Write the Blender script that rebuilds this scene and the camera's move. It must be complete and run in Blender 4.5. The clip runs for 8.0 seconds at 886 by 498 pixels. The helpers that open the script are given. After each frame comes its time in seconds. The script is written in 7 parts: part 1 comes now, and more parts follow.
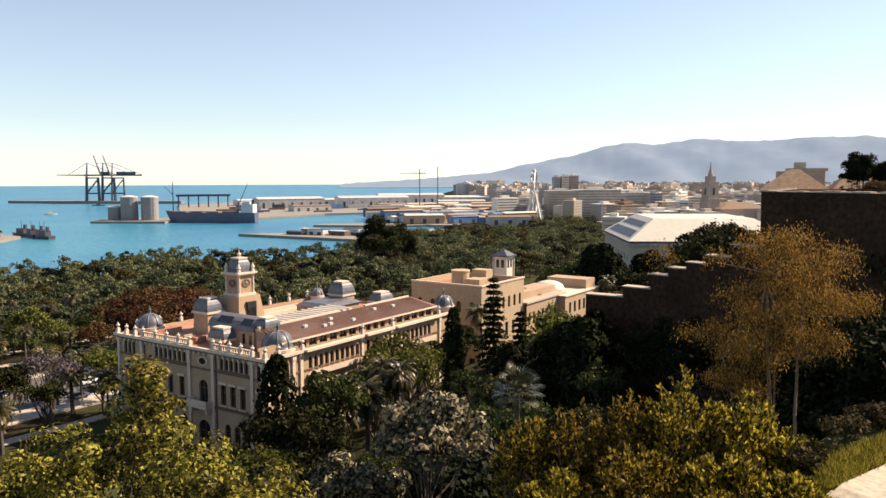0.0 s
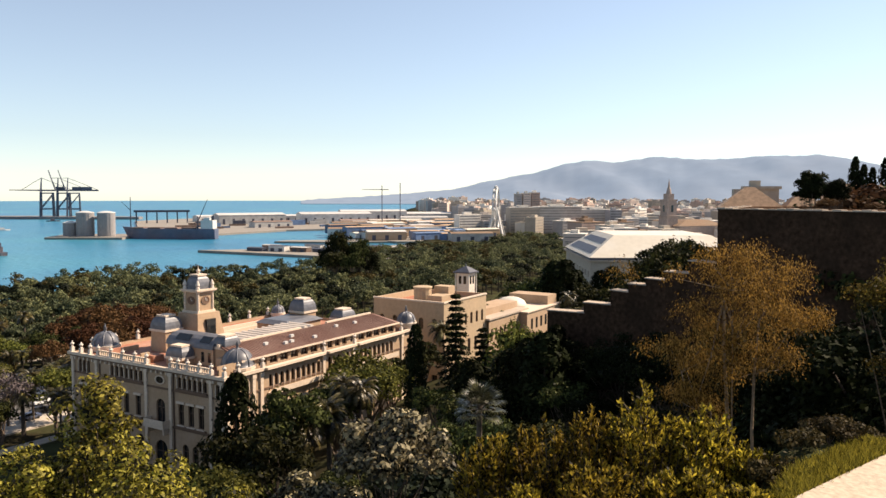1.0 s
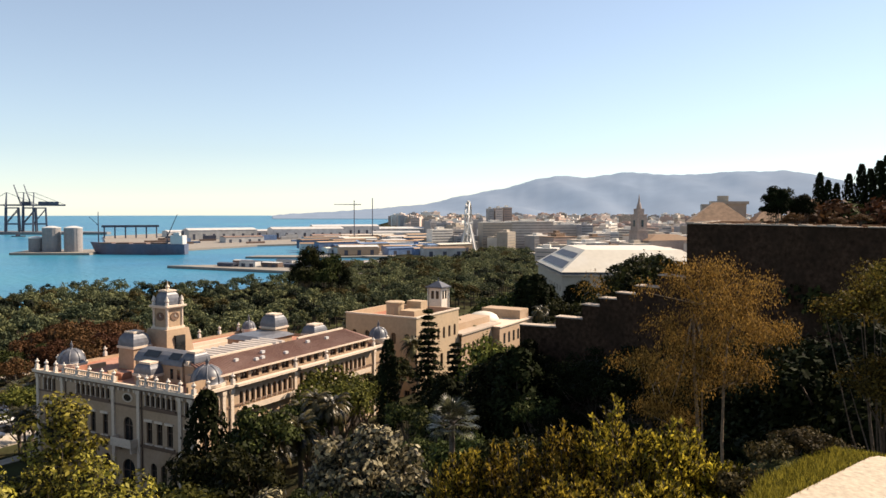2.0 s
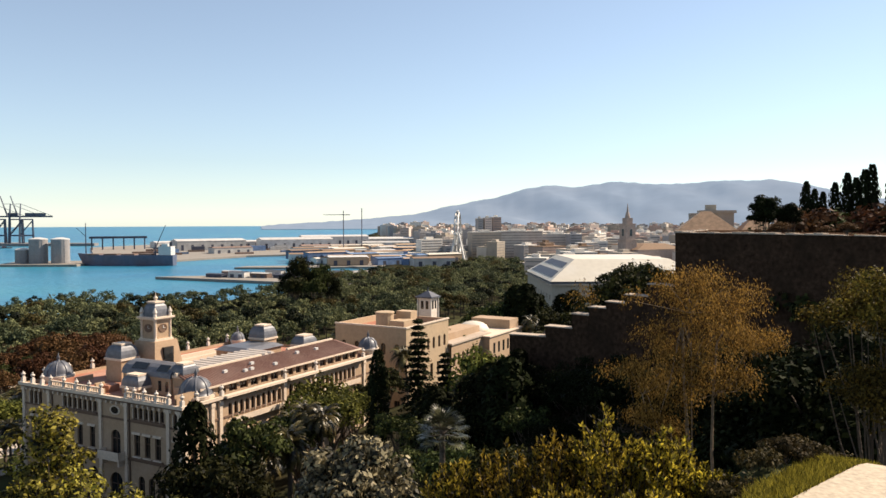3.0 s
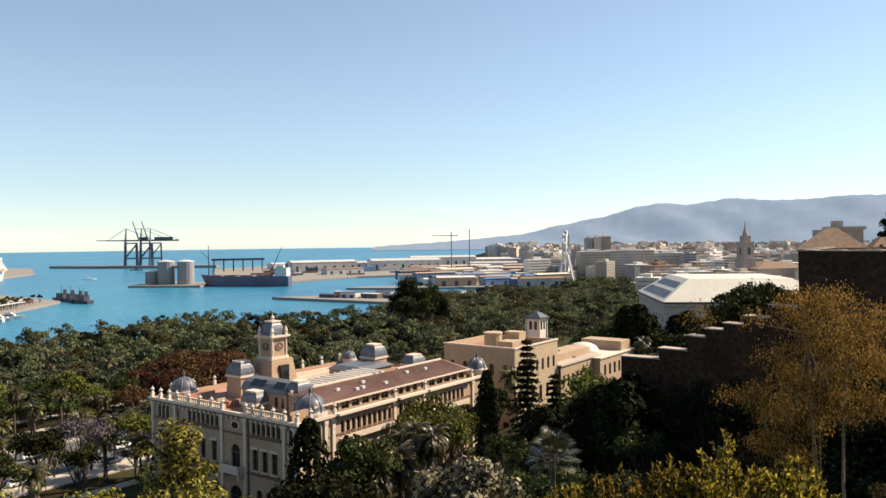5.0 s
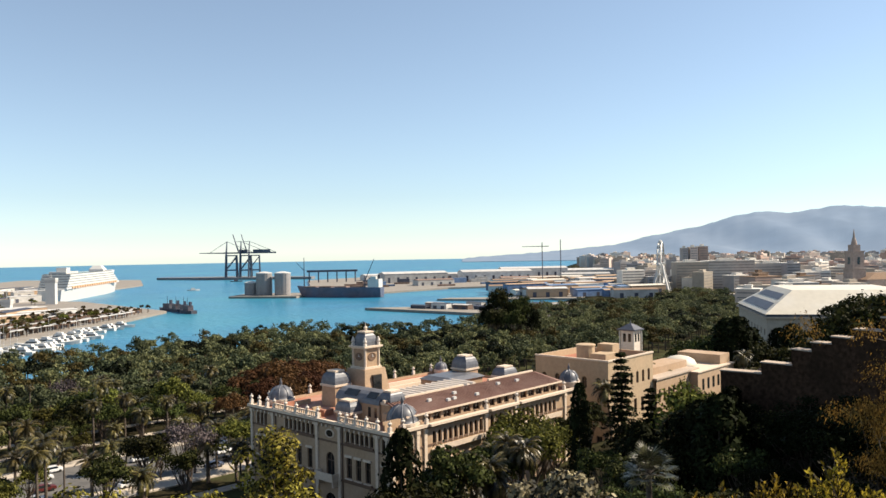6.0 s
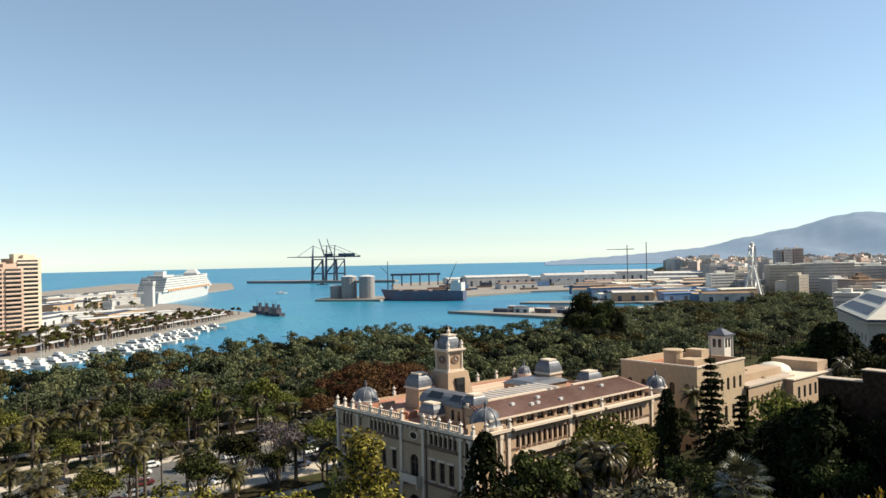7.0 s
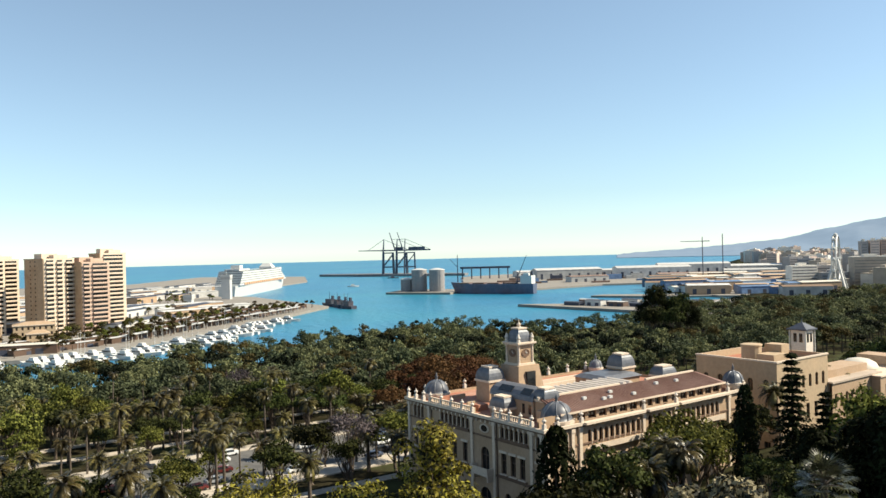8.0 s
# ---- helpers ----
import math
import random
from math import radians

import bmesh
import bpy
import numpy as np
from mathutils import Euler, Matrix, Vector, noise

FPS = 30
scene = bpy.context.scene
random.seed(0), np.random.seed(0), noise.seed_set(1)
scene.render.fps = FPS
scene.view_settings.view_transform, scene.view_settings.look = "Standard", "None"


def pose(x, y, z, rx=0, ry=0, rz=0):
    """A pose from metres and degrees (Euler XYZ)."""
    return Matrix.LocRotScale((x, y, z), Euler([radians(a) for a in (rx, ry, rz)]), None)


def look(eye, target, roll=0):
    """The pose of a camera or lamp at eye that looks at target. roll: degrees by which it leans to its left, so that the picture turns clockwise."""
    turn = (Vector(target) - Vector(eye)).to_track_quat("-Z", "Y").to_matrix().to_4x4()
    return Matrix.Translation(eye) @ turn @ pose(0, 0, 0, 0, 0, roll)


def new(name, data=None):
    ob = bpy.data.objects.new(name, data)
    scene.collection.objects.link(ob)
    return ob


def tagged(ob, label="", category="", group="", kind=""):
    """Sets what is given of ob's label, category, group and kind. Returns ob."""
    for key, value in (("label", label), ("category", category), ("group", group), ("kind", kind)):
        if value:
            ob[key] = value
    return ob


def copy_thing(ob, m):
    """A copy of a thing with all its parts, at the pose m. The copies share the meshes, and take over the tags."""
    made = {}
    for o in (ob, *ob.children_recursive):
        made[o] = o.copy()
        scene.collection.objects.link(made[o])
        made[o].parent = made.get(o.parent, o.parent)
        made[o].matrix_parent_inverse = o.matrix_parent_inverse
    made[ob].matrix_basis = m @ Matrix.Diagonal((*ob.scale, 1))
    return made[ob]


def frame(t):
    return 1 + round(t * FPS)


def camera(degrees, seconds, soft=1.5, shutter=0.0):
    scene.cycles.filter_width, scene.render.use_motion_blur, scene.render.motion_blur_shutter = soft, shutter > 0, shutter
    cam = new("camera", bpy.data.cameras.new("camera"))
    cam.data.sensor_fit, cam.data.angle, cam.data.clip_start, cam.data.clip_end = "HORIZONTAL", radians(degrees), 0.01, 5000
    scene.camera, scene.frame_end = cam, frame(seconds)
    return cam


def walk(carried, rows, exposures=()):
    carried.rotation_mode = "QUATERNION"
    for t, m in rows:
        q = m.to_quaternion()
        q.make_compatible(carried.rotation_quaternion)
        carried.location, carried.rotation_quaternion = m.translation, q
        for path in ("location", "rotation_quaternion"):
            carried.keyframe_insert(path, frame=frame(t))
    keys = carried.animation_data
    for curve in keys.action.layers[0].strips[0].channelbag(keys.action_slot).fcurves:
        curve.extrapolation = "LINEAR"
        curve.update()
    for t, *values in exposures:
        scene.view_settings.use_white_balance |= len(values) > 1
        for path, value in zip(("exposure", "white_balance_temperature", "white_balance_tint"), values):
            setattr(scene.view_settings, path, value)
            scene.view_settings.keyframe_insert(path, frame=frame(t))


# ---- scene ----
cam = camera(58.85, 8.0)
EYE = 55.0
# seconds, turn to the right, look up, lean to the left (degrees)
ROWS = [
    (0.0, 0.0, -5.35, -0.08), (0.5, 1.46, -4.75, 0.08), (1.0, 2.73, -4.15, 0.14), (1.5, 3.83, -3.57, 0.18),
    (2.0, 4.74, -3.06, 0.16), (2.75, 5.6, -2.5, 0.0), (3.5, 4.84, -2.04, -0.19), (4.0, 3.3, -1.69, -0.25),
    (4.5, 0.77, -1.28, -0.46), (5.25, -4.05, -0.55, -0.72), (6.0, -8.89, 0.09, -0.95), (6.5, -12.0, 0.36, -1.04),
    (7.0, -14.89, 0.45, -1.15), (7.5, -17.48, 0.36, -1.34), (8.0, -19.97, 0.06, -1.41),
]
ARM = 0.35  # the camera is held out from the body that turns
walk(cam, [(t, pose(ARM * math.sin(radians(a)), ARM * math.cos(radians(a)), EYE, 90 + p, -r, -a)) for t, a, p, r in ROWS],
     exposures=[(0.0, 0.98, 7150, 17), (2.0, 0.88, 7000, 16), (4.5, 0.84, 6700, 12), (6.0, 0.86, 6600, 11), (7.0, 0.76, 6400, 7), (8.0, 0.88, 6400, 5)])

# ---- light ----
SUN_AZ, SUN_EL = 71.0, 42.0
world = bpy.data.worlds.new("sky")
scene.world = world
world.use_nodes = True
wn = world.node_tree
bg = wn.nodes["Background"]
sky = wn.nodes.new("ShaderNodeTexSky")
sky.sky_type = 'NISHITA'
sky.sun_disc = False
sky.sun_elevation, sky.sun_rotation = radians(SUN_EL), radians(SUN_AZ)
sky.air_density, sky.dust_density, sky.ozone_density = 1.0, 0.0, 1.6
sky.altitude = 50
pale = wn.nodes.new("ShaderNodeHueSaturation")
pale.inputs["Saturation"].default_value = 0.64
wn.links.new(sky.outputs[0], pale.inputs["Color"])
cool = wn.nodes.new("ShaderNodeMix")
cool.data_type, cool.blend_type = 'RGBA', 'MULTIPLY'
cool.inputs["Factor"].default_value = 1.0
cool.inputs["B"].default_value = (0.86, 1.01, 1.12, 1)
wn.links.new(pale.outputs[0], cool.inputs["A"])
wn.links.new(cool.outputs["Result"], bg.inputs[0])
bg.inputs[1].default_value = 0.075
sun = new("sun", bpy.data.lights.new("sun", "SUN"))
sun.data.energy, sun.data.angle, sun.data.color = 5.0, radians(0.5), (1.0, 0.88, 0.7)
_s = Vector((math.sin(radians(SUN_AZ)) * math.cos(radians(SUN_EL)), math.cos(radians(SUN_AZ)) * math.cos(radians(SUN_EL)), math.sin(radians(SUN_EL))))
sun.matrix_world = look(_s * 200, (0, 0, 0))
# ---- materials ----
def surface(name, base, rough=0.8, metal=0.0, vary=0.25, scale=1.0, grain=8.0, bump=0.15, stain=None, stain_scale=0.15, stain_amt=0.5, spec=0.4, per_object=0.0):
    """A procedural surface: colour with grain and broad stains, and fine relief. Sizes are in metres."""
    m = bpy.data.materials.new(name)
    m.use_nodes = True
    nt = m.node_tree
    b = nt.nodes["Principled BSDF"]
    geo = nt.nodes.new("ShaderNodeNewGeometry")
    n1 = nt.nodes.new("ShaderNodeTexNoise")
    n1.inputs["Scale"].default_value = grain * scale
    n1.inputs["Detail"].default_value = 4
    n2 = nt.nodes.new("ShaderNodeTexNoise")
    n2.inputs["Scale"].default_value = stain_scale * scale
    n2.inputs["Detail"].default_value = 6
    for n in (n1, n2):
        nt.links.new(geo.outputs["Position"], n.inputs["Vector"])
    r1 = nt.nodes.new("ShaderNodeValToRGB")
    lo = [max(0, c * (1 - vary)) for c in base]
    hi = [min(1, c * (1 + vary)) for c in base]
    r1.color_ramp.elements[0].position, r1.color_ramp.elements[0].color = 0.3, (*lo, 1)
    r1.color_ramp.elements[1].position, r1.color_ramp.elements[1].color = 0.7, (*hi, 1)
    nt.links.new(n1.outputs["Fac"], r1.inputs["Fac"])
    r2 = nt.nodes.new("ShaderNodeValToRGB")
    r2.color_ramp.elements[0].position, r2.color_ramp.elements[0].color = 0.45, (0, 0, 0, 1)
    r2.color_ramp.elements[1].position, r2.color_ramp.elements[1].color = 0.72, (stain_amt,) * 3 + (1,)
    nt.links.new(n2.outputs["Fac"], r2.inputs["Fac"])
    mix = nt.nodes.new("ShaderNodeMix")
    mix.data_type = 'RGBA'
    nt.links.new(r2.outputs["Color"], mix.inputs["Factor"])
    nt.links.new(r1.outputs["Color"], mix.inputs["A"])
    st = stain or [c * 0.6 for c in base]
    mix.inputs["B"].default_value = (*st, 1)
    out = mix.outputs["Result"]
    if per_object:
        oi = nt.nodes.new("ShaderNodeObjectInfo")
        hs = nt.nodes.new("ShaderNodeHueSaturation")
        mr = nt.nodes.new("ShaderNodeMapRange")
        mr.inputs["To Min"].default_value, mr.inputs["To Max"].default_value = 1 - per_object, 1 + per_object
        nt.links.new(oi.outputs["Random"], mr.inputs["Value"])
        nt.links.new(mr.outputs["Result"], hs.inputs["Value"])
        nt.links.new(out, hs.inputs["Color"])
        out = hs.outputs["Color"]
    nt.links.new(out, b.inputs["Base Color"])
    b.inputs["Roughness"].default_value = rough
    b.inputs["Metallic"].default_value = metal
    b.inputs["Specular IOR Level"].default_value = spec
    if bump:
        bp = nt.nodes.new("ShaderNodeBump")
        bp.inputs["Strength"].default_value = bump
        bp.inputs["Distance"].default_value = 0.1
        nt.links.new(n1.outputs["Fac"], bp.inputs["Height"])
        nt.links.new(bp.outputs["Normal"], b.inputs["Normal"])
    return m


def foliage(name, a, b_, glow=0.35, rough=0.6, spread=0.3, gloss=0.06, dark=0.1):
    """Leaves: shade-dark and sun-bright tones mix from leaf to leaf, the colour wanders from tree to tree, and light
    shines through them.
    """
    m = bpy.data.materials.new(name)
    m.use_nodes = True
    nt = m.node_tree
    b = nt.nodes["Principled BSDF"]
    geo = nt.nodes.new("ShaderNodeNewGeometry")
    oi = nt.nodes.new("ShaderNodeObjectInfo")
    ramp = nt.nodes.new("ShaderNodeValToRGB")
    ramp.color_ramp.elements[0].position = dark
    ramp.color_ramp.elements[0].color = (*a, 1)
    ramp.color_ramp.elements[1].color = (*b_, 1)
    nt.links.new(geo.outputs["Random Per Island"], ramp.inputs["Fac"])
    hs = nt.nodes.new("ShaderNodeHueSaturation")
    mr = nt.nodes.new("ShaderNodeMapRange")
    mr.inputs["To Min"].default_value, mr.inputs["To Max"].default_value = 1 - spread, 1 + spread
    nt.links.new(oi.outputs["Random"], mr.inputs["Value"])
    nt.links.new(mr.outputs["Result"], hs.inputs["Value"])
    mh = nt.nodes.new("ShaderNodeMapRange")
    mh.inputs["To Min"].default_value, mh.inputs["To Max"].default_value = 0.5 - 0.05 * spread, 0.5 + 0.05 * spread
    nt.links.new(oi.outputs["Random"], mh.inputs["Value"])
    nt.links.new(mh.outputs["Result"], hs.inputs["Hue"])
    nt.links.new(ramp.outputs["Color"], hs.inputs["Color"])
    nt.links.new(hs.outputs["Color"], b.inputs["Base Color"])
    b.inputs["Roughness"].default_value = rough
    b.inputs["Specular IOR Level"].default_value = gloss
    tr = nt.nodes.new("ShaderNodeBsdfTranslucent")
    nt.links.new(hs.outputs["Color"], tr.inputs["Color"])
    mx = nt.nodes.new("ShaderNodeMixShader")
    mx.inputs[0].default_value = glow
    nt.links.new(b.outputs[0], mx.inputs[1])
    nt.links.new(tr.outputs[0], mx.inputs[2])
    nt.links.new(mx.outputs[0], nt.nodes["Material Output"].inputs["Surface"])
    return m


def pane_glass(name, base=(0.015, 0.018, 0.02), rough=0.12):
    m = surface(name, base, rough, 0, 0.3, 0.3, 1.0, 0.02, spec=0.6)
    return m


CREAM = surface("cream_stucco", (0.36, 0.248, 0.158), 0.85, vary=0.1, grain=2.0, bump=0.1, stain=(0.45, 0.33, 0.24), stain_scale=0.25, stain_amt=0.5)
TRIM = surface("pale_stone_trim", (0.6, 0.49, 0.38), 0.8, vary=0.12, grain=3.0, bump=0.1, stain=(0.45, 0.36, 0.3), stain_amt=0.4)
BANDS = surface("brown_stone_band", (0.15, 0.092, 0.062), 0.8, vary=0.15, grain=3.0)
OCHRE = surface("ochre_stucco", (0.39, 0.289, 0.187), 0.85, vary=0.1, grain=1.5, stain=(0.5, 0.35, 0.22), stain_scale=0.2)
TERRACE = surface("red_terrace_tiles", (0.328, 0.133, 0.078), 0.8, vary=0.2, grain=3.0, stain=(0.5, 0.33, 0.25))
TILEBROWN = surface("brown_roof_tiles", (0.156, 0.0819, 0.0624), 0.8, vary=0.2, grain=2.5, stain=(0.26, 0.17, 0.14), stain_scale=0.2, per_object=0.12)
ZINC = surface("grey_zinc", (0.1, 0.105, 0.122), 0.45, 0.1, vary=0.25, grain=1.2, stain=(0.17, 0.17, 0.18), per_object=0.08)
SLATE = surface("dark_slate", (0.07, 0.075, 0.095), 0.5, 0.1, vary=0.2, grain=2.0)
WHITEROOF = surface("white_roof_membrane", (0.56, 0.51, 0.42), 0.6, vary=0.05, grain=0.5, stain=(0.62, 0.6, 0.55), stain_scale=0.1)
WHITE = surface("white_paint", (0.515, 0.507, 0.484), 0.5, vary=0.05, grain=1.0, stain=(0.6, 0.58, 0.54))
GLASS = pane_glass("dark_window_glass")
FRAME = surface("dark_wood_frame", (0.1, 0.06, 0.04), 0.6, vary=0.2)
STATUE = surface("weathered_white_stone", (0.6, 0.53, 0.46), 0.8, vary=0.15, grain=4.0)
# ---- mesh tools ----
def part(name, bm, material, parent=None, label="", smooth=False):
    """Links a bmesh as one mesh object, under a thing or a part."""
    me = bpy.data.meshes.new(name)
    if smooth:
        for f in bm.faces:
            f.smooth = True
    bm.to_mesh(me)
    bm.free()
    me.materials.append(material)
    ob = new(name, me)
    if parent is not None:
        ob.parent = parent
    if label:
        ob["label"] = label
    return ob


def again(ob, m, parent):
    """Another object on the same mesh."""
    o = bpy.data.objects.new(ob.name.split(".")[0], ob.data)
    scene.collection.objects.link(o)
    o.parent = parent
    o.matrix_basis = m
    for key in ("label",):
        if key in ob:
            o[key] = ob[key]
    return o


def thing(name, m, label, category, group="", kind=""):
    e = new(name)
    e.empty_display_size = 0.5
    e.matrix_basis = m
    return tagged(e, label, category, group, kind)


def quad(bm, *ps):
    return bm.faces.new([bm.verts.new(p) for p in ps])


def box(bm, x0, x1, y0, y1, z0, z1, m=None, taper=0.0):
    xs, ys = (x0, x1), (y0, y1)
    cx, cy = (x0 + x1) / 2, (y0 + y1) / 2
    vs = []
    for z, k in ((z0, 1.0), (z1, 1.0 - taper)):
        for x, y in ((x0, y0), (x1, y0), (x1, y1), (x0, y1)):
            p = Vector((cx + (x - cx) * k, cy + (y - cy) * k, z))
            vs.append(bm.verts.new(m @ p if m else p))
    for f in ((3, 2, 1, 0), (4, 5, 6, 7), (0, 1, 5, 4), (1, 2, 6, 5), (2, 3, 7, 6), (3, 0, 4, 7)):
        bm.faces.new([vs[i] for i in f])


def lathe(bm, prof, seg=16, at=(0, 0, 0), m=None, square=False):
    """A turned body: prof is a list of (radius, height)."""
    rings = []
    for r, z in prof:
        ring = []
        for i in range(seg):
            a = 2 * math.pi * (i + (0.5 if square else 0)) / seg
            k = math.sqrt(2) if square else 1
            p = Vector((at[0] + r * k * math.cos(a), at[1] + r * k * math.sin(a), at[2] + z))
            ring.append(bm.verts.new(m @ p if m else p))
        rings.append(ring)
    for a, b in zip(rings, rings[1:]):
        for i in range(seg):
            j = (i + 1) % seg
            bm.faces.new((a[i], a[j], b[j], b[i]))
    bm.faces.new(list(reversed(rings[0])))
    bm.faces.new(rings[-1])


def tube(bm, p, q, r0, r1=None, seg=6):
    """A straight tapered rod from p to q."""
    p, q = Vector(p), Vector(q)
    r1 = r0 if r1 is None else r1
    d = (q - p)
    if d.length < 1e-6:
        return
    rot = d.to_track_quat("Z", "Y").to_matrix()
    rings = []
    for c, r in ((p, r0), (q, r1)):
        rings.append([bm.verts.new(c + rot @ Vector((r * math.cos(2 * math.pi * i / seg), r * math.sin(2 * math.pi * i / seg), 0))) for i in range(seg)])
    for i in range(seg):
        j = (i + 1) % seg
        bm.faces.new((rings[0][i], rings[0][j], rings[1][j], rings[1][i]))
    bm.faces.new(list(reversed(rings[0])))
    bm.faces.new(rings[1])


def prism(bm, poly, z0, z1):
    """An upright prism on a plan, counter-clockwise."""
    lo = [bm.verts.new((x, y, z0)) for x, y in poly]
    hi = [bm.verts.new((x, y, z1)) for x, y in poly]
    n = len(poly)
    bm.faces.new(list(reversed(lo)))
    bm.faces.new(hi)
    for i in range(n):
        j = (i + 1) % n
        bm.faces.new((lo[i], lo[j], hi[j], hi[i]))


def wall(bm, m, length, height, holes, depth=0.5):
    """A wall with openings. m maps (along, outward, up); holes: (a0, a1, z0, z1, arched)."""
    xs = sorted({0.0, length, *[h[0] for h in holes], *[h[1] for h in holes]})
    zs = sorted({0.0, height, *[h[2] for h in holes], *[h[3] for h in holes]})
    for x0, x1 in zip(xs, xs[1:]):
        col = None
        for z0, z1 in zip(zs, zs[1:]):
            cx, cz = (x0 + x1) / 2, (z0 + z1) / 2
            if any(h[0] < cx < h[1] and h[2] < cz < h[3] for h in holes):
                if col:
                    quad(bm, *[m @ Vector(p) for p in ((x0, 0, col[0]), (x1, 0, col[0]), (x1, 0, col[1]), (x0, 0, col[1]))])
                    quad(bm, *[m @ Vector(p) for p in ((x1, -depth, col[0]), (x0, -depth, col[0]), (x0, -depth, col[1]), (x1, -depth, col[1]))])
                col = None
            else:
                col = (col[0], z1) if col else (z0, z1)
        if col:
            quad(bm, *[m @ Vector(p) for p in ((x0, 0, col[0]), (x1, 0, col[0]), (x1, 0, col[1]), (x0, 0, col[1]))])
            quad(bm, *[m @ Vector(p) for p in ((x1, -depth, col[0]), (x0, -depth, col[0]), (x0, -depth, col[1]), (x1, -depth, col[1]))])
    for a0, a1, z0, z1, arched in holes:
        d = -depth
        quad(bm, *[m @ Vector(p) for p in ((a0, 0, z0), (a0, d, z0), (a1, d, z0), (a1, 0, z0))])
        quad(bm, *[m @ Vector(p) for p in ((a0, 0, z0), (a0, 0, z1), (a0, d, z1), (a0, d, z0))])
        quad(bm, *[m @ Vector(p) for p in ((a1, 0, z0), (a1, d, z0), (a1, d, z1), (a1, 0, z1))])
        if not arched:
            quad(bm, *[m @ Vector(p) for p in ((a0, 0, z1), (a1, 0, z1), (a1, d, z1), (a0, d, z1))])
        else:
            r = (a1 - a0) / 2
            c = (a0 + a1) / 2
            zc = z1 - min(r, (z1 - z0) * 0.6)
            k = (z1 - zc)
            n = 8
            for i in range(n):
                t0, t1 = math.pi * (1 - i / n), math.pi * (1 - (i + 1) / n)
                p0, p1 = (c + r * math.cos(t0), zc + k * math.sin(t0)), (c + r * math.cos(t1), zc + k * math.sin(t1))
                if z1 - max(p0[1], p1[1]) < 1e-4 and abs(p0[1] - p1[1]) < 1e-4:
                    continue
                quad(bm, *[m @ Vector(p) for p in ((p0[0], 0, p0[1]), (p1[0], 0, p1[1]), (p1[0], 0, z1 + 1e-4), (p0[0], 0, z1 + 1e-4))])
                quad(bm, *[m @ Vector(p) for p in ((p0[0], 0, p0[1]), (p0[0], d, p0[1]), (p1[0], d, p1[1]), (p1[0], 0, p1[1]))])


def seg_dist(x, y, ax, ay, bx, by):
    t = max(0, min(1, ((x - ax) * (bx - ax) + (y - ay) * (by - ay)) / ((bx - ax) ** 2 + (by - ay) ** 2)))
    return math.hypot(x - ax - t * (bx - ax), y - ay - t * (by - ay))


def smooth01(u):
    u = max(0.0, min(1.0, u))
    return u * u * (3 - 2 * u)


def land(x, y):
    """Height of the ground: the castle hill, falling to the park and the quays."""
    d = seg_dist(x, y, -10, -60, 62, 170)
    base = 2.5 + 5.5 * smooth01((420 - math.hypot(x, y)) / 300)
    r = math.hypot(x, y)
    crest = 40 - 19 * smooth01((r - 14) / 46)
    h = base + crest * smooth01(1 - d / 80)
    h += 7.0 * math.exp(-(x * x + y * y) / 60)
    h += 27.0 * math.exp(-((x - 66) ** 2 + (y - 100) ** 2) / 800)
    if 4 < r < 36 and y > 0:  # the terrace that carries the path
        k = smooth01((math.degrees(math.atan2(x, y)) - 23) / 4) * smooth01((34 - r) / 9)
        h += (47.85 - h) * k
    if h > base + 3 and r > 36:
        h += 0.8 * (noise.noise((x * 0.12, y * 0.12, 0.3)))
    return h
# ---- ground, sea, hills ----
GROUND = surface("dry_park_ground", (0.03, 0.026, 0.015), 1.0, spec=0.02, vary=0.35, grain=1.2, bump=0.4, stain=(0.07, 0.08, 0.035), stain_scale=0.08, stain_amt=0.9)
QUAY = surface("pale_quay_concrete", (0.235, 0.21, 0.18), 0.85, vary=0.15, grain=0.3, stain=(0.2, 0.18, 0.16), stain_scale=0.03, stain_amt=0.8)
ASPHALT = surface("worn_asphalt", (0.096, 0.092, 0.088), 0.9, vary=0.2, grain=1.0, stain=(0.17, 0.16, 0.15))
PAVING = surface("pale_paving", (0.44, 0.384, 0.32), 0.85, vary=0.15, grain=1.0, stain=(0.42, 0.36, 0.3))
PATHMAT = surface("pale_gravel_path", (0.42, 0.35, 0.26), 0.9, vary=0.2, grain=6.0, bump=0.3, stain=(0.5, 0.4, 0.28))


def sea_material():
    m = surface("harbour_water", (0.016, 0.15, 0.27), 0.3, 0, 0.15, 1.0, 0.02, 0.0, stain=(0.035, 0.22, 0.29), stain_scale=0.004, stain_amt=0.9, spec=0.3)
    nt = m.node_tree
    geo = [n for n in nt.nodes if n.type == 'NEW_GEOMETRY'][0]
    wv = nt.nodes.new("ShaderNodeTexNoise")
    wv.inputs["Scale"].default_value, wv.inputs["Detail"].default_value = 0.16, 5
    nt.links.new(geo.outputs["Position"], wv.inputs["Vector"])
    bp = nt.nodes.new("ShaderNodeBump")
    bp.inputs["Strength"].default_value, bp.inputs["Distance"].default_value = 0.9, 2.0
    nt.links.new(wv.outputs["Fac"], bp.inputs["Height"])
    nt.links.new(bp.outputs["Normal"], nt.nodes["Principled BSDF"].inputs["Normal"])
    return m


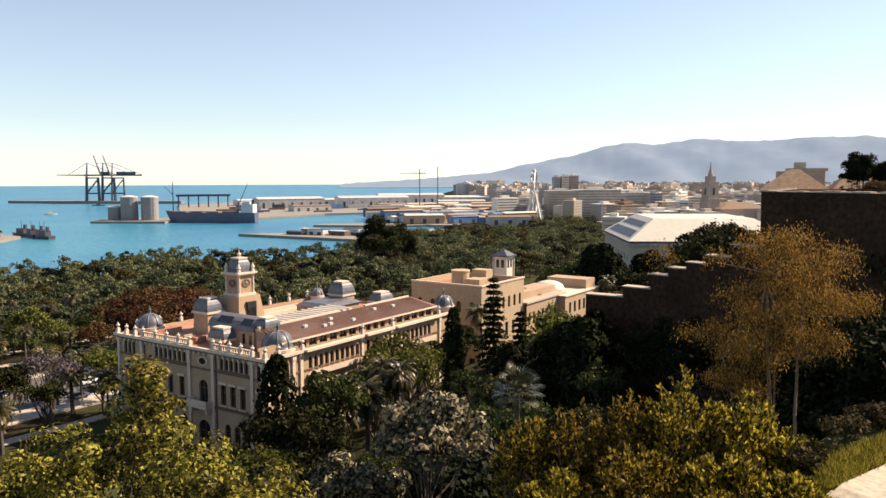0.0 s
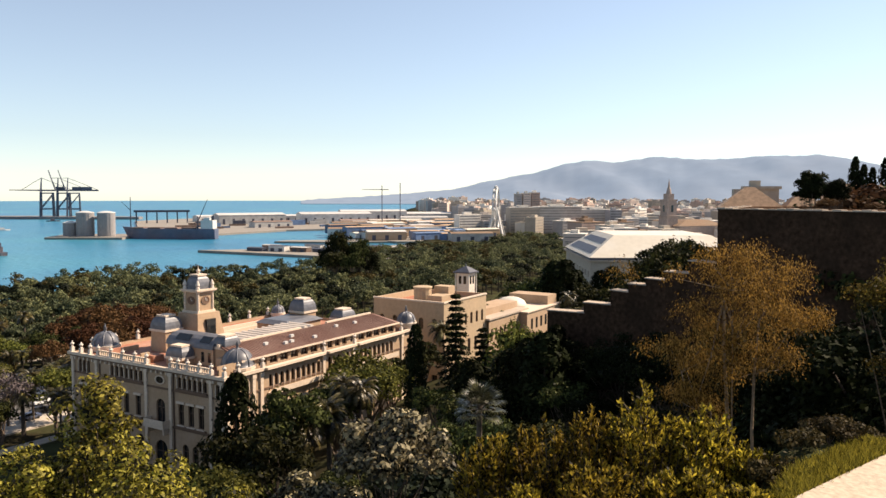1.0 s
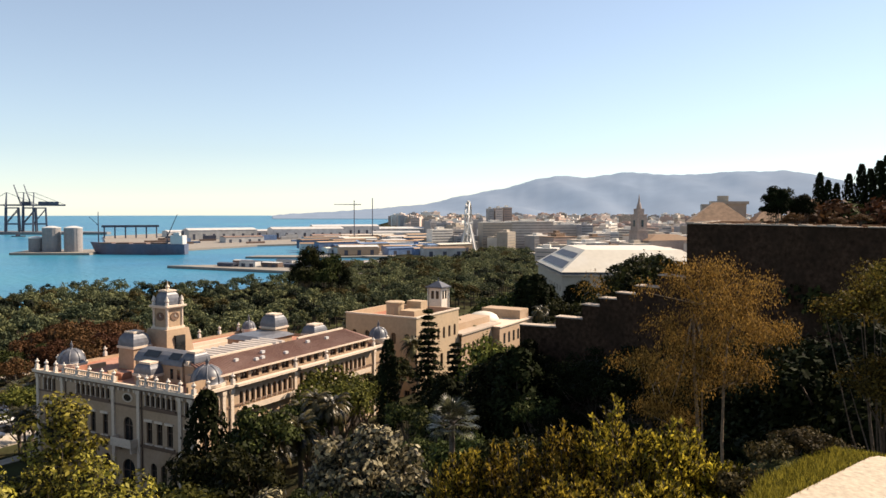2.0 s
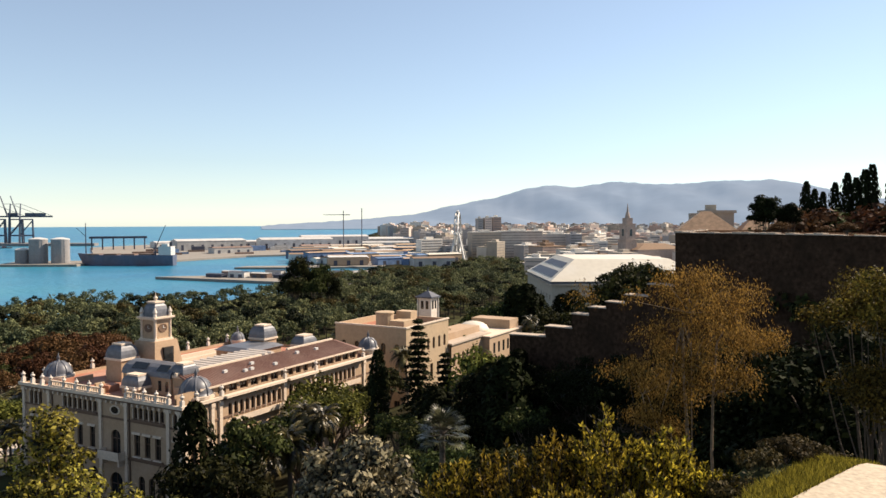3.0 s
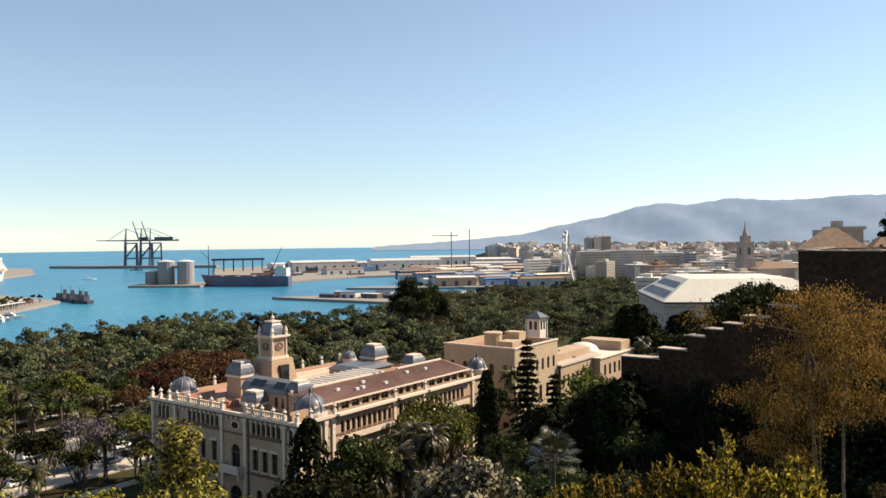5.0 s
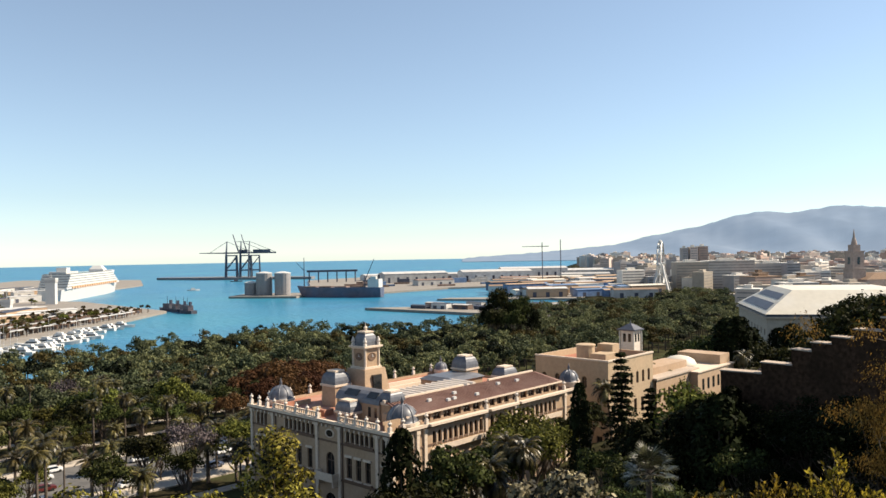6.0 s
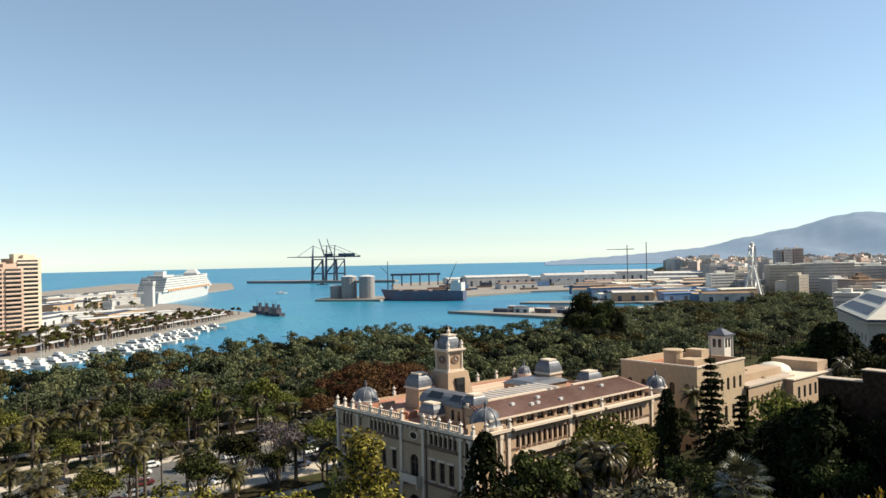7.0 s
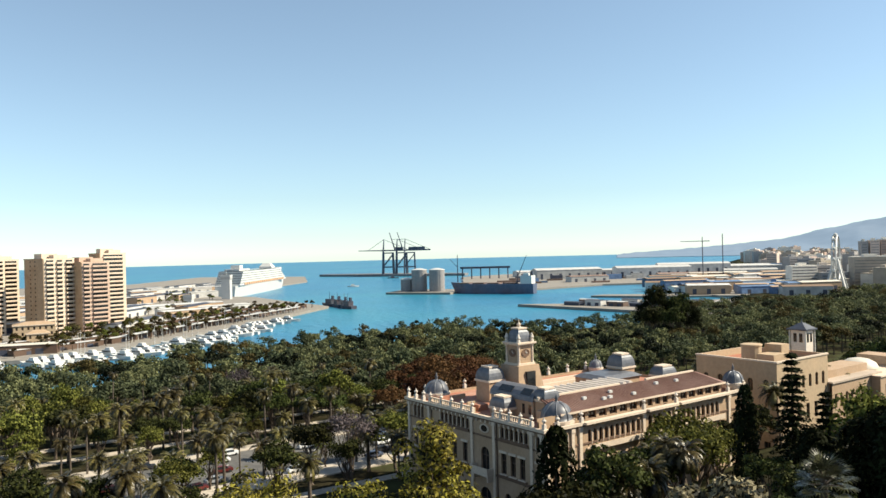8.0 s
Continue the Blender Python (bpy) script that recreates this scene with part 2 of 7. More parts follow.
SEA = sea_material()
bm = bmesh.new()
rings = []
for r in (0.5, 60, 400, 1200, 2500, 3800, 4900):
    rings.append([bm.verts.new((r * math.cos(2 * math.pi * i / 128), r * math.sin(2 * math.pi * i / 128), 0)) for i in range(128)])
for a, b in zip(rings, rings[1:]):
    for i in range(128):
        j = (i + 1) % 128
        bm.faces.new((a[i], b[i], b[j], a[j]))
bm.faces.new(rings[0])
tagged(part("water", bm, SEA), "calm teal harbour and open blue sea to the horizon", "sea", kind="structure")

# the mainland: one sheet from the hill to the far coast, its left edge is the shore
SHORE = [(-220, -1500), (205, -1500), (222, -250), (262, -236), (310, -226), (330, -205), (400, -190), (455, -155), (480, -110), (560, -40), (640, 0), (860, 20),
         (1180, 40), (1500, 60), (1800, 20), (2300, 0), (3000, 60), (3640, 120), (3800, 200), (4300, 600)]


def shore(y):
    for (y0, x0), (y1, x1) in zip(SHORE, SHORE[1:]):
        if y <= y1:
            return x0 + (x1 - x0) * (y - y0) / (y1 - y0)
    return SHORE[-1][1]


ys = sorted({*[2 * i for i in range(0, 33)], *[-220 + 8 * i for i in range(66)], *[s[0] for s in SHORE], *[320 + 40 * i for i in range(20)], *[1200 + 150 * i for i in range(21)]})
us = [-1] + [i for i in range(0, 91)]
bm = bmesh.new()
grid = []
for y in ys:
    x0 = shore(y)
    row = []
    x1 = max(420.0, 0.95 * y + 300)
    for u in us:
        if u < 0:
            row.append(bm.verts.new((x0, y, -2.0)))
            continue
        w = u / 90
        # columns crowd round the hill
        near = -140 + 4.2 * u if y < 330 else x0 + (x1 - x0) * w
        if y < 330:
            x = near if 6 <= u <= 84 else (x0 + (-140 + 4.2 * 6 - x0) * u / 6 if u < 6 else -140 + 4.2 * 84 + (x1 - 212.8) * (u - 84) / 6)
            x = max(x, x0)
        else:
            x = near
        row.append(bm.verts.new((x, y, land(x, y))))
    grid.append(row)
for a, b in zip(grid, grid[1:]):
    for i in range(len(us) - 1):
        bm.faces.new((a[i], a[i + 1], b[i + 1], b[i]))
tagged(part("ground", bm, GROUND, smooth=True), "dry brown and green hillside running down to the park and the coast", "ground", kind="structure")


def slab(name, poly, z0, z1, mat, label, category, kind="structure"):
    b = bmesh.new()
    prism(b, poly, z0, z1)
    return tagged(part(name, b, mat), label, category, kind=kind)


slab("marina_pier", [(-372, 690), (-560, 840), (-640, 850), (-745, 1300), (-900, 1560), (-1218, 1609), (-1090, 1206), (-1400, 1000), (-1500, 330), (-800, 270), (-440, 255), (-352, 314), (-338, 380), (-340, 430), (-346, 490), (-352, 560)], -2, 2.2, QUAY,
     "broad pale concrete pier between the marina and the sea", "pier")
slab("silo_quay", [(-410, 912), (-322, 908), (-318, 985), (-415, 990)], -2, 2.5, QUAY, "small pale quay under the grain silos", "quay")
slab("container_quay", [(-335, 1010), (-242, 980), (-165, 1096), (60, 1215), (120, 1790), (-330, 1740), (-480, 1420)], -2, 2.4, QUAY, "long pale cargo quay with sheds and stacks", "quay")
slab("jetty", [(-187, 716), (-104, 669), (10, 600), (60, 830), (-40, 760), (-120, 730)], -2, 2.3, QUAY, "pale concrete jetty beside the park", "jetty")
slab("jetty_far", [(-140, 846), (-60, 835), (0, 850), (0, 880), (-130, 866)], -2, 2.0, QUAY, "narrow grey concrete jetty", "jetty")
slab("inner_quay", [(-10, 838), (90, 838), (90, 1230), (-60, 1205), (-96, 1125), (-70, 930)], -2, 2.35, QUAY, "pale inner quay crowded with port sheds", "quay")
BREAK = surface("dark_breakwater_stone", (0.2, 0.19, 0.19), 0.9, vary=0.3, grain=0.5)
slab("breakwater", [(-885, 1600), (-690, 1560), (-520, 1560), (-520, 1585), (-690, 1640), (-880, 1622)], -2, 5.0, BREAK, "long dark stone breakwater with a crane on it", "breakwater")

# ---- hills on the horizon ----
RIDGE = [(-7.5, -0.64), (-5.9, -0.5), (-3.5, -0.38), (-1.4, -0.22), (1.5, 0.0), (3.5, 0.2), (6.0, 0.8), (8.8, 1.28), (11.9, 2.12), (13.1, 2.22), (15.0, 2.12), (16.5, 2.35), (17.7, 2.52), (18.6, 2.42), (19.9, 2.25),
         (21.6, 2.3), (23.7, 2.38), (25.4, 2.52), (28.0, 2.42), (30.0, 2.1), (34.0, 1.2), (40.0, 0.8), (50, 0.6)]


def ridge(az):
    for (a0, e0), (a1, e1) in zip(RIDGE, RIDGE[1:]):
        if a0 <= az <= a1:
            w = (az - a0) / (a1 - a0)
            return e0 + (e1 - e0) * smooth01(w) * 0.5 + (e1 - e0) * w * 0.5
    return RIDGE[-1][1]


# distance haze is put into the hills' blue-grey base and a faint glow
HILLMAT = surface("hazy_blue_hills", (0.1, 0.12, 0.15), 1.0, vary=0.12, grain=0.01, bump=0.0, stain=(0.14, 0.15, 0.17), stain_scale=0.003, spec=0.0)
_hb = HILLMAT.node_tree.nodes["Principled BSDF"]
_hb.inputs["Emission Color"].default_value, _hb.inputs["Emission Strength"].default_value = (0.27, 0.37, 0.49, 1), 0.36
bm = bmesh.new()
grid = []
for i in range(0, 231):
    az = -7.5 + 0.25 * i
    col = []
    top = EYE + 4500 * math.tan(radians(ridge(az)))
    for k in range(0, 13):
        w = k / 12
        d = 3500 + 1050 * w
        z = 2 + (top - 2) * smooth01(w * 1.05) ** 1.3
        z += 0.22 * (top - 2) * noise.noise((az * 0.35 + 3 * w, w * 3, 2.0)) * math.sin(math.pi * min(1, w)) + 6 * noise.noise((az * 1.7, w * 7, 5.0)) * w
        col.append(bm.verts.new((d * math.sin(radians(az)), d * math.cos(radians(az)), z)))
    grid.append(col)
for a, b in zip(grid, grid[1:]):
    for i in range(12):
        bm.faces.new((a[i], b[i], b[i + 1], a[i + 1]))
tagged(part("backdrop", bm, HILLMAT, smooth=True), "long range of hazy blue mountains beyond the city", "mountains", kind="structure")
# ---- the city hall ----
HALL = pose(-28.2, 122.5, 8, 0, 0, 56)
hall = thing("city_hall", HALL, "three-storey cream stucco palace with domes, clock tower and brown roof", "palace")
HW, HL, HH = 39.0, 54.0, 18.0
FRONT = Matrix(((0, -1, 0, 0), (1, 0, 0, 0), (0, 0, 1, 0), (0, 0, 0, 1)))  # (along y, outward -x)
SIDE = Matrix(((1, 0, 0, 0), (0, -1, 0, 0), (0, 0, 1, 0), (0, 0, 0, 1)))   # (along x, outward -y)
windows = {}


def window(parent, m, w, h, arched, mat=None):
    """A recessed window: dark glass, with a timber frame of its own. m maps (along, outward, up)."""
    key = (round(w, 2), round(h, 2), arched)
    if key not in windows:
        b = bmesh.new()
        box(b, 0, w, -0.42, -0.36, 0, h)
        pane = bpy.data.meshes.new("pane")
        b.to_mesh(pane)
        b.free()
        pane.materials.append(GLASS)
        b = bmesh.new()
        t = 0.09 if w < 1.5 else 0.13
        for x in (0, w / 2 - t / 2, w - t):
            box(b, x, x + t, -0.36, -0.26, 0, h)
        for z in (0, h * 0.62, h - t):
            box(b, 0, w, -0.355, -0.265, z, z + t)
        fr = bpy.data.meshes.new("frame")
        b.to_mesh(fr)
        b.free()
        fr.materials.append(FRAME)
        windows[key] = (pane, fr)
    o = new("window", windows[key][0])
    o.parent, o.matrix_basis = parent, m
    f = new("frame", windows[key][1])
    f.parent = o
    return o


def facade(parent, m, length, height, holes, mat, name="wall", depth=0.5):
    b = bmesh.new()
    wall(b, m, length, height, holes, depth)
    w = part(name, b, mat, parent)
    for a0, a1, z0, z1, arched in holes:
        window(parent, m @ Matrix.Translation((a0, 0, z0)), a1 - a0, z1 - z0, arched)
    return w


def row(x0, x1, n, w, z0, z1, arched=True):
    """n openings of width w whose centres run evenly from x0 to x1."""
    return [(x0 + (x1 - x0) * (i / (n - 1) if n > 1 else 0.5) - w / 2, x0 + (x1 - x0) * (i / (n - 1) if n > 1 else 0.5) + w / 2, z0, z1, arched) for i in range(n)]


# front: five bays
front_holes = row(4.4, 10.4, 6, 0.82, 14.95, 16.8) + row(20.0, 27.6, 7, 0.82, 14.95, 16.8)
front_holes += row(5.4, 10.1, 3, 1.3, 8.9, 12.4, False) + row(20.8, 27.0, 3, 1.3, 8.9, 12.4, False)
front_holes += [(14.0, 16.2, 8.5, 12.6, True)] + row(4.6, 9.2, 3, 1.4, 2.4, 5.8) + row(20.4, 27.2, 3, 1.6, 2.4, 5.8) + [(13.6, 16.6, 0.2, 5.6, True)]
front_holes += row(34.2, 36.6, 3, 0.8, 14.6, 16.9) + row(34.4, 36.4, 2, 0.9, 9.0, 12.3, False) + [(1.0, 1.9, 14.6, 16.9, True), (1.0, 1.9, 9.0, 12.3, False)]
facade(hall, FRONT, HW, HH, front_holes, CREAM)
# long side: pavilion, loggia bays between projections, pavilion
side_holes = row(2.2, 4.6, 2, 0.95, 14.6, 16.8) + row(10.2, 22.4, 10, 0.8, 14.2, 16.6) + row(33.6, 45.2, 9, 0.85, 14.2, 16.6) + row(25.6, 30.8, 3, 1.0, 14.2, 16.8)
side_holes += row(2.2, 4.6, 2, 1.0, 7.8, 11.6, False) + row(10.6, 22.0, 4, 1.3, 7.4, 11.2, False) + row(34.0, 46.6, 5, 1.25, 7.8, 11.3, False) + row(25.6, 30.8, 3, 1.2, 7.6, 11.6)
side_holes += row(2.4, 4.4, 2, 1.0, 1.6, 4.6) + row(10.6, 22.0, 4, 1.5, 1.4, 4.8) + row(34.0, 45.0, 4, 1.5, 1.4, 4.8) + [(26.6, 30.0, 0.1, 5.0, True)]
facade(hall, SIDE, HL, HH, side_holes, CREAM)
bm = bmesh.new()
quad(bm, (HL, 0, 0), (HL, HW, 0), (HL, HW, HH), (HL, 0, HH))
quad(bm, (HL, HW, 0), (0, HW, 0), (0, HW, HH), (HL, HW, HH))
quad(bm, (HL - 0.5, HW - .5, 0), (HL - 0.5, 0.5, 0), (HL - 0.5, 0.5, HH), (HL - 0.5, HW - .5, HH))
quad(bm, (0.5, HW - .5, 0), (HL - .5, HW - .5, 0), (HL - .5, HW - .5, HH), (0.5, HW - .5, HH))
part("wall", bm, CREAM, hall)
bm = bmesh.new()
box(bm, 0.5, HL - 0.5, 0.5, HW - 0.5, 17.2, 17.5)
part("terrace", bm, TERRACE, hall, "red tiled roof terrace")

for m_, hs_ in ((FRONT, front_holes), (SIDE, side_holes)):
    for a0, a1, z0, z1, arched in hs_:
        if 7.0 < z0 < 10 and not arched:
            b = bmesh.new()
            box(b, a0 - 0.3, a1 + 0.3, 0.004, 0.28, z1 + 0.05, z1 + 0.4, m_)
            part("lintel", b, TRIM, hall)
            b = bmesh.new()
            box(b, a0 - 0.25, a1 + 0.25, 0.004, 0.3, z0 - 0.25, z0 - 0.02, m_)
            part("sill", b, TRIM, hall)
        if 13.5 < z0 < 15.1 and arched:
            b = bmesh.new()
            tube(b, m_ @ Vector((a1 + 0.03, 0.1, z0)), m_ @ Vector((a1 + 0.03, 0.1, z1 - 0.3)), 0.1, 0.09, 6)
            part("colonnette", b, TRIM, hall)
# bands and cornices, run on outside the walls
for z, h, o, mt, nm in ((8.1, 0.35, 0.18, BANDS, "string_course"), (14.3, 0.3, 0.15, BANDS, "string_course"), (17.3, 0.3, 0.25, BANDS, "cornice"), (17.6, 0.5, 0.55, TRIM, "cornice"), (0.0, 1.0, 0.2, BANDS, "plinth")):
    b = bmesh.new()
    if nm == "plinth":
        for q in ((-o, 0.0, -o, 13.4), (-o, 0.0, 16.8, HW), (0, 26.4, -o, 0)):
            box(b, *q, z, z + h)
            part(nm, b, mt, hall)
            b = bmesh.new()
        box(b, 30.2, HL, -o, 0, z, z + h)
    else:
        box(b, -o, -0.003, -o, HW + o, z, z + h)
        part(nm, b, mt, hall)
        b = bmesh.new()
        box(b, -0.003, HL + o, -o, -0.003, z, z + h)
    part(nm, b, mt, hall)
# white ledges below the attic windows and dark shaded courses under them
for x0, x1 in ((8.4, 23.2), (24.2, 32.4), (33.2, 48.4)):
    b = bmesh.new()
    box(b, x0, x1, -1.15, -0.56, 17.72, 18.1)
    part("ledge", b, TRIM, hall)
# brackets under the cornice
b = bmesh.new()
box(b, -0.42, -0.004, -0.16, 0.16, 0, 0.42)
brk = part("bracket", b, TRIM, hall)
brk.matrix_basis = pose(0, 1.0, 16.88)
for k in range(30):
    again(brk, pose(0, 2.2 + 1.22 * k, 16.88), hall)
# the oval window over the middle balcony
b = bmesh.new()
lathe(b, [(0.98, 0), (0.98, 0.14), (0.74, 0.16), (0.72, 0.05)], 20, (0, 0, 0), pose(-0.004, 15.1, 15.8, 0, -90, 0) @ Matrix.Diagonal((0.8, 1.25, 1, 1)))
oval = part("oval_window", b, TRIM, hall)
b = bmesh.new()
lathe(b, [(0.72, 0.06), (0.72, 0.1)], 20, (0, 0, 0), pose(-0.004, 15.1, 15.8, 0, -90, 0) @ Matrix.Diagonal((0.8, 1.25, 1, 1)))
part("pane", b, GLASS, oval)
# dark sill courses under the window groups and rain pipes beside the middle bay
for y0, y1, z in ((3.8, 11.0, 14.62), (19.4, 28.2, 14.62), (4.2, 11.2, 8.46), (19.6, 28.2, 8.46)):
    b = bmesh.new()
    box(b, -0.34, -0.004, y0, y1, z, z + 0.3)
    part("sill_course", b, BANDS, hall)
for y in (11.7, 18.95, 30.9):
    b = bmesh.new()
    tube(b, (-0.12, y, 1.0), (-0.12, y, 17.2), 0.1, 0.1, 8)
    part("rain_pipe", b, FRAME, hall)
# pilasters on the corner pavilions and beside the middle bay
for y in (0.15, 2.6, 12.1, 18.2, 31.4, 38.2):
    b = bmesh.new()
    box(b, -0.3, -0.004, y, y + 0.65, 1.0, 17.3)
    box(b, -0.4, -0.004, y - 0.1, y + 0.75, 16.7, 17.3)
    part("pilaster", b, TRIM, hall)
for x in (0.2, 5.8, 7.6, 23.4, 32.2, 48.6, 53.2):
    b = bmesh.new()
    box(b, x, x + 0.65, -0.3, -0.004, 1.0, 17.3)
    box(b, x - 0.1, x + 0.75, -0.4, -0.004, 16.7, 17.3)
    part("pilaster", b, TRIM, hall)
# projections with a balcony on the long side
for x0, x1 in ((24.0, 32.6),):
    b = bmesh.new()
    box(b, x0, x1, -1.0, -0.005, 12.9, 13.4)
    box(b, x0, x1, -1.0, -0.85, 13.4, 14.2)
    part("balcony", b, TRIM, hall)
for x0, x1 in ((9.4, 23.2), (33.0, 46.6)):
    b = bmesh.new()
    box(b, x0, x1, -0.9, -0.005, 13.3, 13.65)
    box(b, x0, x1, -0.9, -0.78, 13.65, 14.2)
    part("balcony", b, TRIM, hall)
b = bmesh.new()
box(b, -1.6, -0.005, 12.6, 17.6, 8.0, 8.45)
box(b, -1.6, -1.45, 12.6, 17.6, 8.45, 9.4)
for y in (12.6, 17.45):
    box(b, -1.6, -0.005, y, y + 0.15, 8.45, 9.4)
for y in (13.0, 16.9):
    box(b, -1.2, -0.005, y, y + 0.35, 7.0, 8.0)
part("balcony", b, TRIM, hall)


def balustrade(m, length):
    """Rail, plinth and a row of balusters along the local x axis."""
    b = bmesh.new()
    box(b, 0, length, -0.15, 0.15, 0, 0.18, m)
    box(b, 0, length, -0.17, 0.17, 0.85, 1.0, m)
    n = int(length / 0.55)
    for i in range(n):
        x = (i + 0.5) * length / n
        box(b, x - 0.09, x + 0.09, -0.09, 0.09, 0.18, 0.85, m)
    return part("balustrade", b, TRIM, hall)


for y0, y1 in ((3.4, 12.2), (18.6, 31.2)):
    balustrade(pose(0.0, y0, 18.1, 0, 0, 90), y1 - y0)


def finial_mesh():
    b = bmesh.new()
    box(b, -0.35, 0.35, -0.35, 0.35, 0, 1.1)
    lathe(b, [(0.2, 1.1), (0.3, 1.2), (0.16, 1.35), (0.42, 1.75), (0.46, 2.0), (0.3, 2.15), (0.12, 2.3), (0.18, 2.45), (0.05, 2.65)], 10)
    return b


urn = part("finial", finial_mesh(), STATUE, hall)
urn.matrix_basis = pose(0, 0, 18.1)
spots = [(0, y) for y in (2.9, 5.6, 8.3, 10.6, 12.4, 18.4, 21.4, 24.6, 27.8, 31.3, 33.6, 36.2, 38.8)] + [(x, -0.15) for x in (2.8, 8.2, 23.8, 32.8, 48.6, 53.6)]
spots += [(x, 38.8) for x in (4, 9, 14, 20, 26, 32, 38, 44, 50)]
urn.data.transform(Matrix.Diagonal((0.8, 0.8, 0.72, 1)))
for x, y in spots:
    again(urn, pose(x, y, 18.1), hall)
# low walls and a stair head on the front terrace
for x0, x1, y0, y1, z in ((1.6, 2.0, 20.0, 30.0, 18.4), (3.6, 5.4, 24.4, 24.8, 18.5), (2.2, 4.8, 31.6, 32.0, 18.7), (3.0, 5.2, 20.4, 22.2, 18.6), (2.0, 9.4, 32.6, 33.0, 18.3)):
    b = bmesh.new()
    box(b, x0, x1, y0, y1, 17.504, z)
    part("terrace_wall", b, OCHRE if z < 18.6 else TERRACE, hall)
# domes
def dome(x, y, z, r, h, drum=1.0):
    b = bmesh.new()
    lathe(b, [(r * 1.08, 0), (r * 1.08, drum * 0.5), (r * 1.16, drum * 0.55), (r * 1.16, drum)], 20, (x, y, z))
    d = part("drum", b, TRIM, hall)
    b = bmesh.new()
    n = 8
    prof = [(r * math.cos(math.pi / 2 * i / n) ** 0.85, h * math.sin(math.pi / 2 * i / n)) for i in range(n)] + [(0.25, h), (0.22, h + 0.4), (0.32, h + 0.55), (0.1, h + 1.1), (0.03, h + 1.5)]
    lathe(b, [(r, 0)] + prof, 20, (x, y, z + drum))
    o = part("dome", b, ZINC, hall, "grey zinc cupola with a finial", smooth=True)
    for k in range(8):
        a = 2 * math.pi * k / 8
        pts = [(x + 1.015 * q * math.cos(a), y + 1.015 * q * math.sin(a), z + drum + w) for q, w in prof[:n]]
        b = bmesh.new()
        for p, q in zip(pts, pts[1:]):
            tube(b, p, q, 0.09, 0.09, 4)
        r_ = part("rib", b, ZINC, o)
    return o


dome(5.6, 2.9, 17.6, 2.6, 2.8)
dome(5.4, 36.8, 17.6, 2.35, 2.4)
dome(53.0, 1.6, 18.2, 2.0, 2.2)
dome(51.5, 37.0, 17.6, 1.5, 1.7)
# attic storey and brown roof along the side
attic = row(9.6, 22.6, 6, 1.9, 0.4, 1.9, False) + row(25.0, 31.4, 4, 1.35, 0.4, 1.9, False) + row(34.2, 46.8, 6, 1.9, 0.4, 1.9, False)
facade(hall, pose(0, 1.2, 17.6) @ SIDE, 48.4, 2.0, attic, CREAM, depth=0.4)
bm = bmesh.new()
box(bm, 4.6, 48.6, 1.62, 6.8, 17.52, 19.5)
part("wall", bm, CREAM, hall)
bm = bmesh.new()
vs = [bm.verts.new(p) for p in ((4.4, 0.7, 19.55), (49.0, 0.7, 19.55), (48.6, 7.2, 20.9), (6.0, 7.2, 20.9), (4.4, 0.7, 19.85), (49.0, 0.7, 19.85), (48.6, 7.2, 21.2), (6.0, 7.2, 21.2))]
for f in ((3, 2, 1, 0), (4, 5, 6, 7), (0, 1, 5, 4), (1, 2, 6, 5), (2, 3, 7, 6), (3, 0, 4, 7)):
    bm.faces.new([vs[i] for i in f])
bmesh.ops.recalc_face_normals(bm, faces=bm.faces)
roof = part("roof", bm, TILEBROWN, hall, "low-pitched brown tiled roof")
bm = bmesh.new()
for k in range(74):  # tile ribs down the slope
    x = 5.0 + 0.585 * k
    x2 = min(max(6.2, x), 48.3)
    tube(bm, (min(max(x, 4.7), 48.8), 0.72, 19.88), (x2, 7.1, 21.22), 0.07, 0.07, 4)
part("tile_ribs", bm, TILEBROWN, roof)
bm = bmesh.new()
box(bm, 4.3, 49.1, 0.55, 0.75, 19.5, 19.8)
part("gutter", bm, TRIM, hall)
for x0, x1 in ((5.6, 26), (33.5, 48.0)):
    bm = bmesh.new()
    box(bm, x0, x1, 7.2, 7.7, 20.9, 21.5)
    part("parapet", bm, TRIM, hall, "white roof kerb")
for x in (13, 16.5, 18.2, 20.3, 24.0, 33.0, 38.5):
    b = bmesh.new()
    y = 3.4 + 1.2 * math.sin(x)
    box(b, x, x + 0.8, y, y + 0.5, 19.9 + 0.21 * (y - 0.7), 20.35 + 0.21 * (y - 0.7))
    part("vent", b, WHITE, roof)


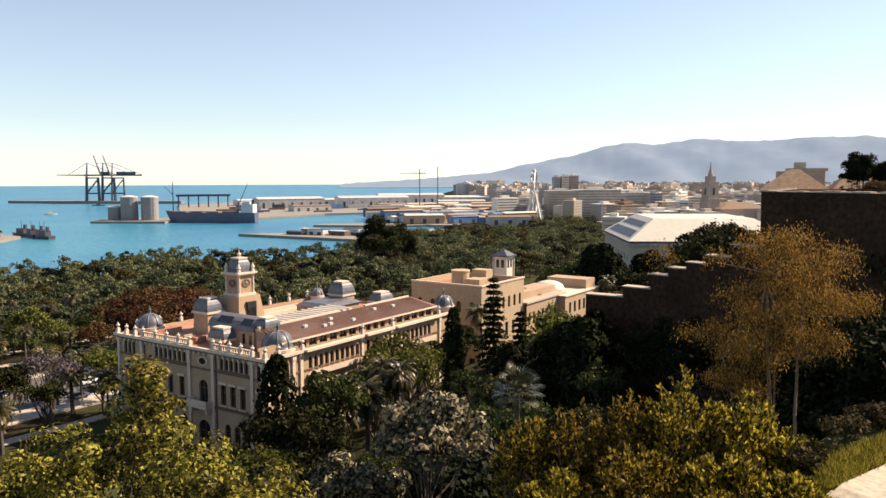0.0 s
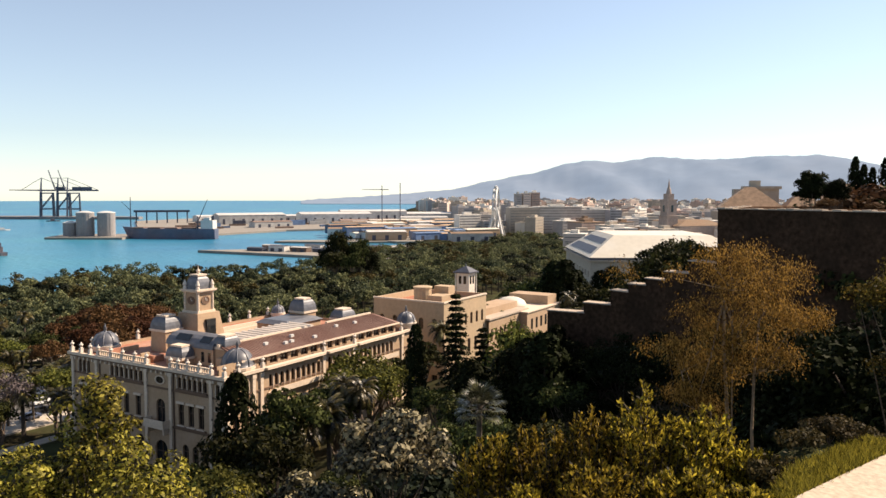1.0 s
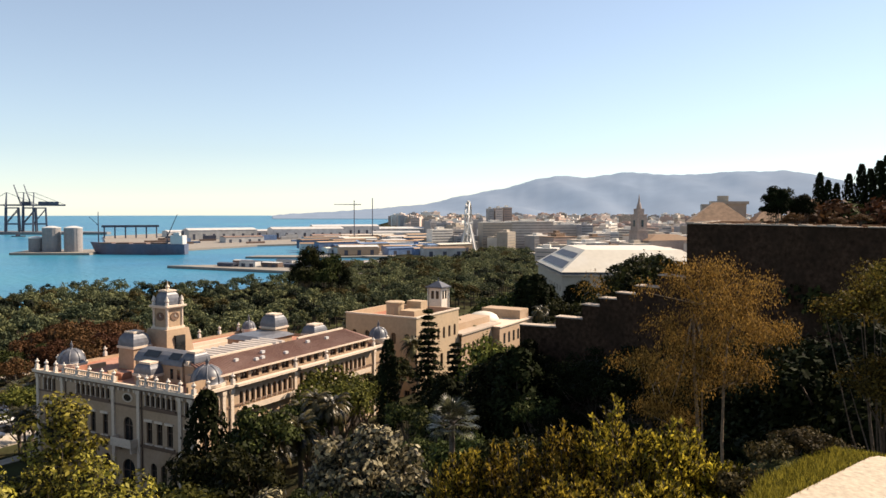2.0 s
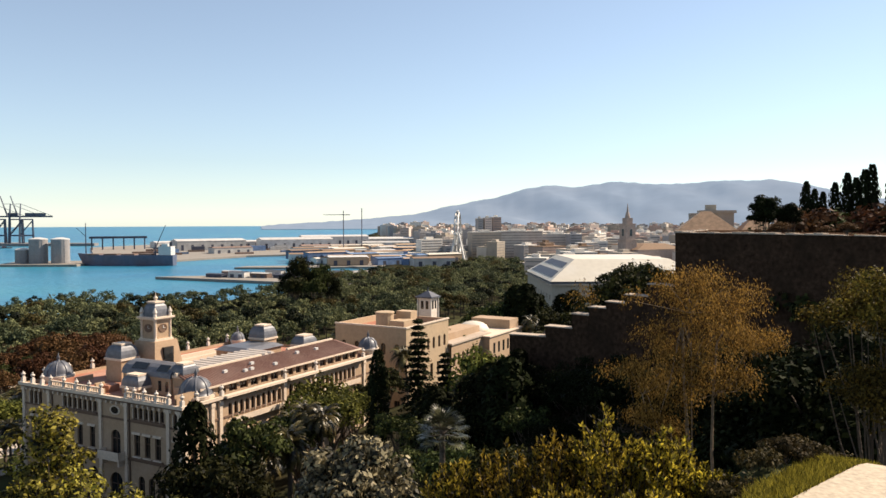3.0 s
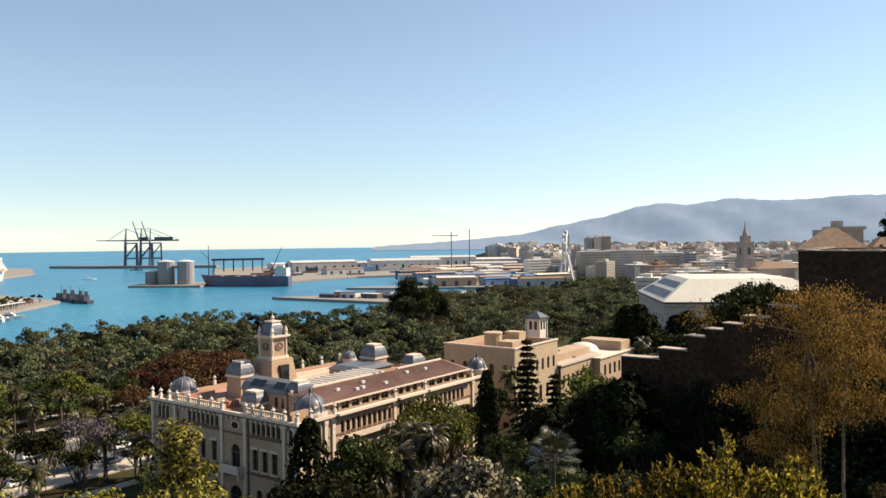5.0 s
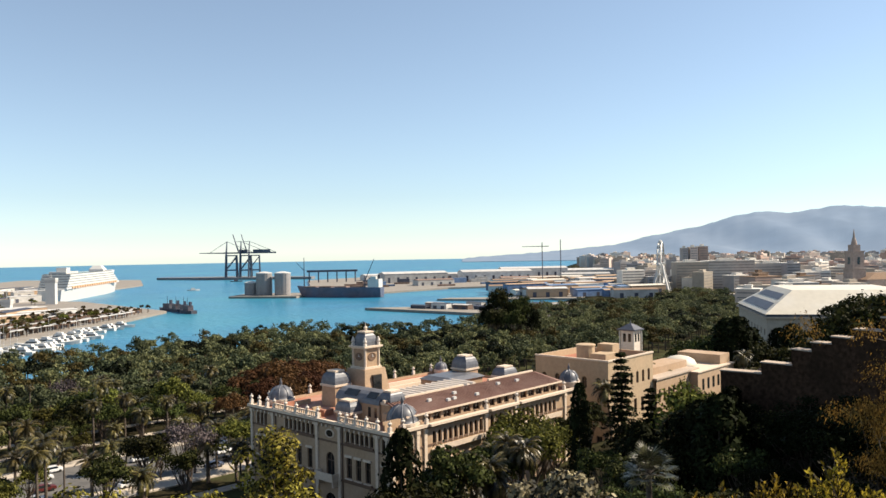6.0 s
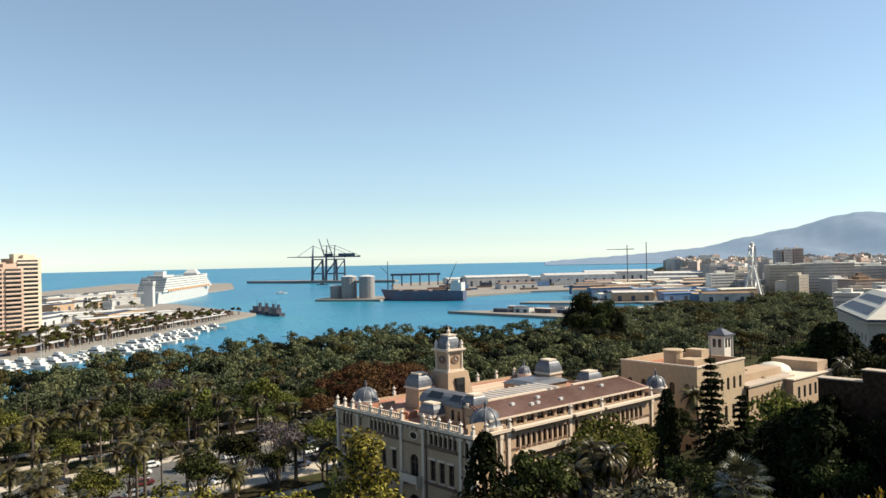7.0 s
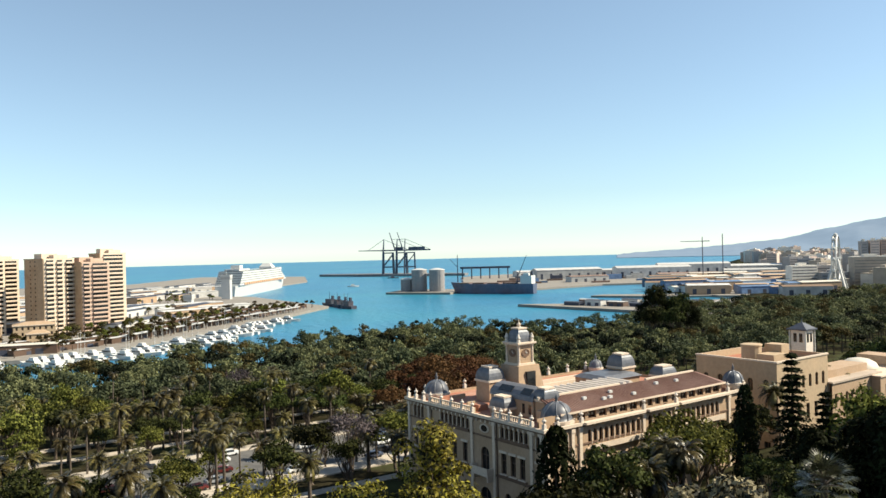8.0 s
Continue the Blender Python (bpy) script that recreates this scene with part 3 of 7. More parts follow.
def mansard(x0, x1, y0, y1, z0, zw, zr, cap=0.55, wall_mat=None, roof_mat=None):
    """A square turret: walls, a curved hipped roof of zinc and a pale cap."""
    b = bmesh.new()
    box(b, x0, x1, y0, y1, z0, zw)
    part("turret", b, wall_mat or CREAM, hall)
    cx, cy, hx, hy = (x0 + x1) / 2, (y0 + y1) / 2, (x1 - x0) / 2, (y1 - y0) / 2
    b = bmesh.new()
    rings = []
    for i in range(6):
        a = math.pi / 2 * i / 5
        k = cap + (1.06 - cap) * math.cos(a)
        z = zw + (zr - zw) * math.sin(a) 
        rings.append([b.verts.new((cx + sx * hx * k, cy + sy * hy * k, z)) for sx, sy in ((-1, -1), (1, -1), (1, 1), (-1, 1))])
    for a, c in zip(rings, rings[1:]):
        for i in range(4):
            j = (i + 1) % 4
            b.faces.new((a[i], a[j], c[j], c[i]))
    b.faces.new(rings[-1])
    b.faces.new(list(reversed(rings[0])))
    r = part("mansard_roof", b, roof_mat or ZINC, hall, "curved grey zinc mansard roof")
    b = bmesh.new()
    box(b, cx - hx * cap * 1.15, cx + hx * cap * 1.15, cy - hy * cap * 1.15, cy + hy * cap * 1.15, zr, zr + 0.3)
    part("cap", b, TRIM, r)
    b = bmesh.new()
    box(b, x0 - 0.25, x1 + 0.25, y0 - 0.25, y1 + 0.25, zw - 0.35, zw + 0.05)
    part("coping", b, TRIM, r)
    return r


# the turrets and skylights behind the front terrace
mansard(9.7, 13.4, 25.4, 29.4, 17.4, 21.6, 23.9)
# lower range with a rounded zinc roof
bm = bmesh.new()
box(bm, 6.0, 11.4, 9.0, 20.4, 17.4, 20.4)
part("range", bm, CREAM, hall)
bm = bmesh.new()
for i in range(8):
    a0, a1 = math.pi * i / 8, math.pi * (i + 1) / 8
    p = [(8.7 - 3.0 * math.cos(a), 20.4 + 2.0 * math.sin(a)) for a in (a0, a1)]
    quad(bm, (p[0][0], 8.9, p[0][1]), (p[1][0], 8.9, p[1][1]), (p[1][0], 20.5, p[1][1]), (p[0][0], 20.5, p[0][1]))
bm.faces.new([bm.verts.new((8.7 - 3.0 * math.cos(math.pi * i / 8), 8.9, 20.4 + 2.0 * math.sin(math.pi * i / 8))) for i in range(9)])
bm.faces.new([bm.verts.new((8.7 - 3.0 * math.cos(math.pi * i / 8), 20.5, 20.4 + 2.0 * math.sin(math.pi * i / 8))) for i in reversed(range(9))])
vault = part("vault_roof", bm, ZINC, hall, "rounded grey zinc roof with skylights")
for y0, y1 in ((10.0, 12.4), (15.0, 18.4)):
    b = bmesh.new()
    box(b, 0, 1.3, y0, y1, 0, 0.12, pose(6.15, 0, 21.35, 0, -42, 0))
    part("skylight", b, GLASS, vault)
for x0, x1, y0, y1 in ((5.985, 5.998, 9.6, 10.3), (5.985, 5.998, 11.2, 11.9), (5.985, 5.998, 13.6, 14.3), (5.985, 5.998, 18.2, 18.9)):
    b = bmesh.new()
    box(b, x0, x1, y0, y1, 18.1, 19.8)
    part("window", b, GLASS, hall)
mansard(3.4, 6.0, 13.6, 17.6, 17.4, 18.9, 20.6, 0.6)
mansard(6.4, 9.8, 6.6, 9.4, 17.4, 20.9, 22.6, 0.6)
mansard(40.2, 44.0, 19.0, 23.0, 17.4, 21.6, 24.0)
mansard(42.2, 46.4, 10.2, 13.4, 17.4, 20.6, 22.2, 0.6)
mansard(24.5, 27.5, 33.0, 37.0, 17.4, 20.0, 21.6, 0.5)
bm = bmesh.new()
box(bm, 31.5, 42.0, 16.0, 24.0, 17.4, 20.2)
part("range", bm, CREAM, hall)
bm = bmesh.new()
box(bm, 31.0, 42.5, 15.6, 24.2, 20.2, 20.9, None, 0.25)
part("roof", bm, ZINC, hall)
# white barrel skylights of the inner court
for k in range(11):
    b = bmesh.new()
    x = 14.6 + 1.75 * k
    for i in range(6):
        a0, a1 = math.pi * i / 6, math.pi * (i + 1) / 6
        p = [(x + 0.75 - 0.7 * math.cos(a), 19.8 + 1.0 * math.sin(a)) for a in (a0, a1)]
        quad(b, (p[0][0], 10.5, p[0][1]), (p[1][0], 10.5, p[1][1]), (p[1][0], 17.0, p[1][1]), (p[0][0], 17.0, p[0][1]))
    b.faces.new([b.verts.new((x + 0.75 - 0.7 * math.cos(math.pi * i / 6), 10.5, 19.8 + 1.0 * math.sin(math.pi * i / 6))) for i in range(7)])
    part("barrel_skylight", b, STATUE, hall, "white barrel skylight")
bm = bmesh.new()
box(bm, 14.2, 34.2, 10.0, 17.5, 17.5, 19.7)
part("range", bm, CREAM, hall)
for y0, h in ((26.5, 1.5), (32.0, 1.1)):
    bm = bmesh.new()
    box(bm, 12, 44, y0, y0 + 0.5, 17.5, 17.5 + h)
    part("parapet", bm, TRIM, hall)

# ---- the clock tower ----
TX, TY = 17.5, 25.3
TS = 1.75
before = set(bpy.data.objects)
bm = bmesh.new()
box(bm, TX - 3.6, TX + 3.6, TY - 3.6, TY + 3.6, 17.4, 26.0, None, 0.27)
part("tower_base", bm, CREAM, hall)
bm = bmesh.new()
box(bm, TX - 1.1, TX + 1.1, TY - 3.35, TY - 2.4, 20.6, 24.6)
part("opening", bm, GLASS, hall, "dark louvred tower opening")
bm = bmesh.new()
box(bm, TX - TS, TX + TS, TY - TS, TY + TS, 26.0, 31.4)
tower = part("clock_tower", bm, CREAM, hall)
for z, o, h in ((26.0, 0.4, 0.5), (31.0, 0.35, 0.3), (31.3, 0.65, 0.4)):
    bm = bmesh.new()
    box(bm, TX - TS - o, TX + TS + o, TY - TS - o, TY + TS + o, z, z + h)
    part("cornice", bm, TRIM, tower)
for sx in (-1, 1):
    for sy in (-1, 1):
        b = bmesh.new()
        lathe(b, [(0.32, 26.5), (0.26, 26.8), (0.24, 30.4), (0.34, 31.0)], 10, (TX + sx * TS, TY + sy * TS, 0))
        part("column", b, TRIM, tower)
        b = bmesh.new()
        lathe(b, [(0.4, 31.7), (0.35, 32.2), (0.25, 32.4), (0.42, 32.8), (0.1, 33.9)], 8, (TX + sx * TS, TY + sy * TS, 0))
        part("finial", b, STATUE, tower)
for m in (pose(TX, TY - TS - 0.01, 29.0, 90, 0, 0), pose(TX - TS - 0.01, TY, 29.0, 90, 0, -90)):
    b = bmesh.new()
    lathe(b, [(1.0, 0), (1.0, 0.12), (0.8, 0.12), (0.8, 0.06)], 20, (0, 0, 0), m)
    c = part("clock", b, BANDS, tower, "round clock with a dark surround")
    b = bmesh.new()
    box(b, -0.05, 0.05, 0, 0.6, 0.13, 0.17, m)
    box(b, 0, 0.42, -0.05, 0.05, 0.13, 0.17, m)
    part("clock_pointer", b, WHITE, c)
bm = bmesh.new()
rings = []
for k, z in ((1.6, 31.7), (1.6, 32.6), (1.5, 33.4), (1.3, 34.2), (1.0, 34.7), (1.0, 34.9)):
    rings.append([bm.verts.new((TX + sx * k, TY + sy * k, z)) for sx, sy in ((-1, -1), (1, -1), (1, 1), (-1, 1))])
for a, c in zip(rings, rings[1:]):
    for i in range(4):
        bm.faces.new((a[i], a[(i + 1) % 4], c[(i + 1) % 4], c[i]))
bm.faces.new(rings[-1])
part("tower_roof", bm, ZINC, tower)
bm = bmesh.new()
box(bm, TX - 1.15, TX + 1.15, TY - 1.15, TY + 1.15, 34.9, 35.25)
lathe(bm, [(0.3, 35.25), (0.25, 35.7), (0.45, 36.0), (0.1, 36.6), (0.05, 37.4)], 8, (TX, TY, 0))
part("lantern", bm, TRIM, tower)
for o in set(bpy.data.objects) - before:
    o.data.transform(Matrix.Translation((0, 0, 17.4)) @ Matrix.Diagonal((1, 1, 0.78, 1)) @ Matrix.Translation((0, 0, -17.4)))
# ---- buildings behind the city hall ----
# rubble coloured far below real stone, with the walls' shade put into it
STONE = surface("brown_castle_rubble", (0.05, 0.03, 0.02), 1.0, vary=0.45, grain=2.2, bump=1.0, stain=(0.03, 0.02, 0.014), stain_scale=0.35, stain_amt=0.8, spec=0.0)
COPING = surface("pale_coping", (0.42, 0.34, 0.27), 0.9, vary=0.15, grain=3.0)
ROOFTILE = surface("weathered_clay_tiles", (0.225, 0.143, 0.09), 0.9, vary=0.25, grain=2.0, stain=(0.2, 0.15, 0.1), per_object=0.15)
GREYSTONE = surface("pale_grey_stone", (0.375, 0.33, 0.27), 0.9, vary=0.12, grain=1.0, stain=(0.36, 0.31, 0.26))

rec = thing("university_building", pose(8.6, 174.8, 7, 0, 0, 56), "ochre stucco building with flat roofs and a small turret", "building")
rh = row(2.5, 17.0, 5, 1.3, 16.8, 19.4) + row(2.5, 17.0, 5, 1.4, 10.0, 13.4, False) + row(2.5, 17, 5, 1.5, 3, 6.5, False)
facade(rec, FRONT, 19.4, 23.0, rh, OCHRE)
rs = row(2.0, 18.0, 7, 1.1, 16.8, 19.6) + row(2.0, 18.0, 6, 1.3, 10.0, 13.4, False) + row(2, 18, 6, 1.3, 3, 6.5, False)
facade(rec, SIDE, 20.0, 23.0, rs, OCHRE)
bm = bmesh.new()
box(bm, 0.5, 20, 0.5, 19.4, 0, 21.6)
part("body", bm, OCHRE, rec)
bm = bmesh.new()
box(bm, 0.6, 19.9, 0.6, 19.3, 21.6, 21.75)
part("terrace", bm, TERRACE, rec)
for a in ((-0.2, 0.3, -0.2, 19.5), (0.3, 20.1, -0.2, 0.3)):
    bm = bmesh.new()
    box(bm, *a, 23.0, 23.35)
    part("coping", bm, TRIM, rec)
bm = bmesh.new()
box(bm, 19.5, 20.0, 0.3, 19.4, 21.6, 23.2)
box(bm, 0.3, 19.5, 18.9, 19.4, 21.6, 23.2)
part("parapet", bm, OCHRE, rec)
bm = bmesh.new()
lathe(bm, [(2.1, 0), (2.1, 3.6), (2.3, 3.7), (2.3, 4.0), (1.9, 4.1)], 14, (6.0, 9.5, 21.7))
part("stair_tower", bm, OCHRE, rec)
bm = bmesh.new()
box(bm, 4.0, 9.0, 3.0, 7.0, 21.7, 24.0)
part("roof_hut", bm, OCHRE, rec)
bm = bmesh.new()
box(bm, 9.5, 12.5, 4.5, 8.5, 21.7, 25.6)
part("roof_hut", bm, OCHRE, rec)
tur = thing("roof_turret", pose(15.8, 204.4, 28.3, 0, 0, 56) @ Matrix.Diagonal((0.95, 0.95, 0.95, 1)), "small square belvedere turret with a pointed tiled roof", "turret")
bm = bmesh.new()
box(bm, -1.9, 1.9, -1.9, 1.9, -22, 6.0)
part("wall", bm, STATUE, tur)
for k in range(4):
    m = pose(0, 0, 0, 0, 0, 90 * k)
    for x in (-0.75, 0.75):
        bm = bmesh.new()
        box(bm, x - 0.45, x + 0.45, -1.93, -1.905, 3.0, 5.2, m)
        part("window", bm, GLASS, tur)
    bm = bmesh.new()
    tube(bm, m @ Vector((2.1, -2.1, 0)), m @ Vector((2.1, -2.1, 6.0)), 0.14, 0.14, 6)
    part("post", bm, WHITE, tur)
bm = bmesh.new()
box(bm, -2.6, 2.6, -2.6, 2.6, 6.0, 6.35)
box(bm, -2.4, 2.4, -2.4, 2.4, 6.35, 7.7, None, 0.8)
lathe(bm, [(0.25, 7.7), (0.1, 8.2), (0.03, 9.0)], 6)
part("roof", bm, SLATE, tur)

wing = thing("library_wing", pose(20.5, 191.0, 7, 0, 0, 56), "low cream wing with flat terraces beside the turret", "building")
facade(wing, SIDE, 22.0, 16.5, row(1.6, 20.4, 9, 1.0, 11.0, 14.2) + row(1.6, 20.4, 7, 1.2, 5, 8, False), CREAM)
bm = bmesh.new()
box(bm, 0, 22, 0.5, 9, 0, 16.2)
part("body", bm, CREAM, wing)
bm = bmesh.new()
box(bm, -0.3, 22.3, -0.35, 9.3, 16.5, 16.9)
part("roof", bm, COPING, wing)
bm = bmesh.new()
box(bm, 4, 22, 3.0, 9.2, 16.9, 18.6)
part("penthouse", bm, CREAM, wing)
bank = thing("bank_building", pose(31, 217, 6, 0, 0, 56), "cream building with a rounded white roof shell", "building")
bm = bmesh.new()
box(bm, -10, 12, -8, 8, 0, 17.2)
part("body", bm, CREAM, bank)
bm = bmesh.new()
lathe(bm, [(4.4, 0), (4.3, 0.7), (3.7, 1.7), (2.4, 2.4), (1.0, 2.7), (0.2, 2.8)], 24, (-1.5, 1, 17.3), None)
part("roof_shell", bm, WHITEROOF, bank, "rounded white roof shell", smooth=True)
bm = bmesh.new()
box(bm, 5.5, 11.5, -7, 5, 17.2, 20.0)
part("roof_block", bm, CREAM, bank)
bm = bmesh.new()
box(bm, -10.3, 12.3, -8.3, 8.3, 17.2, 17.5)
part("coping", bm, TRIM, bank)
for x in (-7, -4, -1, 2, 5, 8):
    bm = bmesh.new()
    box(bm, x - 0.6, x + 0.6, -8.04, -8.005, 12.6, 15.4)
    part("window", bm, GLASS, bank)

cus = thing("customs_palace", pose(69.6, 292, 10, 0, 0, -3), "square pale stone palace with a white hipped roof", "palace")
CW = 60.0
ch = [h for z0, z1 in ((12.6, 15.0), (6.6, 10.2), (1.0, 4.6)) for h in row(4.5, 55.5, 9, 1.8, z0, z1, False)]
facade(cus, SIDE, CW, 19.0, ch, GREYSTONE)
facade(cus, Matrix(((0, -1, 0, 0), (1, 0, 0, 0), (0, 0, 1, 0), (0, 0, 0, 1))), CW, 19.0, ch, GREYSTONE)
bm = bmesh.new()
box(bm, 0.5, CW, 0.5, CW, 0, 19)
part("body", bm, GREYSTONE, cus)
bm = bmesh.new()
box(bm, -1.0, CW + 1, -1.0, CW + 1, 19.0, 19.6)
part("cornice", bm, COPING, cus)
bm = bmesh.new()
box(bm, -0.2, CW + .2, -0.2, CW + .2, 19.6, 20.5)
part("gutter", bm, SLATE, cus)
bm = bmesh.new()
o_ = [(-0.6, -0.6), (CW + .6, -0.6), (CW + .6, CW + .6), (-0.6, CW + .6)]
i_ = [(11, 11), (CW - 11, 11), (CW - 11, CW - 11), (11, CW - 11)]
for k in range(4):
    j = (k + 1) % 4
    quad(bm, (*o_[k], 20.5), (*o_[j], 20.5), (*i_[j], 28.4), (*i_[k], 28.4))
quad(bm, *[(*p, 28.4) for p in i_])
quad(bm, *[(*p, 20.5) for p in reversed(o_)])
part("roof", bm, WHITEROOF, cus, "white hipped roof")
bm = bmesh.new()
for x0, x1 in ((1.0, 4.2), (6.0, 8.6)):
    z0, z1 = 20.62 + 0.681 * (x0 + 0.6), 20.62 + 0.681 * (x1 + 0.6)
    quad(bm, (x0, x0 + 4, z0), (x0, 56 - x0, z0), (x1, 56 - x1, z1), (x1, x1 + 4, z1))
bmesh.ops.recalc_face_normals(bm, faces=bm.faces)
part("skylight", bm, SLATE, cus, "dark strip skylight")

# ---- the castle walls ----
cw = thing("castle_wall", pose(0, 0, 0), "stepped brown rubble wall climbing the hill, pale coping", "wall")
PTS = [(10.4, 99.5, 40.3), (13.0, 98, 41.6), (14.9, 96.5, 43.4), (16.1, 95, 44.4), (17.3, 94, 45.2), (18.6, 92.5, 46.2), (20.2, 91.0, 47.6), (22.0, 89.0, 47.6)]
for (a0, d0, z0), (a1, d1, z1) in zip(PTS, PTS[1:]):
    p = Vector((d0 * math.sin(radians(a0)), d0 * math.cos(radians(a0)), 0))
    q = Vector((d1 * math.sin(radians(a1)), d1 * math.cos(radians(a1)), 0))
    ang = math.degrees(math.atan2(q.y - p.y, q.x - p.x))
    L = (q - p).length
    bm = bmesh.new()
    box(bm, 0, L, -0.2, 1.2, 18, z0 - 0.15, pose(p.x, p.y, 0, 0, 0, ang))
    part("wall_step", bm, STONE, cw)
    bm = bmesh.new()
    box(bm, -0.1, L + 0.05, -0.3, 1.3, z0 - 0.15, z0 - 0.02, pose(p.x, p.y, 0, 0, 0, ang))
    part("coping", bm, COPING, cw)
bast = thing("castle_bastion", pose(0, 0, 0), "high rubble bastion wall of the fortress, coloured dark brown as in shade", "wall")
B = [(33.0, 82.0), (38.5, 74.5), (45.0, 63.0), (56.0, 46.0), (70, 60), (60, 100), (42, 96)]
bm = bmesh.new()
lo = []
for k, (x, y) in enumerate(B):
    lo.append((x, y))
prism(bm, lo, 22, 53.3)
bmesh.ops.subdivide_edges(bm, edges=[e for e in bm.edges if e.calc_length() > 6], cuts=7, use_grid_fill=True)
for v in bm.verts:
    if v.co.z < 53:
        k = 0.35 * noise.noise(v.co * 0.35)
        v.co.x += k
        v.co.y += k
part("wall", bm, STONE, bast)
for (x0, y0), (x1, y1), z in (((33, 82), (38.5, 74.5), 53.3), ((38.5, 74.5), (45, 63), 53.3), ((45, 63), (56, 46), 53.3), ((42, 96), (33, 82), 53.3)):
    L = math.hypot(x1 - x0, y1 - y0)
    m = pose(x0, y0, 0, 0, 0, math.degrees(math.atan2(y1 - y0, x1 - x0)))
    n = int(L / 0.9)
    for i in range(n):
        bm = bmesh.new()
        h = 0.1 + 0.14 * noise.noise((x0 + i * 1.3, y0, 1.5))
        box(bm, i * L / n + 0.02, (i + 1) * L / n - 0.02, -0.1, 0.9, z - 0.02, z + h, m)
        part("coping_stone", bm, COPING, bast)
hs = thing("castle_house", pose(48.5, 99.5, 50.2, 0, 0, -20), "low stone house with hipped clay tile roofs", "house")
bm = bmesh.new()
box(bm, -7.2, -0.6, -4, 3, -4, 2.9)
part("wall", bm, STONE, hs)
bm = bmesh.new()
box(bm, -7.9, -0.1, -4.7, 3.7, 2.9, 5.5, None, 0.85)
part("roof", bm, ROOFTILE, hs)
bm = bmesh.new()
box(bm, -5.6, 0.2, 6.0, 11, -4, 5.3)
part("wall", bm, GREYSTONE, hs)
bm = bmesh.new()
box(bm, -4.4, 0.5, 5.7, 11.3, 5.3, 5.7)
box(bm, -3.4, -2.0, 8, 10, 5.7, 6.5)
part("roof", bm, GREYSTONE, hs)
bm = bmesh.new()
box(bm, 5.2, 11.5, -3, 5, -4, 4.0)
part("wall", bm, GREYSTONE, hs)
bm = bmesh.new()
box(bm, 0.3, 4.2, -3, 3, -4, 2.9)
part("wall", bm, STONE, hs)
bm = bmesh.new()
box(bm, 0.0, 4.6, -3.6, 3.6, 2.9, 5.0, None, 0.85)
part("roof", bm, ROOFTILE, hs)
bm = bmesh.new()
box(bm, 4.7, 12.0, -3.6, 5.6, 4.0, 6.0, None, 0.75)
part("roof", bm, ROOFTILE, hs)

# ---- the avenue ----
AVE = pose(-108, 150, 0, 0, 0, 55)  # x along the avenue, y across it


def strip(name, y0, y1, x0, x1, dz, mat, label, category):
    b = bmesh.new()
    n = 50
    prev = None
    for i in range(n + 1):
        x = x0 + (x1 - x0) * i / n
        cur = []
        for y in (y0, y1):
            p = AVE @ Vector((x, y, 0))
            cur.append(Vector((p.x, p.y, land(p.x, p.y) + dz)))
        if prev:
            quad(b, prev[0], prev[1], cur[1], cur[0])
            for k in (0, 1):
                quad(b, prev[k], cur[k], cur[k] - Vector((0, 0, 0.6)), prev[k] - Vector((0, 0, 0.6)))
        prev = cur
    bmesh.ops.recalc_face_normals(b, faces=b.faces)
    return tagged(part(name, b, mat), label, category, kind="structure")


strip("road", -15.0, 11.0, -140, 150, 0.12, ASPHALT, "grey asphalt avenue along the park", "road")
strip("pavement", 11.0, 16.0, -140, 150, 0.28, PAVING, "pale paved walk on the park side of the avenue", "pavement")
strip("pavement", -23.0, -15.0, -140, 120, 0.28, PAVING, "broad pale pavement beside the avenue", "pavement")
for k, (y0, y1, x0, x1) in enumerate(((30.0, 33.0, -60, 110), (-34.0, -31.0, -70, 40), (46.0, 49.0, -40, 110))):
    strip("park_path", y0, y1, x0, x1, 0.14, PAVING, "pale gravel path between the park palms", "path")
LINE = surface("white_road_paint", (0.75, 0.74, 0.7), 0.8, vary=0.1)
for k in range(30):
    bm = bmesh.new()
    p = AVE @ Vector((-130 + 7.5 * k, 0, 0))
    box(bm, 0, 3.2, -0.1, 0.1, 0, 0.03, Matrix.Translation((p.x, p.y, land(p.x, p.y) + 0.14)) @ pose(0, 0, 0, 0, 0, 55))
    tagged(part("lane_mark", bm, LINE), "white dash of road paint on the avenue", "road marking", "lane dashes", "structure")

CARPAINT = [surface("car_paint", c, 0.3, 0.1, vary=0.05, grain=0.5, spec=0.6) for c in ((0.75, 0.75, 0.75), (0.03, 0.03, 0.035), (0.3, 0.31, 0.33), (0.12, 0.02, 0.018), (0.07, 0.09, 0.15))]
TYRE = surface("black_tyre", (0.02, 0.02, 0.02), 0.9)


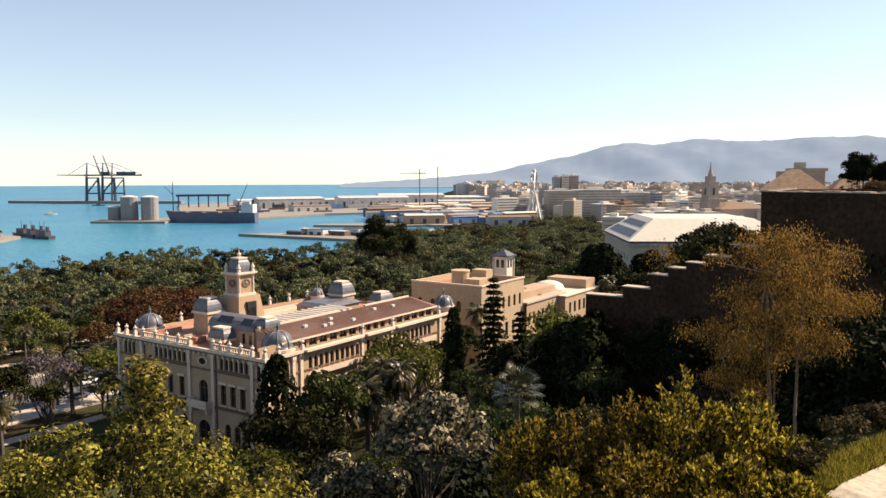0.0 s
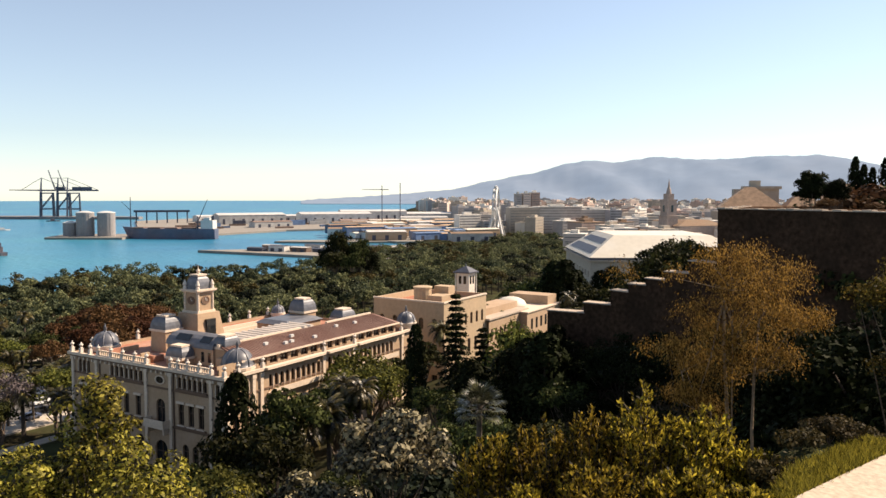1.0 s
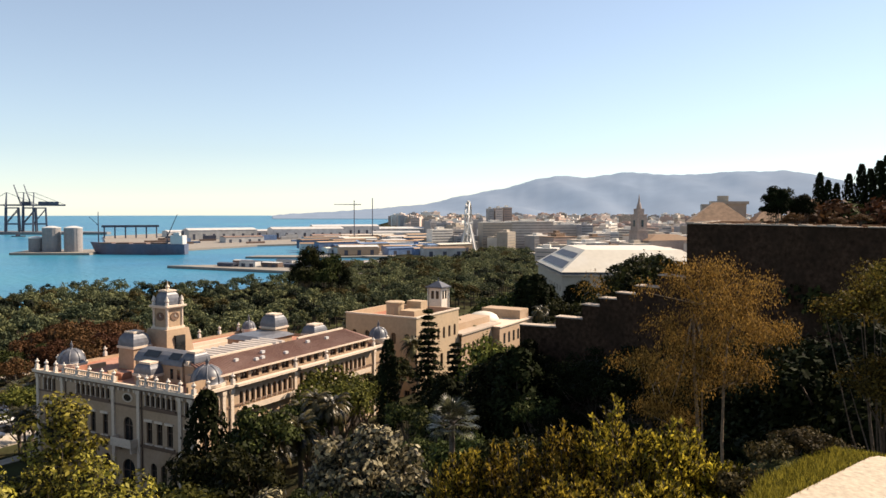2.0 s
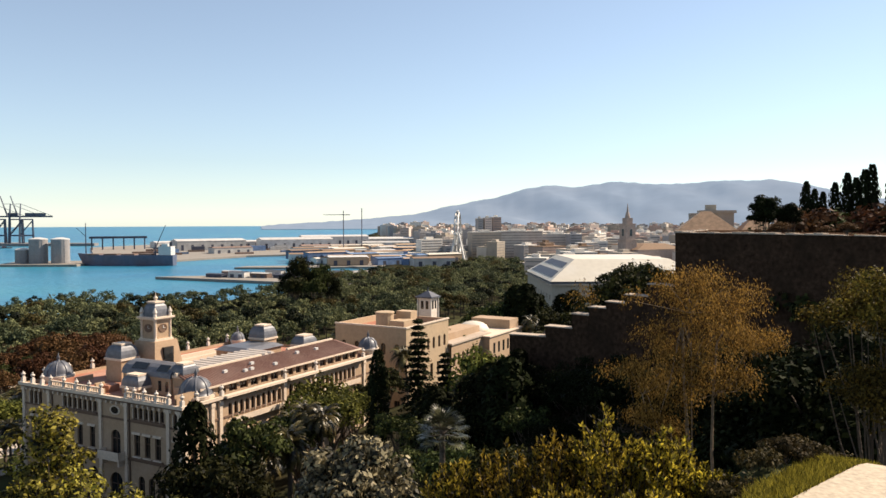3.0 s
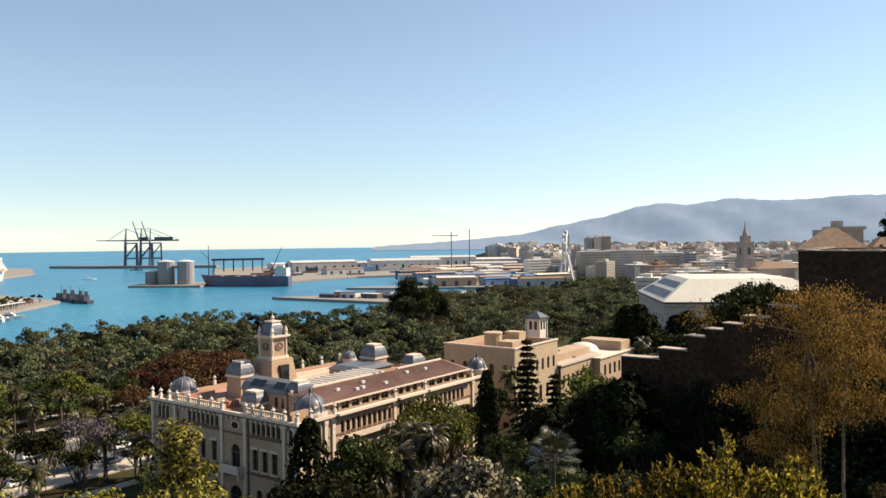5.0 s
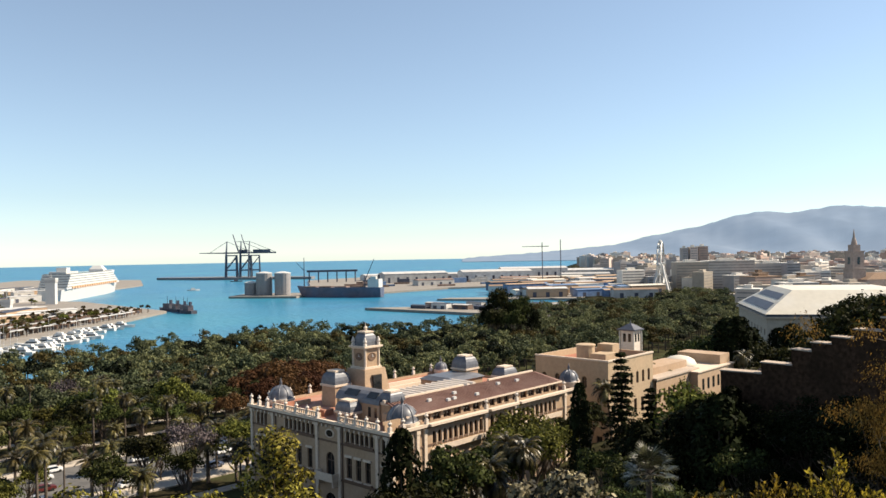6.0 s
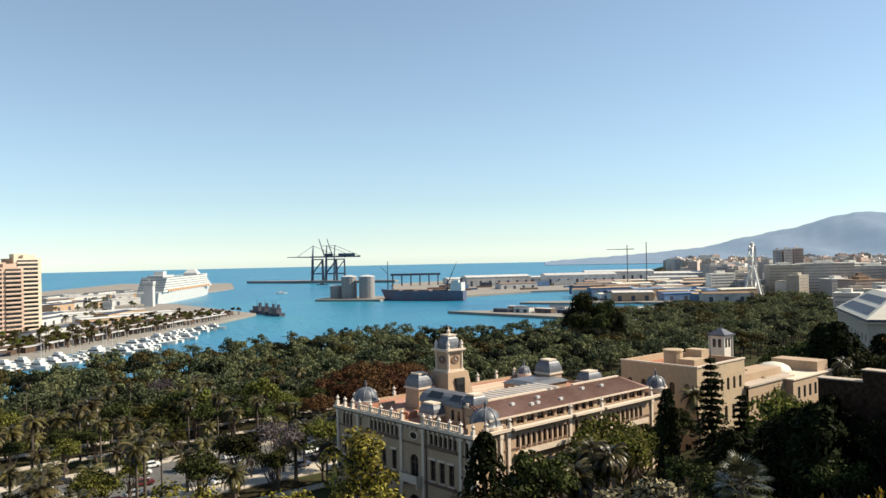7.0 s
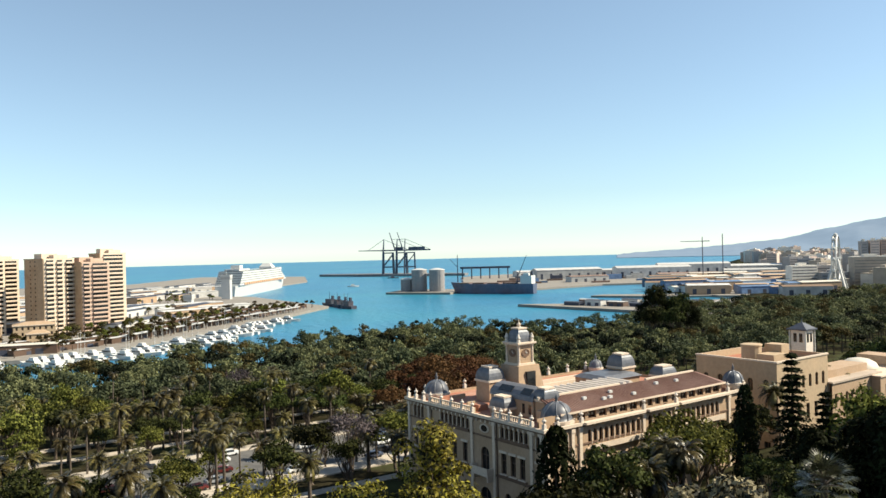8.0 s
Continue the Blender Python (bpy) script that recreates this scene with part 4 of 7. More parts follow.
def car(paint, label):
    e = thing("car", pose(0, 0, 0), label, "car", "cars on the avenue")
    b = bmesh.new()
    box(b, -2.1, 2.1, -0.85, 0.85, 0.3, 0.85)
    box(b, -2.1, 2.1, -0.8, 0.8, 0.85, 0.95, None, 0.04)
    bmesh.ops.bevel(b, geom=[x for x in b.edges], offset=0.08, segments=2, affect='EDGES')
    part("body", b, paint, e)
    b = bmesh.new()
    box(b, -1.5, 1.0, -0.78, 0.78, 0.95, 1.4, None, 0.22)
    part("glazing", b, GLASS, e)
    b = bmesh.new()
    box(b, -1.2, 0.75, -0.62, 0.62, 1.4, 1.47)
    part("roof", b, paint, e)
    for x in (-1.3, 1.3):
        for y in (-0.86, 0.66):
            b = bmesh.new()
            lathe(b, [(0.32, 0), (0.32, 0.2)], 12, (0, 0, 0), pose(x, y, 0.32, -90, 0, 0))
            part("wheel", b, TYRE, e)
    return e


crng = random.Random(9)
carlab = ("white compact car on the avenue", "black saloon car on the avenue", "grey car on the avenue", "dark red car on the avenue", "dark blue car on the avenue")
carpat = [car(p, l) for p, l in zip(CARPAINT, carlab)]
for k in range(34):
    lane = (-16.4, -12.6, -5.6, 3.4, 8.8)[k % 5]
    p = AVE @ Vector((-75 + 4.2 * k + crng.uniform(-1.2, 1.2), lane, 0))
    c = copy_thing(carpat[crng.randrange(5)], pose(p.x, p.y, land(p.x, p.y) + (0.3 if lane < -15 else 0.15), 0, 0, 55))
# ---- trees ----
BARK = surface("grey_brown_bark", (0.096, 0.072, 0.054), 0.95, vary=0.3, grain=5.0, bump=0.5)
PALEBARK = surface("pale_bark", (0.24, 0.175, 0.115), 0.9, vary=0.25, grain=5.0, bump=0.4)
PALMBARK = surface("grey_palm_bark", (0.1, 0.078, 0.06), 0.9, vary=0.35, grain=4.0, bump=0.6)
# most leaf ramps put shaded gaps and sunlit glints into the colour range
LEAF_DARK = foliage("dark_green_leaves", (0.008, 0.011, 0.004), (0.065, 0.072, 0.02), 0.15, spread=0.6)
LEAF_MID = foliage("mid_green_leaves", (0.016, 0.02, 0.005), (0.2, 0.2, 0.045), 0.25, spread=0.5)
LEAF_YELLOW = foliage("yellow_green_leaves", (0.016, 0.015, 0.003), (0.43, 0.37, 0.055), 0.42, spread=0.15, gloss=0.25, dark=0.25)
LEAF_OLIVE = foliage("grey_olive_leaves", (0.01, 0.01, 0.005), (0.42, 0.36, 0.2), 0.25, spread=0.15, gloss=0.3, dark=0.3)
LEAF_BROWN = foliage("rusty_brown_leaves", (0.04, 0.019, 0.009), (0.11, 0.052, 0.024), 0.2)
LEAF_GOLD = foliage("ochre_green_leaves", (0.05, 0.026, 0.007), (0.38, 0.215, 0.052), 0.45, spread=0.1)
LEAF_SHRUB = foliage("olive_green_shoots", (0.015, 0.012, 0.002), (0.47, 0.345, 0.042), 0.5, spread=0.25, gloss=0.15, dark=0.3)
LEAF_PALM = foliage("palm_fronds", (0.005, 0.005, 0.0015), (0.15, 0.122, 0.042), 0.1, rough=0.36, gloss=0.28)
LEAF_DIM = foliage("dull_olive_leaves", (0.03, 0.024, 0.006), (0.2, 0.15, 0.03), 0.3)
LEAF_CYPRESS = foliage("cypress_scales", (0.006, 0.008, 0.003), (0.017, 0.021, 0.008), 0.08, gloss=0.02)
LEAF_GREY = foliage("bare_grey_twigs", (0.06, 0.047, 0.05), (0.12, 0.1, 0.105), 0.1)


def leaf_mesh(name, pos, nrm, size, rng, mat, aspect=0.55, bend=0.25, along=None):
    """One mesh of many bent leaves or sprays at pos, facing about nrm."""
    n = len(pos)
    nrm = nrm + rng.normal(0, 0.38, (n, 3))
    nrm /= np.linalg.norm(nrm, axis=1)[:, None] + 1e-9
    t = np.cross(nrm, rng.normal(0, 1, (n, 3))) if along is None else along + rng.normal(0, 0.3, (n, 3))
    t /= np.linalg.norm(t, axis=1)[:, None] + 1e-9
    s = np.cross(nrm, t)
    s /= np.linalg.norm(s, axis=1)[:, None] + 1e-9
    L = (size * rng.uniform(0.6, 1.35, n))[:, None]
    W = L * aspect
    v = np.stack([pos - t * L, pos + s * W + nrm * L * bend * rng.uniform(-1, 1, (n, 1)), pos + t * L, pos - s * W + nrm * L * bend * rng.uniform(-1, 1, (n, 1))], 1).reshape(-1, 3)
    idx = np.arange(4 * n).reshape(n, 4)
    me = bpy.data.meshes.new(name)
    me.vertices.add(4 * n)
    me.vertices.foreach_set("co", v.ravel())
    me.loops.add(4 * n)
    me.loops.foreach_set("vertex_index", idx.ravel())
    me.polygons.add(n)
    me.polygons.foreach_set("loop_start", np.arange(0, 4 * n, 4))
    me.polygons.foreach_set("loop_total", np.full(n, 4))
    me.update(calc_edges=True)
    me.materials.append(mat)
    return me


def clumps(rng, n, centre, radii, shell=0.75):
    """Centres of leaf clumps in an uneven crown."""
    d = rng.normal(0, 1, (n, 3))
    d /= np.linalg.norm(d, axis=1)[:, None]
    d[:, 2] = np.abs(d[:, 2]) * 1.1 - 0.35
    return centre + d * radii * rng.uniform(shell * 0.55, 1.0, (n, 1))


def fill(rng, cs, r, n, flat=0.8):
    """n leaf places on the shells of clumps with centres cs and radius r."""
    k = rng.integers(0, len(cs), n)
    d = rng.normal(0, 1, (n, 3))
    d /= np.linalg.norm(d, axis=1)[:, None]
    d[:, 2] = np.where(d[:, 2] < -0.35, -d[:, 2] * 0.6, d[:, 2])
    rr = r * rng.uniform(0.6, 1.05, (n, 1)) * (0.7 + 0.6 * rng.random(len(cs)))[k][:, None]
    return cs[k] + d * rr * np.array((1, 1, flat)), d


def limbs(b, base, top, r, targets, rng):
    """A tapered trunk with limbs to the clumps."""
    p = Vector(base)
    n = 5
    pts = [Vector(base).lerp(Vector(top), i / n) + Vector((rng.normal(0, r * 0.5), rng.normal(0, r * 0.5), 0)) * (1 if 0 < i < n else 0) for i in range(n + 1)]
    for i in range(n):
        tube(b, pts[i], pts[i + 1], r * (1 - 0.55 * i / n) * (1.35 if i == 0 else 1), r * (1 - 0.55 * (i + 1) / n), 7)
    for t in targets:
        s = pts[rng.integers(2, n + 1)]
        mid = s.lerp(Vector(t), 0.5) + Vector((0, 0, -0.1 * (Vector(t) - s).length))
        tube(b, s, mid, r * 0.42, r * 0.28, 5)
        tube(b, mid, t, r * 0.28, r * 0.08, 5)


def make_tree(name, label, category, trunk_h, r, crown_c, radii, nclump, clump_r, nleaf, size, leaf, bark, seed, at=None, flat=0.8, group=""):
    rng = np.random.default_rng(seed)
    cs = clumps(rng, nclump, np.array(crown_c, float), np.array(radii, float))
    e = thing(name, at or pose(0, 0, 0), label, category, group)
    b = bmesh.new()
    limbs(b, (0, 0, -0.6), (crown_c[0] * 0.6, crown_c[1] * 0.6, trunk_h), r, [tuple(c) for c in cs[:14]], rng)
    part("trunk", b, bark, e)
    pos, d = fill(rng, cs, clump_r, nleaf, flat)
    o = new("crown", leaf_mesh("crown", pos, d, size, rng, leaf))
    o.parent = e
    return e


def make_palm(h, seed, fronds=58, length=3.5, droop=1.0, trunk_r=0.24, name="palm_tree", label="date palm with a rough slender trunk and arching fronds"):
    rng = np.random.default_rng(seed)
    e = thing(name, pose(0, 0, 0), label, "palm", "park palms")
    b = bmesh.new()
    lean = rng.normal(0, 0.25, 2)
    pts = [Vector((lean[0] * (i / 6) ** 2, lean[1] * (i / 6) ** 2, -0.5 + (h + 0.5) * i / 6)) for i in range(7)]
    for i in range(6):
        tube(b, pts[i], pts[i + 1], trunk_r * (1.25 - 0.08 * i), trunk_r * (1.2 - 0.08 * i), 8)
    part("trunk", b, PALMBARK, e)
    top = np.array(pts[-1])
    vs, fs = [], []
    for k in range(fronds):
        a = 2.4 * k + rng.normal(0, 0.2)
        up = 1.3 - 2.0 * (k / fronds) + rng.normal(0, 0.1)
        L = length * rng.uniform(0.85, 1.1)
        pts_ = []
        p, ang = top.copy(), up
        for i in range(9):
            pts_.append(p.copy())
            p = p + (L / 8) * np.array((math.cos(a) * math.cos(ang), math.sin(a) * math.cos(ang), math.sin(ang)))
            ang -= droop * 0.24 * (0.5 + i / 8)
        side = np.array((-math.sin(a), math.cos(a), 0))
        rib = len(vs)
        for i in range(17):
            vs.append(pts_[i // 2] if i % 2 == 0 else 0.5 * (pts_[i // 2] + pts_[i // 2 + 1]))
        for i in range(1, 16):
            q = vs[rib + i + 1] - vs[rib + i]
            w = L * 0.13 * math.sin(math.pi * min(1, (i + 1.6) / 19)) + 0.04
            for sgn in (-1, 1):
                tip = vs[rib + i] + side * sgn * w + q * 1.5 + np.array((0, 0, -0.5 * w + 0.12 * w * rng.normal()))
                j = len(vs)
                vs.extend([tip + q * 0.35, tip])
                fs.append((rib + i, rib + i + 1, j, j + 1))
    me = bpy.data.meshes.new("crown")
    me.from_pydata([tuple(v) for v in vs], [], fs)
    me.materials.append(LEAF_PALM)
    o = new("crown", me)
    o.parent = e
    b = bmesh.new()
    lathe(b, [(trunk_r * 0.9, -1.2), (trunk_r * 2.1, -0.5), (trunk_r * 1.7, 0.25), (0.05, 0.5)], 8, tuple(top))
    part("crown_shaft", b, PALMBARK, e)
    return e


def make_cypress(h, r, seed, nleaf=1500, label="tall narrow dark green cypress", size=0.28):
    rng = np.random.default_rng(seed)
    e = thing("cypress", pose(0, 0, 0), label, "cypress", "dark conifers")
    b = bmesh.new()
    tube(b, (0, 0, -0.6), (0, 0, h * 0.9), 0.02 * h, 0.03, 7)
    part("trunk", b, BARK, e)
    z = rng.uniform(0.03, 1, nleaf) ** 0.85
    a = rng.uniform(0, 2 * math.pi, nleaf)
    lump = 1 + 0.18 * np.sin(5 * a + 9 * z) + 0.12 * np.sin(11 * z * 3 + a)
    rad = r * np.sqrt(np.clip(1 - (2 * np.abs(z - 0.38) / np.where(z > 0.38, 1.27, 0.95)) ** 2, 0.0, 1)) * lump * rng.uniform(0.7, 1.05, nleaf)
    pos = np.stack([rad * np.cos(a), rad * np.sin(a), z * h], 1)
    d = np.stack([np.cos(a), np.sin(a), np.full(nleaf, 0.35)], 1)
    o = new("crown", leaf_mesh("crown", pos, d, size, rng, LEAF_CYPRESS, 0.5))
    o.parent = e
    return e


def make_fir(h, r, seed, label="tall dark layered conifer with drooping branches"):
    rng = np.random.default_rng(seed)
    e = thing("norfolk_pine", pose(0, 0, 0), label, "conifer", "dark conifers")
    b = bmesh.new()
    tube(b, (0, 0, -0.6), (0, 0, h), 0.018 * h, 0.04, 7)
    pos, d = [], []
    n = int(h / 1.05)
    for k in range(n):
        z = h * (0.1 + 0.88 * k / n)
        rr = r * (1 - 0.9 * (k / n) ** 1.2) * rng.uniform(0.8, 1.1)
        for i in range(7):
            a = 2 * math.pi * i / 7 + k * 0.7 + rng.normal(0, 0.15)
            L = rr * rng.uniform(0.7, 1.1)
            q = np.array((L * math.cos(a), L * math.sin(a), z - 0.12 * L))
            tube(b, (0, 0, z), tuple(q), 0.05, 0.015, 4)
            m = 46
            f = rng.uniform(0.15, 1.05, m)
            pp = np.array((0, 0, z)) + (q - np.array((0, 0, z))) * f[:, None] + rng.normal(0, 0.22, (m, 3)) * np.array((1, 1, 0.5))
            pos.append(pp)
            d.append(np.tile(np.array((0.25 * math.cos(a), 0.25 * math.sin(a), 1.0)), (m, 1)))
    part("trunk", b, BARK, e)
    o = new("crown", leaf_mesh("crown", np.concatenate(pos), np.concatenate(d), 0.34, rng, LEAF_CYPRESS, 0.45))
    o.parent = e
    return e


def plant(src, x, y, s=1.0, turn=0.0, z=None, stretch=1.0):
    c = copy_thing(src, pose(0, 0, 0))
    zz = land(x, y) if z is None else z
    c.matrix_basis = pose(x, y, zz, 0, 0, turn) @ Matrix.Diagonal((s, s, s * stretch, 1))
    return c


def away(e):
    """Removes a pattern tree once its copies stand."""
    for o in (*e.children_recursive, e):
        bpy.data.objects.remove(o)


# patterns for the park
broad = []
for k, (lf, lab) in enumerate(((LEAF_DARK, "rounded dark green broadleaf park tree"), (LEAF_MID, "spreading green broadleaf park tree"), (LEAF_DARK, "dense dark fig tree with a wide crown"), (LEAF_MID, "clipped green park tree with a domed crown"), (LEAF_BROWN, "plane tree with rusty brown leaves"), (LEAF_GREY, "almost bare grey tree with fine twigs"))):
    broad.append(make_tree("park_tree", lab, "tree", 5.0, 0.35, (0, 0, 8.0), (4.2, 4.2, 3.6), 34, 1.45, 2700 if k != 5 else 1300, 0.27 if k != 5 else 0.2, lf, BARK, 40 + k, group="park trees"))
palms = [make_palm(10.5, 3), make_palm(13.5, 4, 50, 3.2, 1.1), make_palm(8.5, 5, 62, 3.8, 0.9, 0.36)]
fan = make_palm(15.5, 8, 26, 2.1, 1.6, 0.17, label="tall thin fan palm with a small drooping head")
cyps = [make_cypress(14, 1.5, 11, 2200), make_cypress(12, 2.2, 12, 2200)]
# near-black leaves: the shade below the castle walls is put into their colour
ivy = make_tree("dark_thicket", "dense evergreen tree against the rubble wall, leaves coloured as in shade", "tree", 4.0, 0.3, (0, 0, 6.6), (4.6, 4.6, 5.2), 60, 1.3, 9000, 0.13, LEAF_CYPRESS, BARK, 61, group="wall thicket")
firs = [make_fir(21, 4.0, 13), make_fir(17, 3.6, 14)]

HALL_INV = HALL.inverted()


def lateral(x, y):
    """Distance across the avenue from its middle line."""
    return (x + 108) * -0.819 + (y - 150) * 0.574


def free(x, y, pad=3.0):
    """True where no building or road stands."""
    p = HALL_INV @ Vector((x, y, 8))
    if -pad - 1 < p.x < HL + pad and -pad - 2 < p.y < HW + pad:
        return False
    for cx, cy, r in ((2, 186, 17), (22, 186, 15), (38, 205, 14), (92, 320, 42), (60, 260, 8)):
        if math.hypot(x - cx, y - cy) < r + pad * 0.5:
            return False
    if -46 < p.x < 1 and -12 < p.y < 42:  # open forecourt
        return False
    if -23.5 < lateral(x, y) < 17 or 29 < lateral(x, y) < 34 or -35 < lateral(x, y) < -30:
        return False
    return True


def woods(name, items, leaf, label):
    """Far trees, too many to count, as one sheet of leaves and one of trunks."""
    rng = np.random.default_rng(5)
    pos, nr = [], []
    b = bmesh.new()
    for x, y, s in items:
        z = land(x, y)
        tall = rng.uniform(0.75, 1.45)
        cs = clumps(rng, 13, np.array((x, y, z + 6.2 * s + 1.6 * tall)), np.array((3.9, 3.9, 3.2 * tall)) * s)
        p, d = fill(rng, cs, 1.6 * s, 640 if math.hypot(x, y) < 420 else 380)
        pos.append(p)
        nr.append(d)
        tube(b, (x, y, z - 0.5), (x, y, z + 7 * s), 0.35, 0.15, 5)
    me = leaf_mesh(name, np.concatenate(pos), np.concatenate(nr), 0.5, rng, leaf)
    tagged(new(name, me), label, "woods", kind="stuff")
    tagged(part("wood_trunks", b, BARK), "brown trunks of the far park trees", "woods", kind="stuff")


prng = np.random.default_rng(77)
near_trees, far_trees = [], [[] for _ in range(7)]
cells = {}
tries = 0
while tries < 66000:
    tries += 1
    y = prng.uniform(60, 840)
    x = prng.uniform(-330, 150)
    if x < shore(y) + 4 or x > 40 + 0.14 * y or math.degrees(math.atan2(x, y)) < -52:
        continue
    r = math.hypot(x, y)
    az_ = math.degrees(math.atan2(x, y))
    if land(x, y) > 14.5 or r > 460 + 190 * smooth01((az_ + 9) / 9) + 150 * smooth01((az_ - 5) / 3):
        continue
    gap = 5.6 if r < 260 else 6.2
    cx, cy = int(x // 7), int(y // 7)
    if any((x - a) ** 2 + (y - c) ** 2 < gap * gap for i in (-1, 0, 1) for j in (-1, 0, 1) for a, c in cells.get((cx + i, cy + j), ())):
        continue
    if not free(x, y):
        continue
    if -62 < lateral(x, y) < -23 and -70 < (x + 108) * 0.574 + (y - 150) * 0.819 < 60 and prng.random() < 0.6:
        continue
    cells.setdefault((cx, cy), []).append((x, y))
    if r < 262:
        near_trees.append((r, x, y))
    else:
        far_trees[prng.integers(0, 7)].append((x, y, prng.uniform(0.6, 1.4)))
near_trees.sort()
nbroad = npalm = 0
for r, x, y in near_trees:
    turn = prng.uniform(0, 360)
    u = prng.random()
    if u < (0.52 if x < -50 and r < 230 else 0.22) and npalm < 260:
        npalm += 1
        plant(palms[prng.integers(0, 3)], x, y, prng.uniform(0.8, 1.12), turn)
    elif u > 0.975:
        plant(fan, x, y, prng.uniform(0.85, 1.05), turn)
    elif nbroad < 160:
        nbroad += 1
        k = prng.choice([0, 1, 2, 3, 4, 5], p=[0.36, 0.25, 0.24, 0.12, 0.015, 0.015])
        plant(broad[k], x, y, prng.uniform(0.8, 1.25), turn, stretch=prng.uniform(0.85, 1.15))
    else:
        far_trees[0].append((x, y, prng.uniform(0.85, 1.2)))
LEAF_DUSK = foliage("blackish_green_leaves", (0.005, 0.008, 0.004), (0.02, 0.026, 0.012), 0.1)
LEAF_BRONZE = foliage("bronze_green_leaves", (0.025, 0.02, 0.008), (0.085, 0.064, 0.024), 0.2)
# far leaves are greyed and paled: haze put into their colour
FAR_HAZE_DARK = foliage("grey_green_leaves", (0.02, 0.026, 0.014), (0.1, 0.112, 0.058), 0.18)
FAR_HAZE_MID = foliage("pale_grey_green_leaves", (0.045, 0.053, 0.026), (0.21, 0.215, 0.1), 0.22)
for k, lf in enumerate((FAR_HAZE_DARK, FAR_HAZE_MID, FAR_HAZE_DARK, LEAF_DUSK, FAR_HAZE_MID, LEAF_BRONZE, FAR_HAZE_MID)):
    woods("far_woods", far_trees[k], lf, ("dense dark green", "haze-light green", "dense dark green", "blackish green", "haze-light green", "bronze green", "haze-light green")[k] + " tree crowns of the far park")
# rusty planes behind the front, bare trees, the tall dark clump by the quay
for x, y, k, s in ((-62, 196, 4, 1.1), (-72, 200, 4, 1.0), (-80, 206, 4, 0.95), (-55, 206, 4, 0.95), (-88, 196, 4, 0.9), (-148, 214, 5, 1.05), (-124, 200, 5, 0.8)):
    plant(broad[k], x, y, s * 1.15, 40 * s)
# palms and clipped trees in rows along the avenue
for k in range(26):
    for lat_, off in ((13.6, 0.0), (-17.2, 3.0), (-1.8, 5.0)):
        if lat_ == -1.8 and k % 3:
            continue
        q = AVE @ Vector((-70 + 6.4 * k + off + prng.uniform(-1.5, 1.5), lat_ + prng.uniform(-0.6, 0.6), 0))
        if lat_ != -1.8 and k % 4 == 1:
            plant(broad[3], q.x, q.y, prng.uniform(0.6, 0.8), 50 * k)
        else:
            plant(palms[(k + int(off)) % 3], q.x, q.y, prng.uniform(0.7, 0.92), 70 * k)


def stand(src, az, d, el_top, h, wide=1.0, turn=0.0, name=None, label=None):
    """A tree of pattern height h at a bearing and distance from the lookout, whose top reaches the given height of view."""
    x, y = d * math.sin(radians(az)), d * math.cos(radians(az))
    z = land(x, y)
    s = (EYE + d * math.tan(radians(el_top)) - z) / h
    return plant(src, x, y, s * wide, turn, stretch=1 / wide)


# rusty planes behind the hall
for az, d, el in ((-22.0, 242, -7.6), (-20.8, 238, -7.3), (-19.4, 242, -7.3), (-18.2, 246, -7.4), (-17.2, 250, -7.6), (-20.0, 226, -8.3), (-18.6, 228, -8.2), (-21.6, 226, -8.5), (-23.0, 236, -8.2)):
    stand(broad[4], az, d, el, 12, 1.15, az * 47)
# conifers between the hall and the hill
for az, d, el, w in ((-4.9, 400, -2.1, 0.42), (-4.1, 405, -2.6, 0.5), (-5.6, 402, -3.0, 0.5), (-3.4, 400, -2.8, 0.5), (-2.7, 402, -3.5, 0.6), (-5.2, 392, -3.8, 0.7), (-4.0, 390, -3.9, 0.7)):
    stand(ivy if d > 401 else broad[2], az, d, el, 12, w, az * 50)
stand(cyps[0], 0.75, 112, -9.6, 14, 0.9)
stand(firs[0], 3.7, 112, -6.9, 21, 0.95, 20)
stand(firs[1], 5.7, 108, -9.4, 17, 1.0, 70)
stand(cyps[1], 11.0, 96, -9.6, 12, 1.1)
stand(cyps[1], -12.2, 100, -12.8, 12, 0.8)
stand(broad[1], 8.4, 100, -8.9, 12, 0.9, 30)
for az, d, el in ((2.2, 104, -13.5), (7.0, 92, -12.8), (9.2, 90, -13.2), (4.6, 88, -13.8), (11.8, 84, -13.0), (13.5, 78, -13.5), (6.2, 74, -15.5), (9.8, 70, -15.5), (13.0, 62, -15.5), (3.0, 80, -16.0), (1.0, 90, -17.5), (-10.0, 92, -20.0), (-7.2, 86, -19.8), (16.0, 60, -16.0), (18.5, 66, -14.0), (-4.6, 84, -19.0), (22, 70, -14.5), (25, 66, -14.0), (27.5, 58, -14.0), (30.5, 56, -12.8), (33.0, 54, -12.0), (35.5, 54, -11.0), (29.0, 66, -11.5)):
    # right of 12 degrees the shade-coloured pattern darkens the slope
    stand(ivy if az > 12 else broad[0 if int(d) % 2 else 2], az, d, el, 12, 1.0, d * 7)
stand(palms[2], -5.6, 110, -14.6, 10.5, 0.85, 10)
stand(palms[0], -3.4, 113, -13.6, 12, 0.85, 130)
stand(palms[1], -4.6, 116, -13.2, 15, 0.95, 130)
stand(palms[2], -7.6, 106, -15.6, 10.5, 0.8, 60)
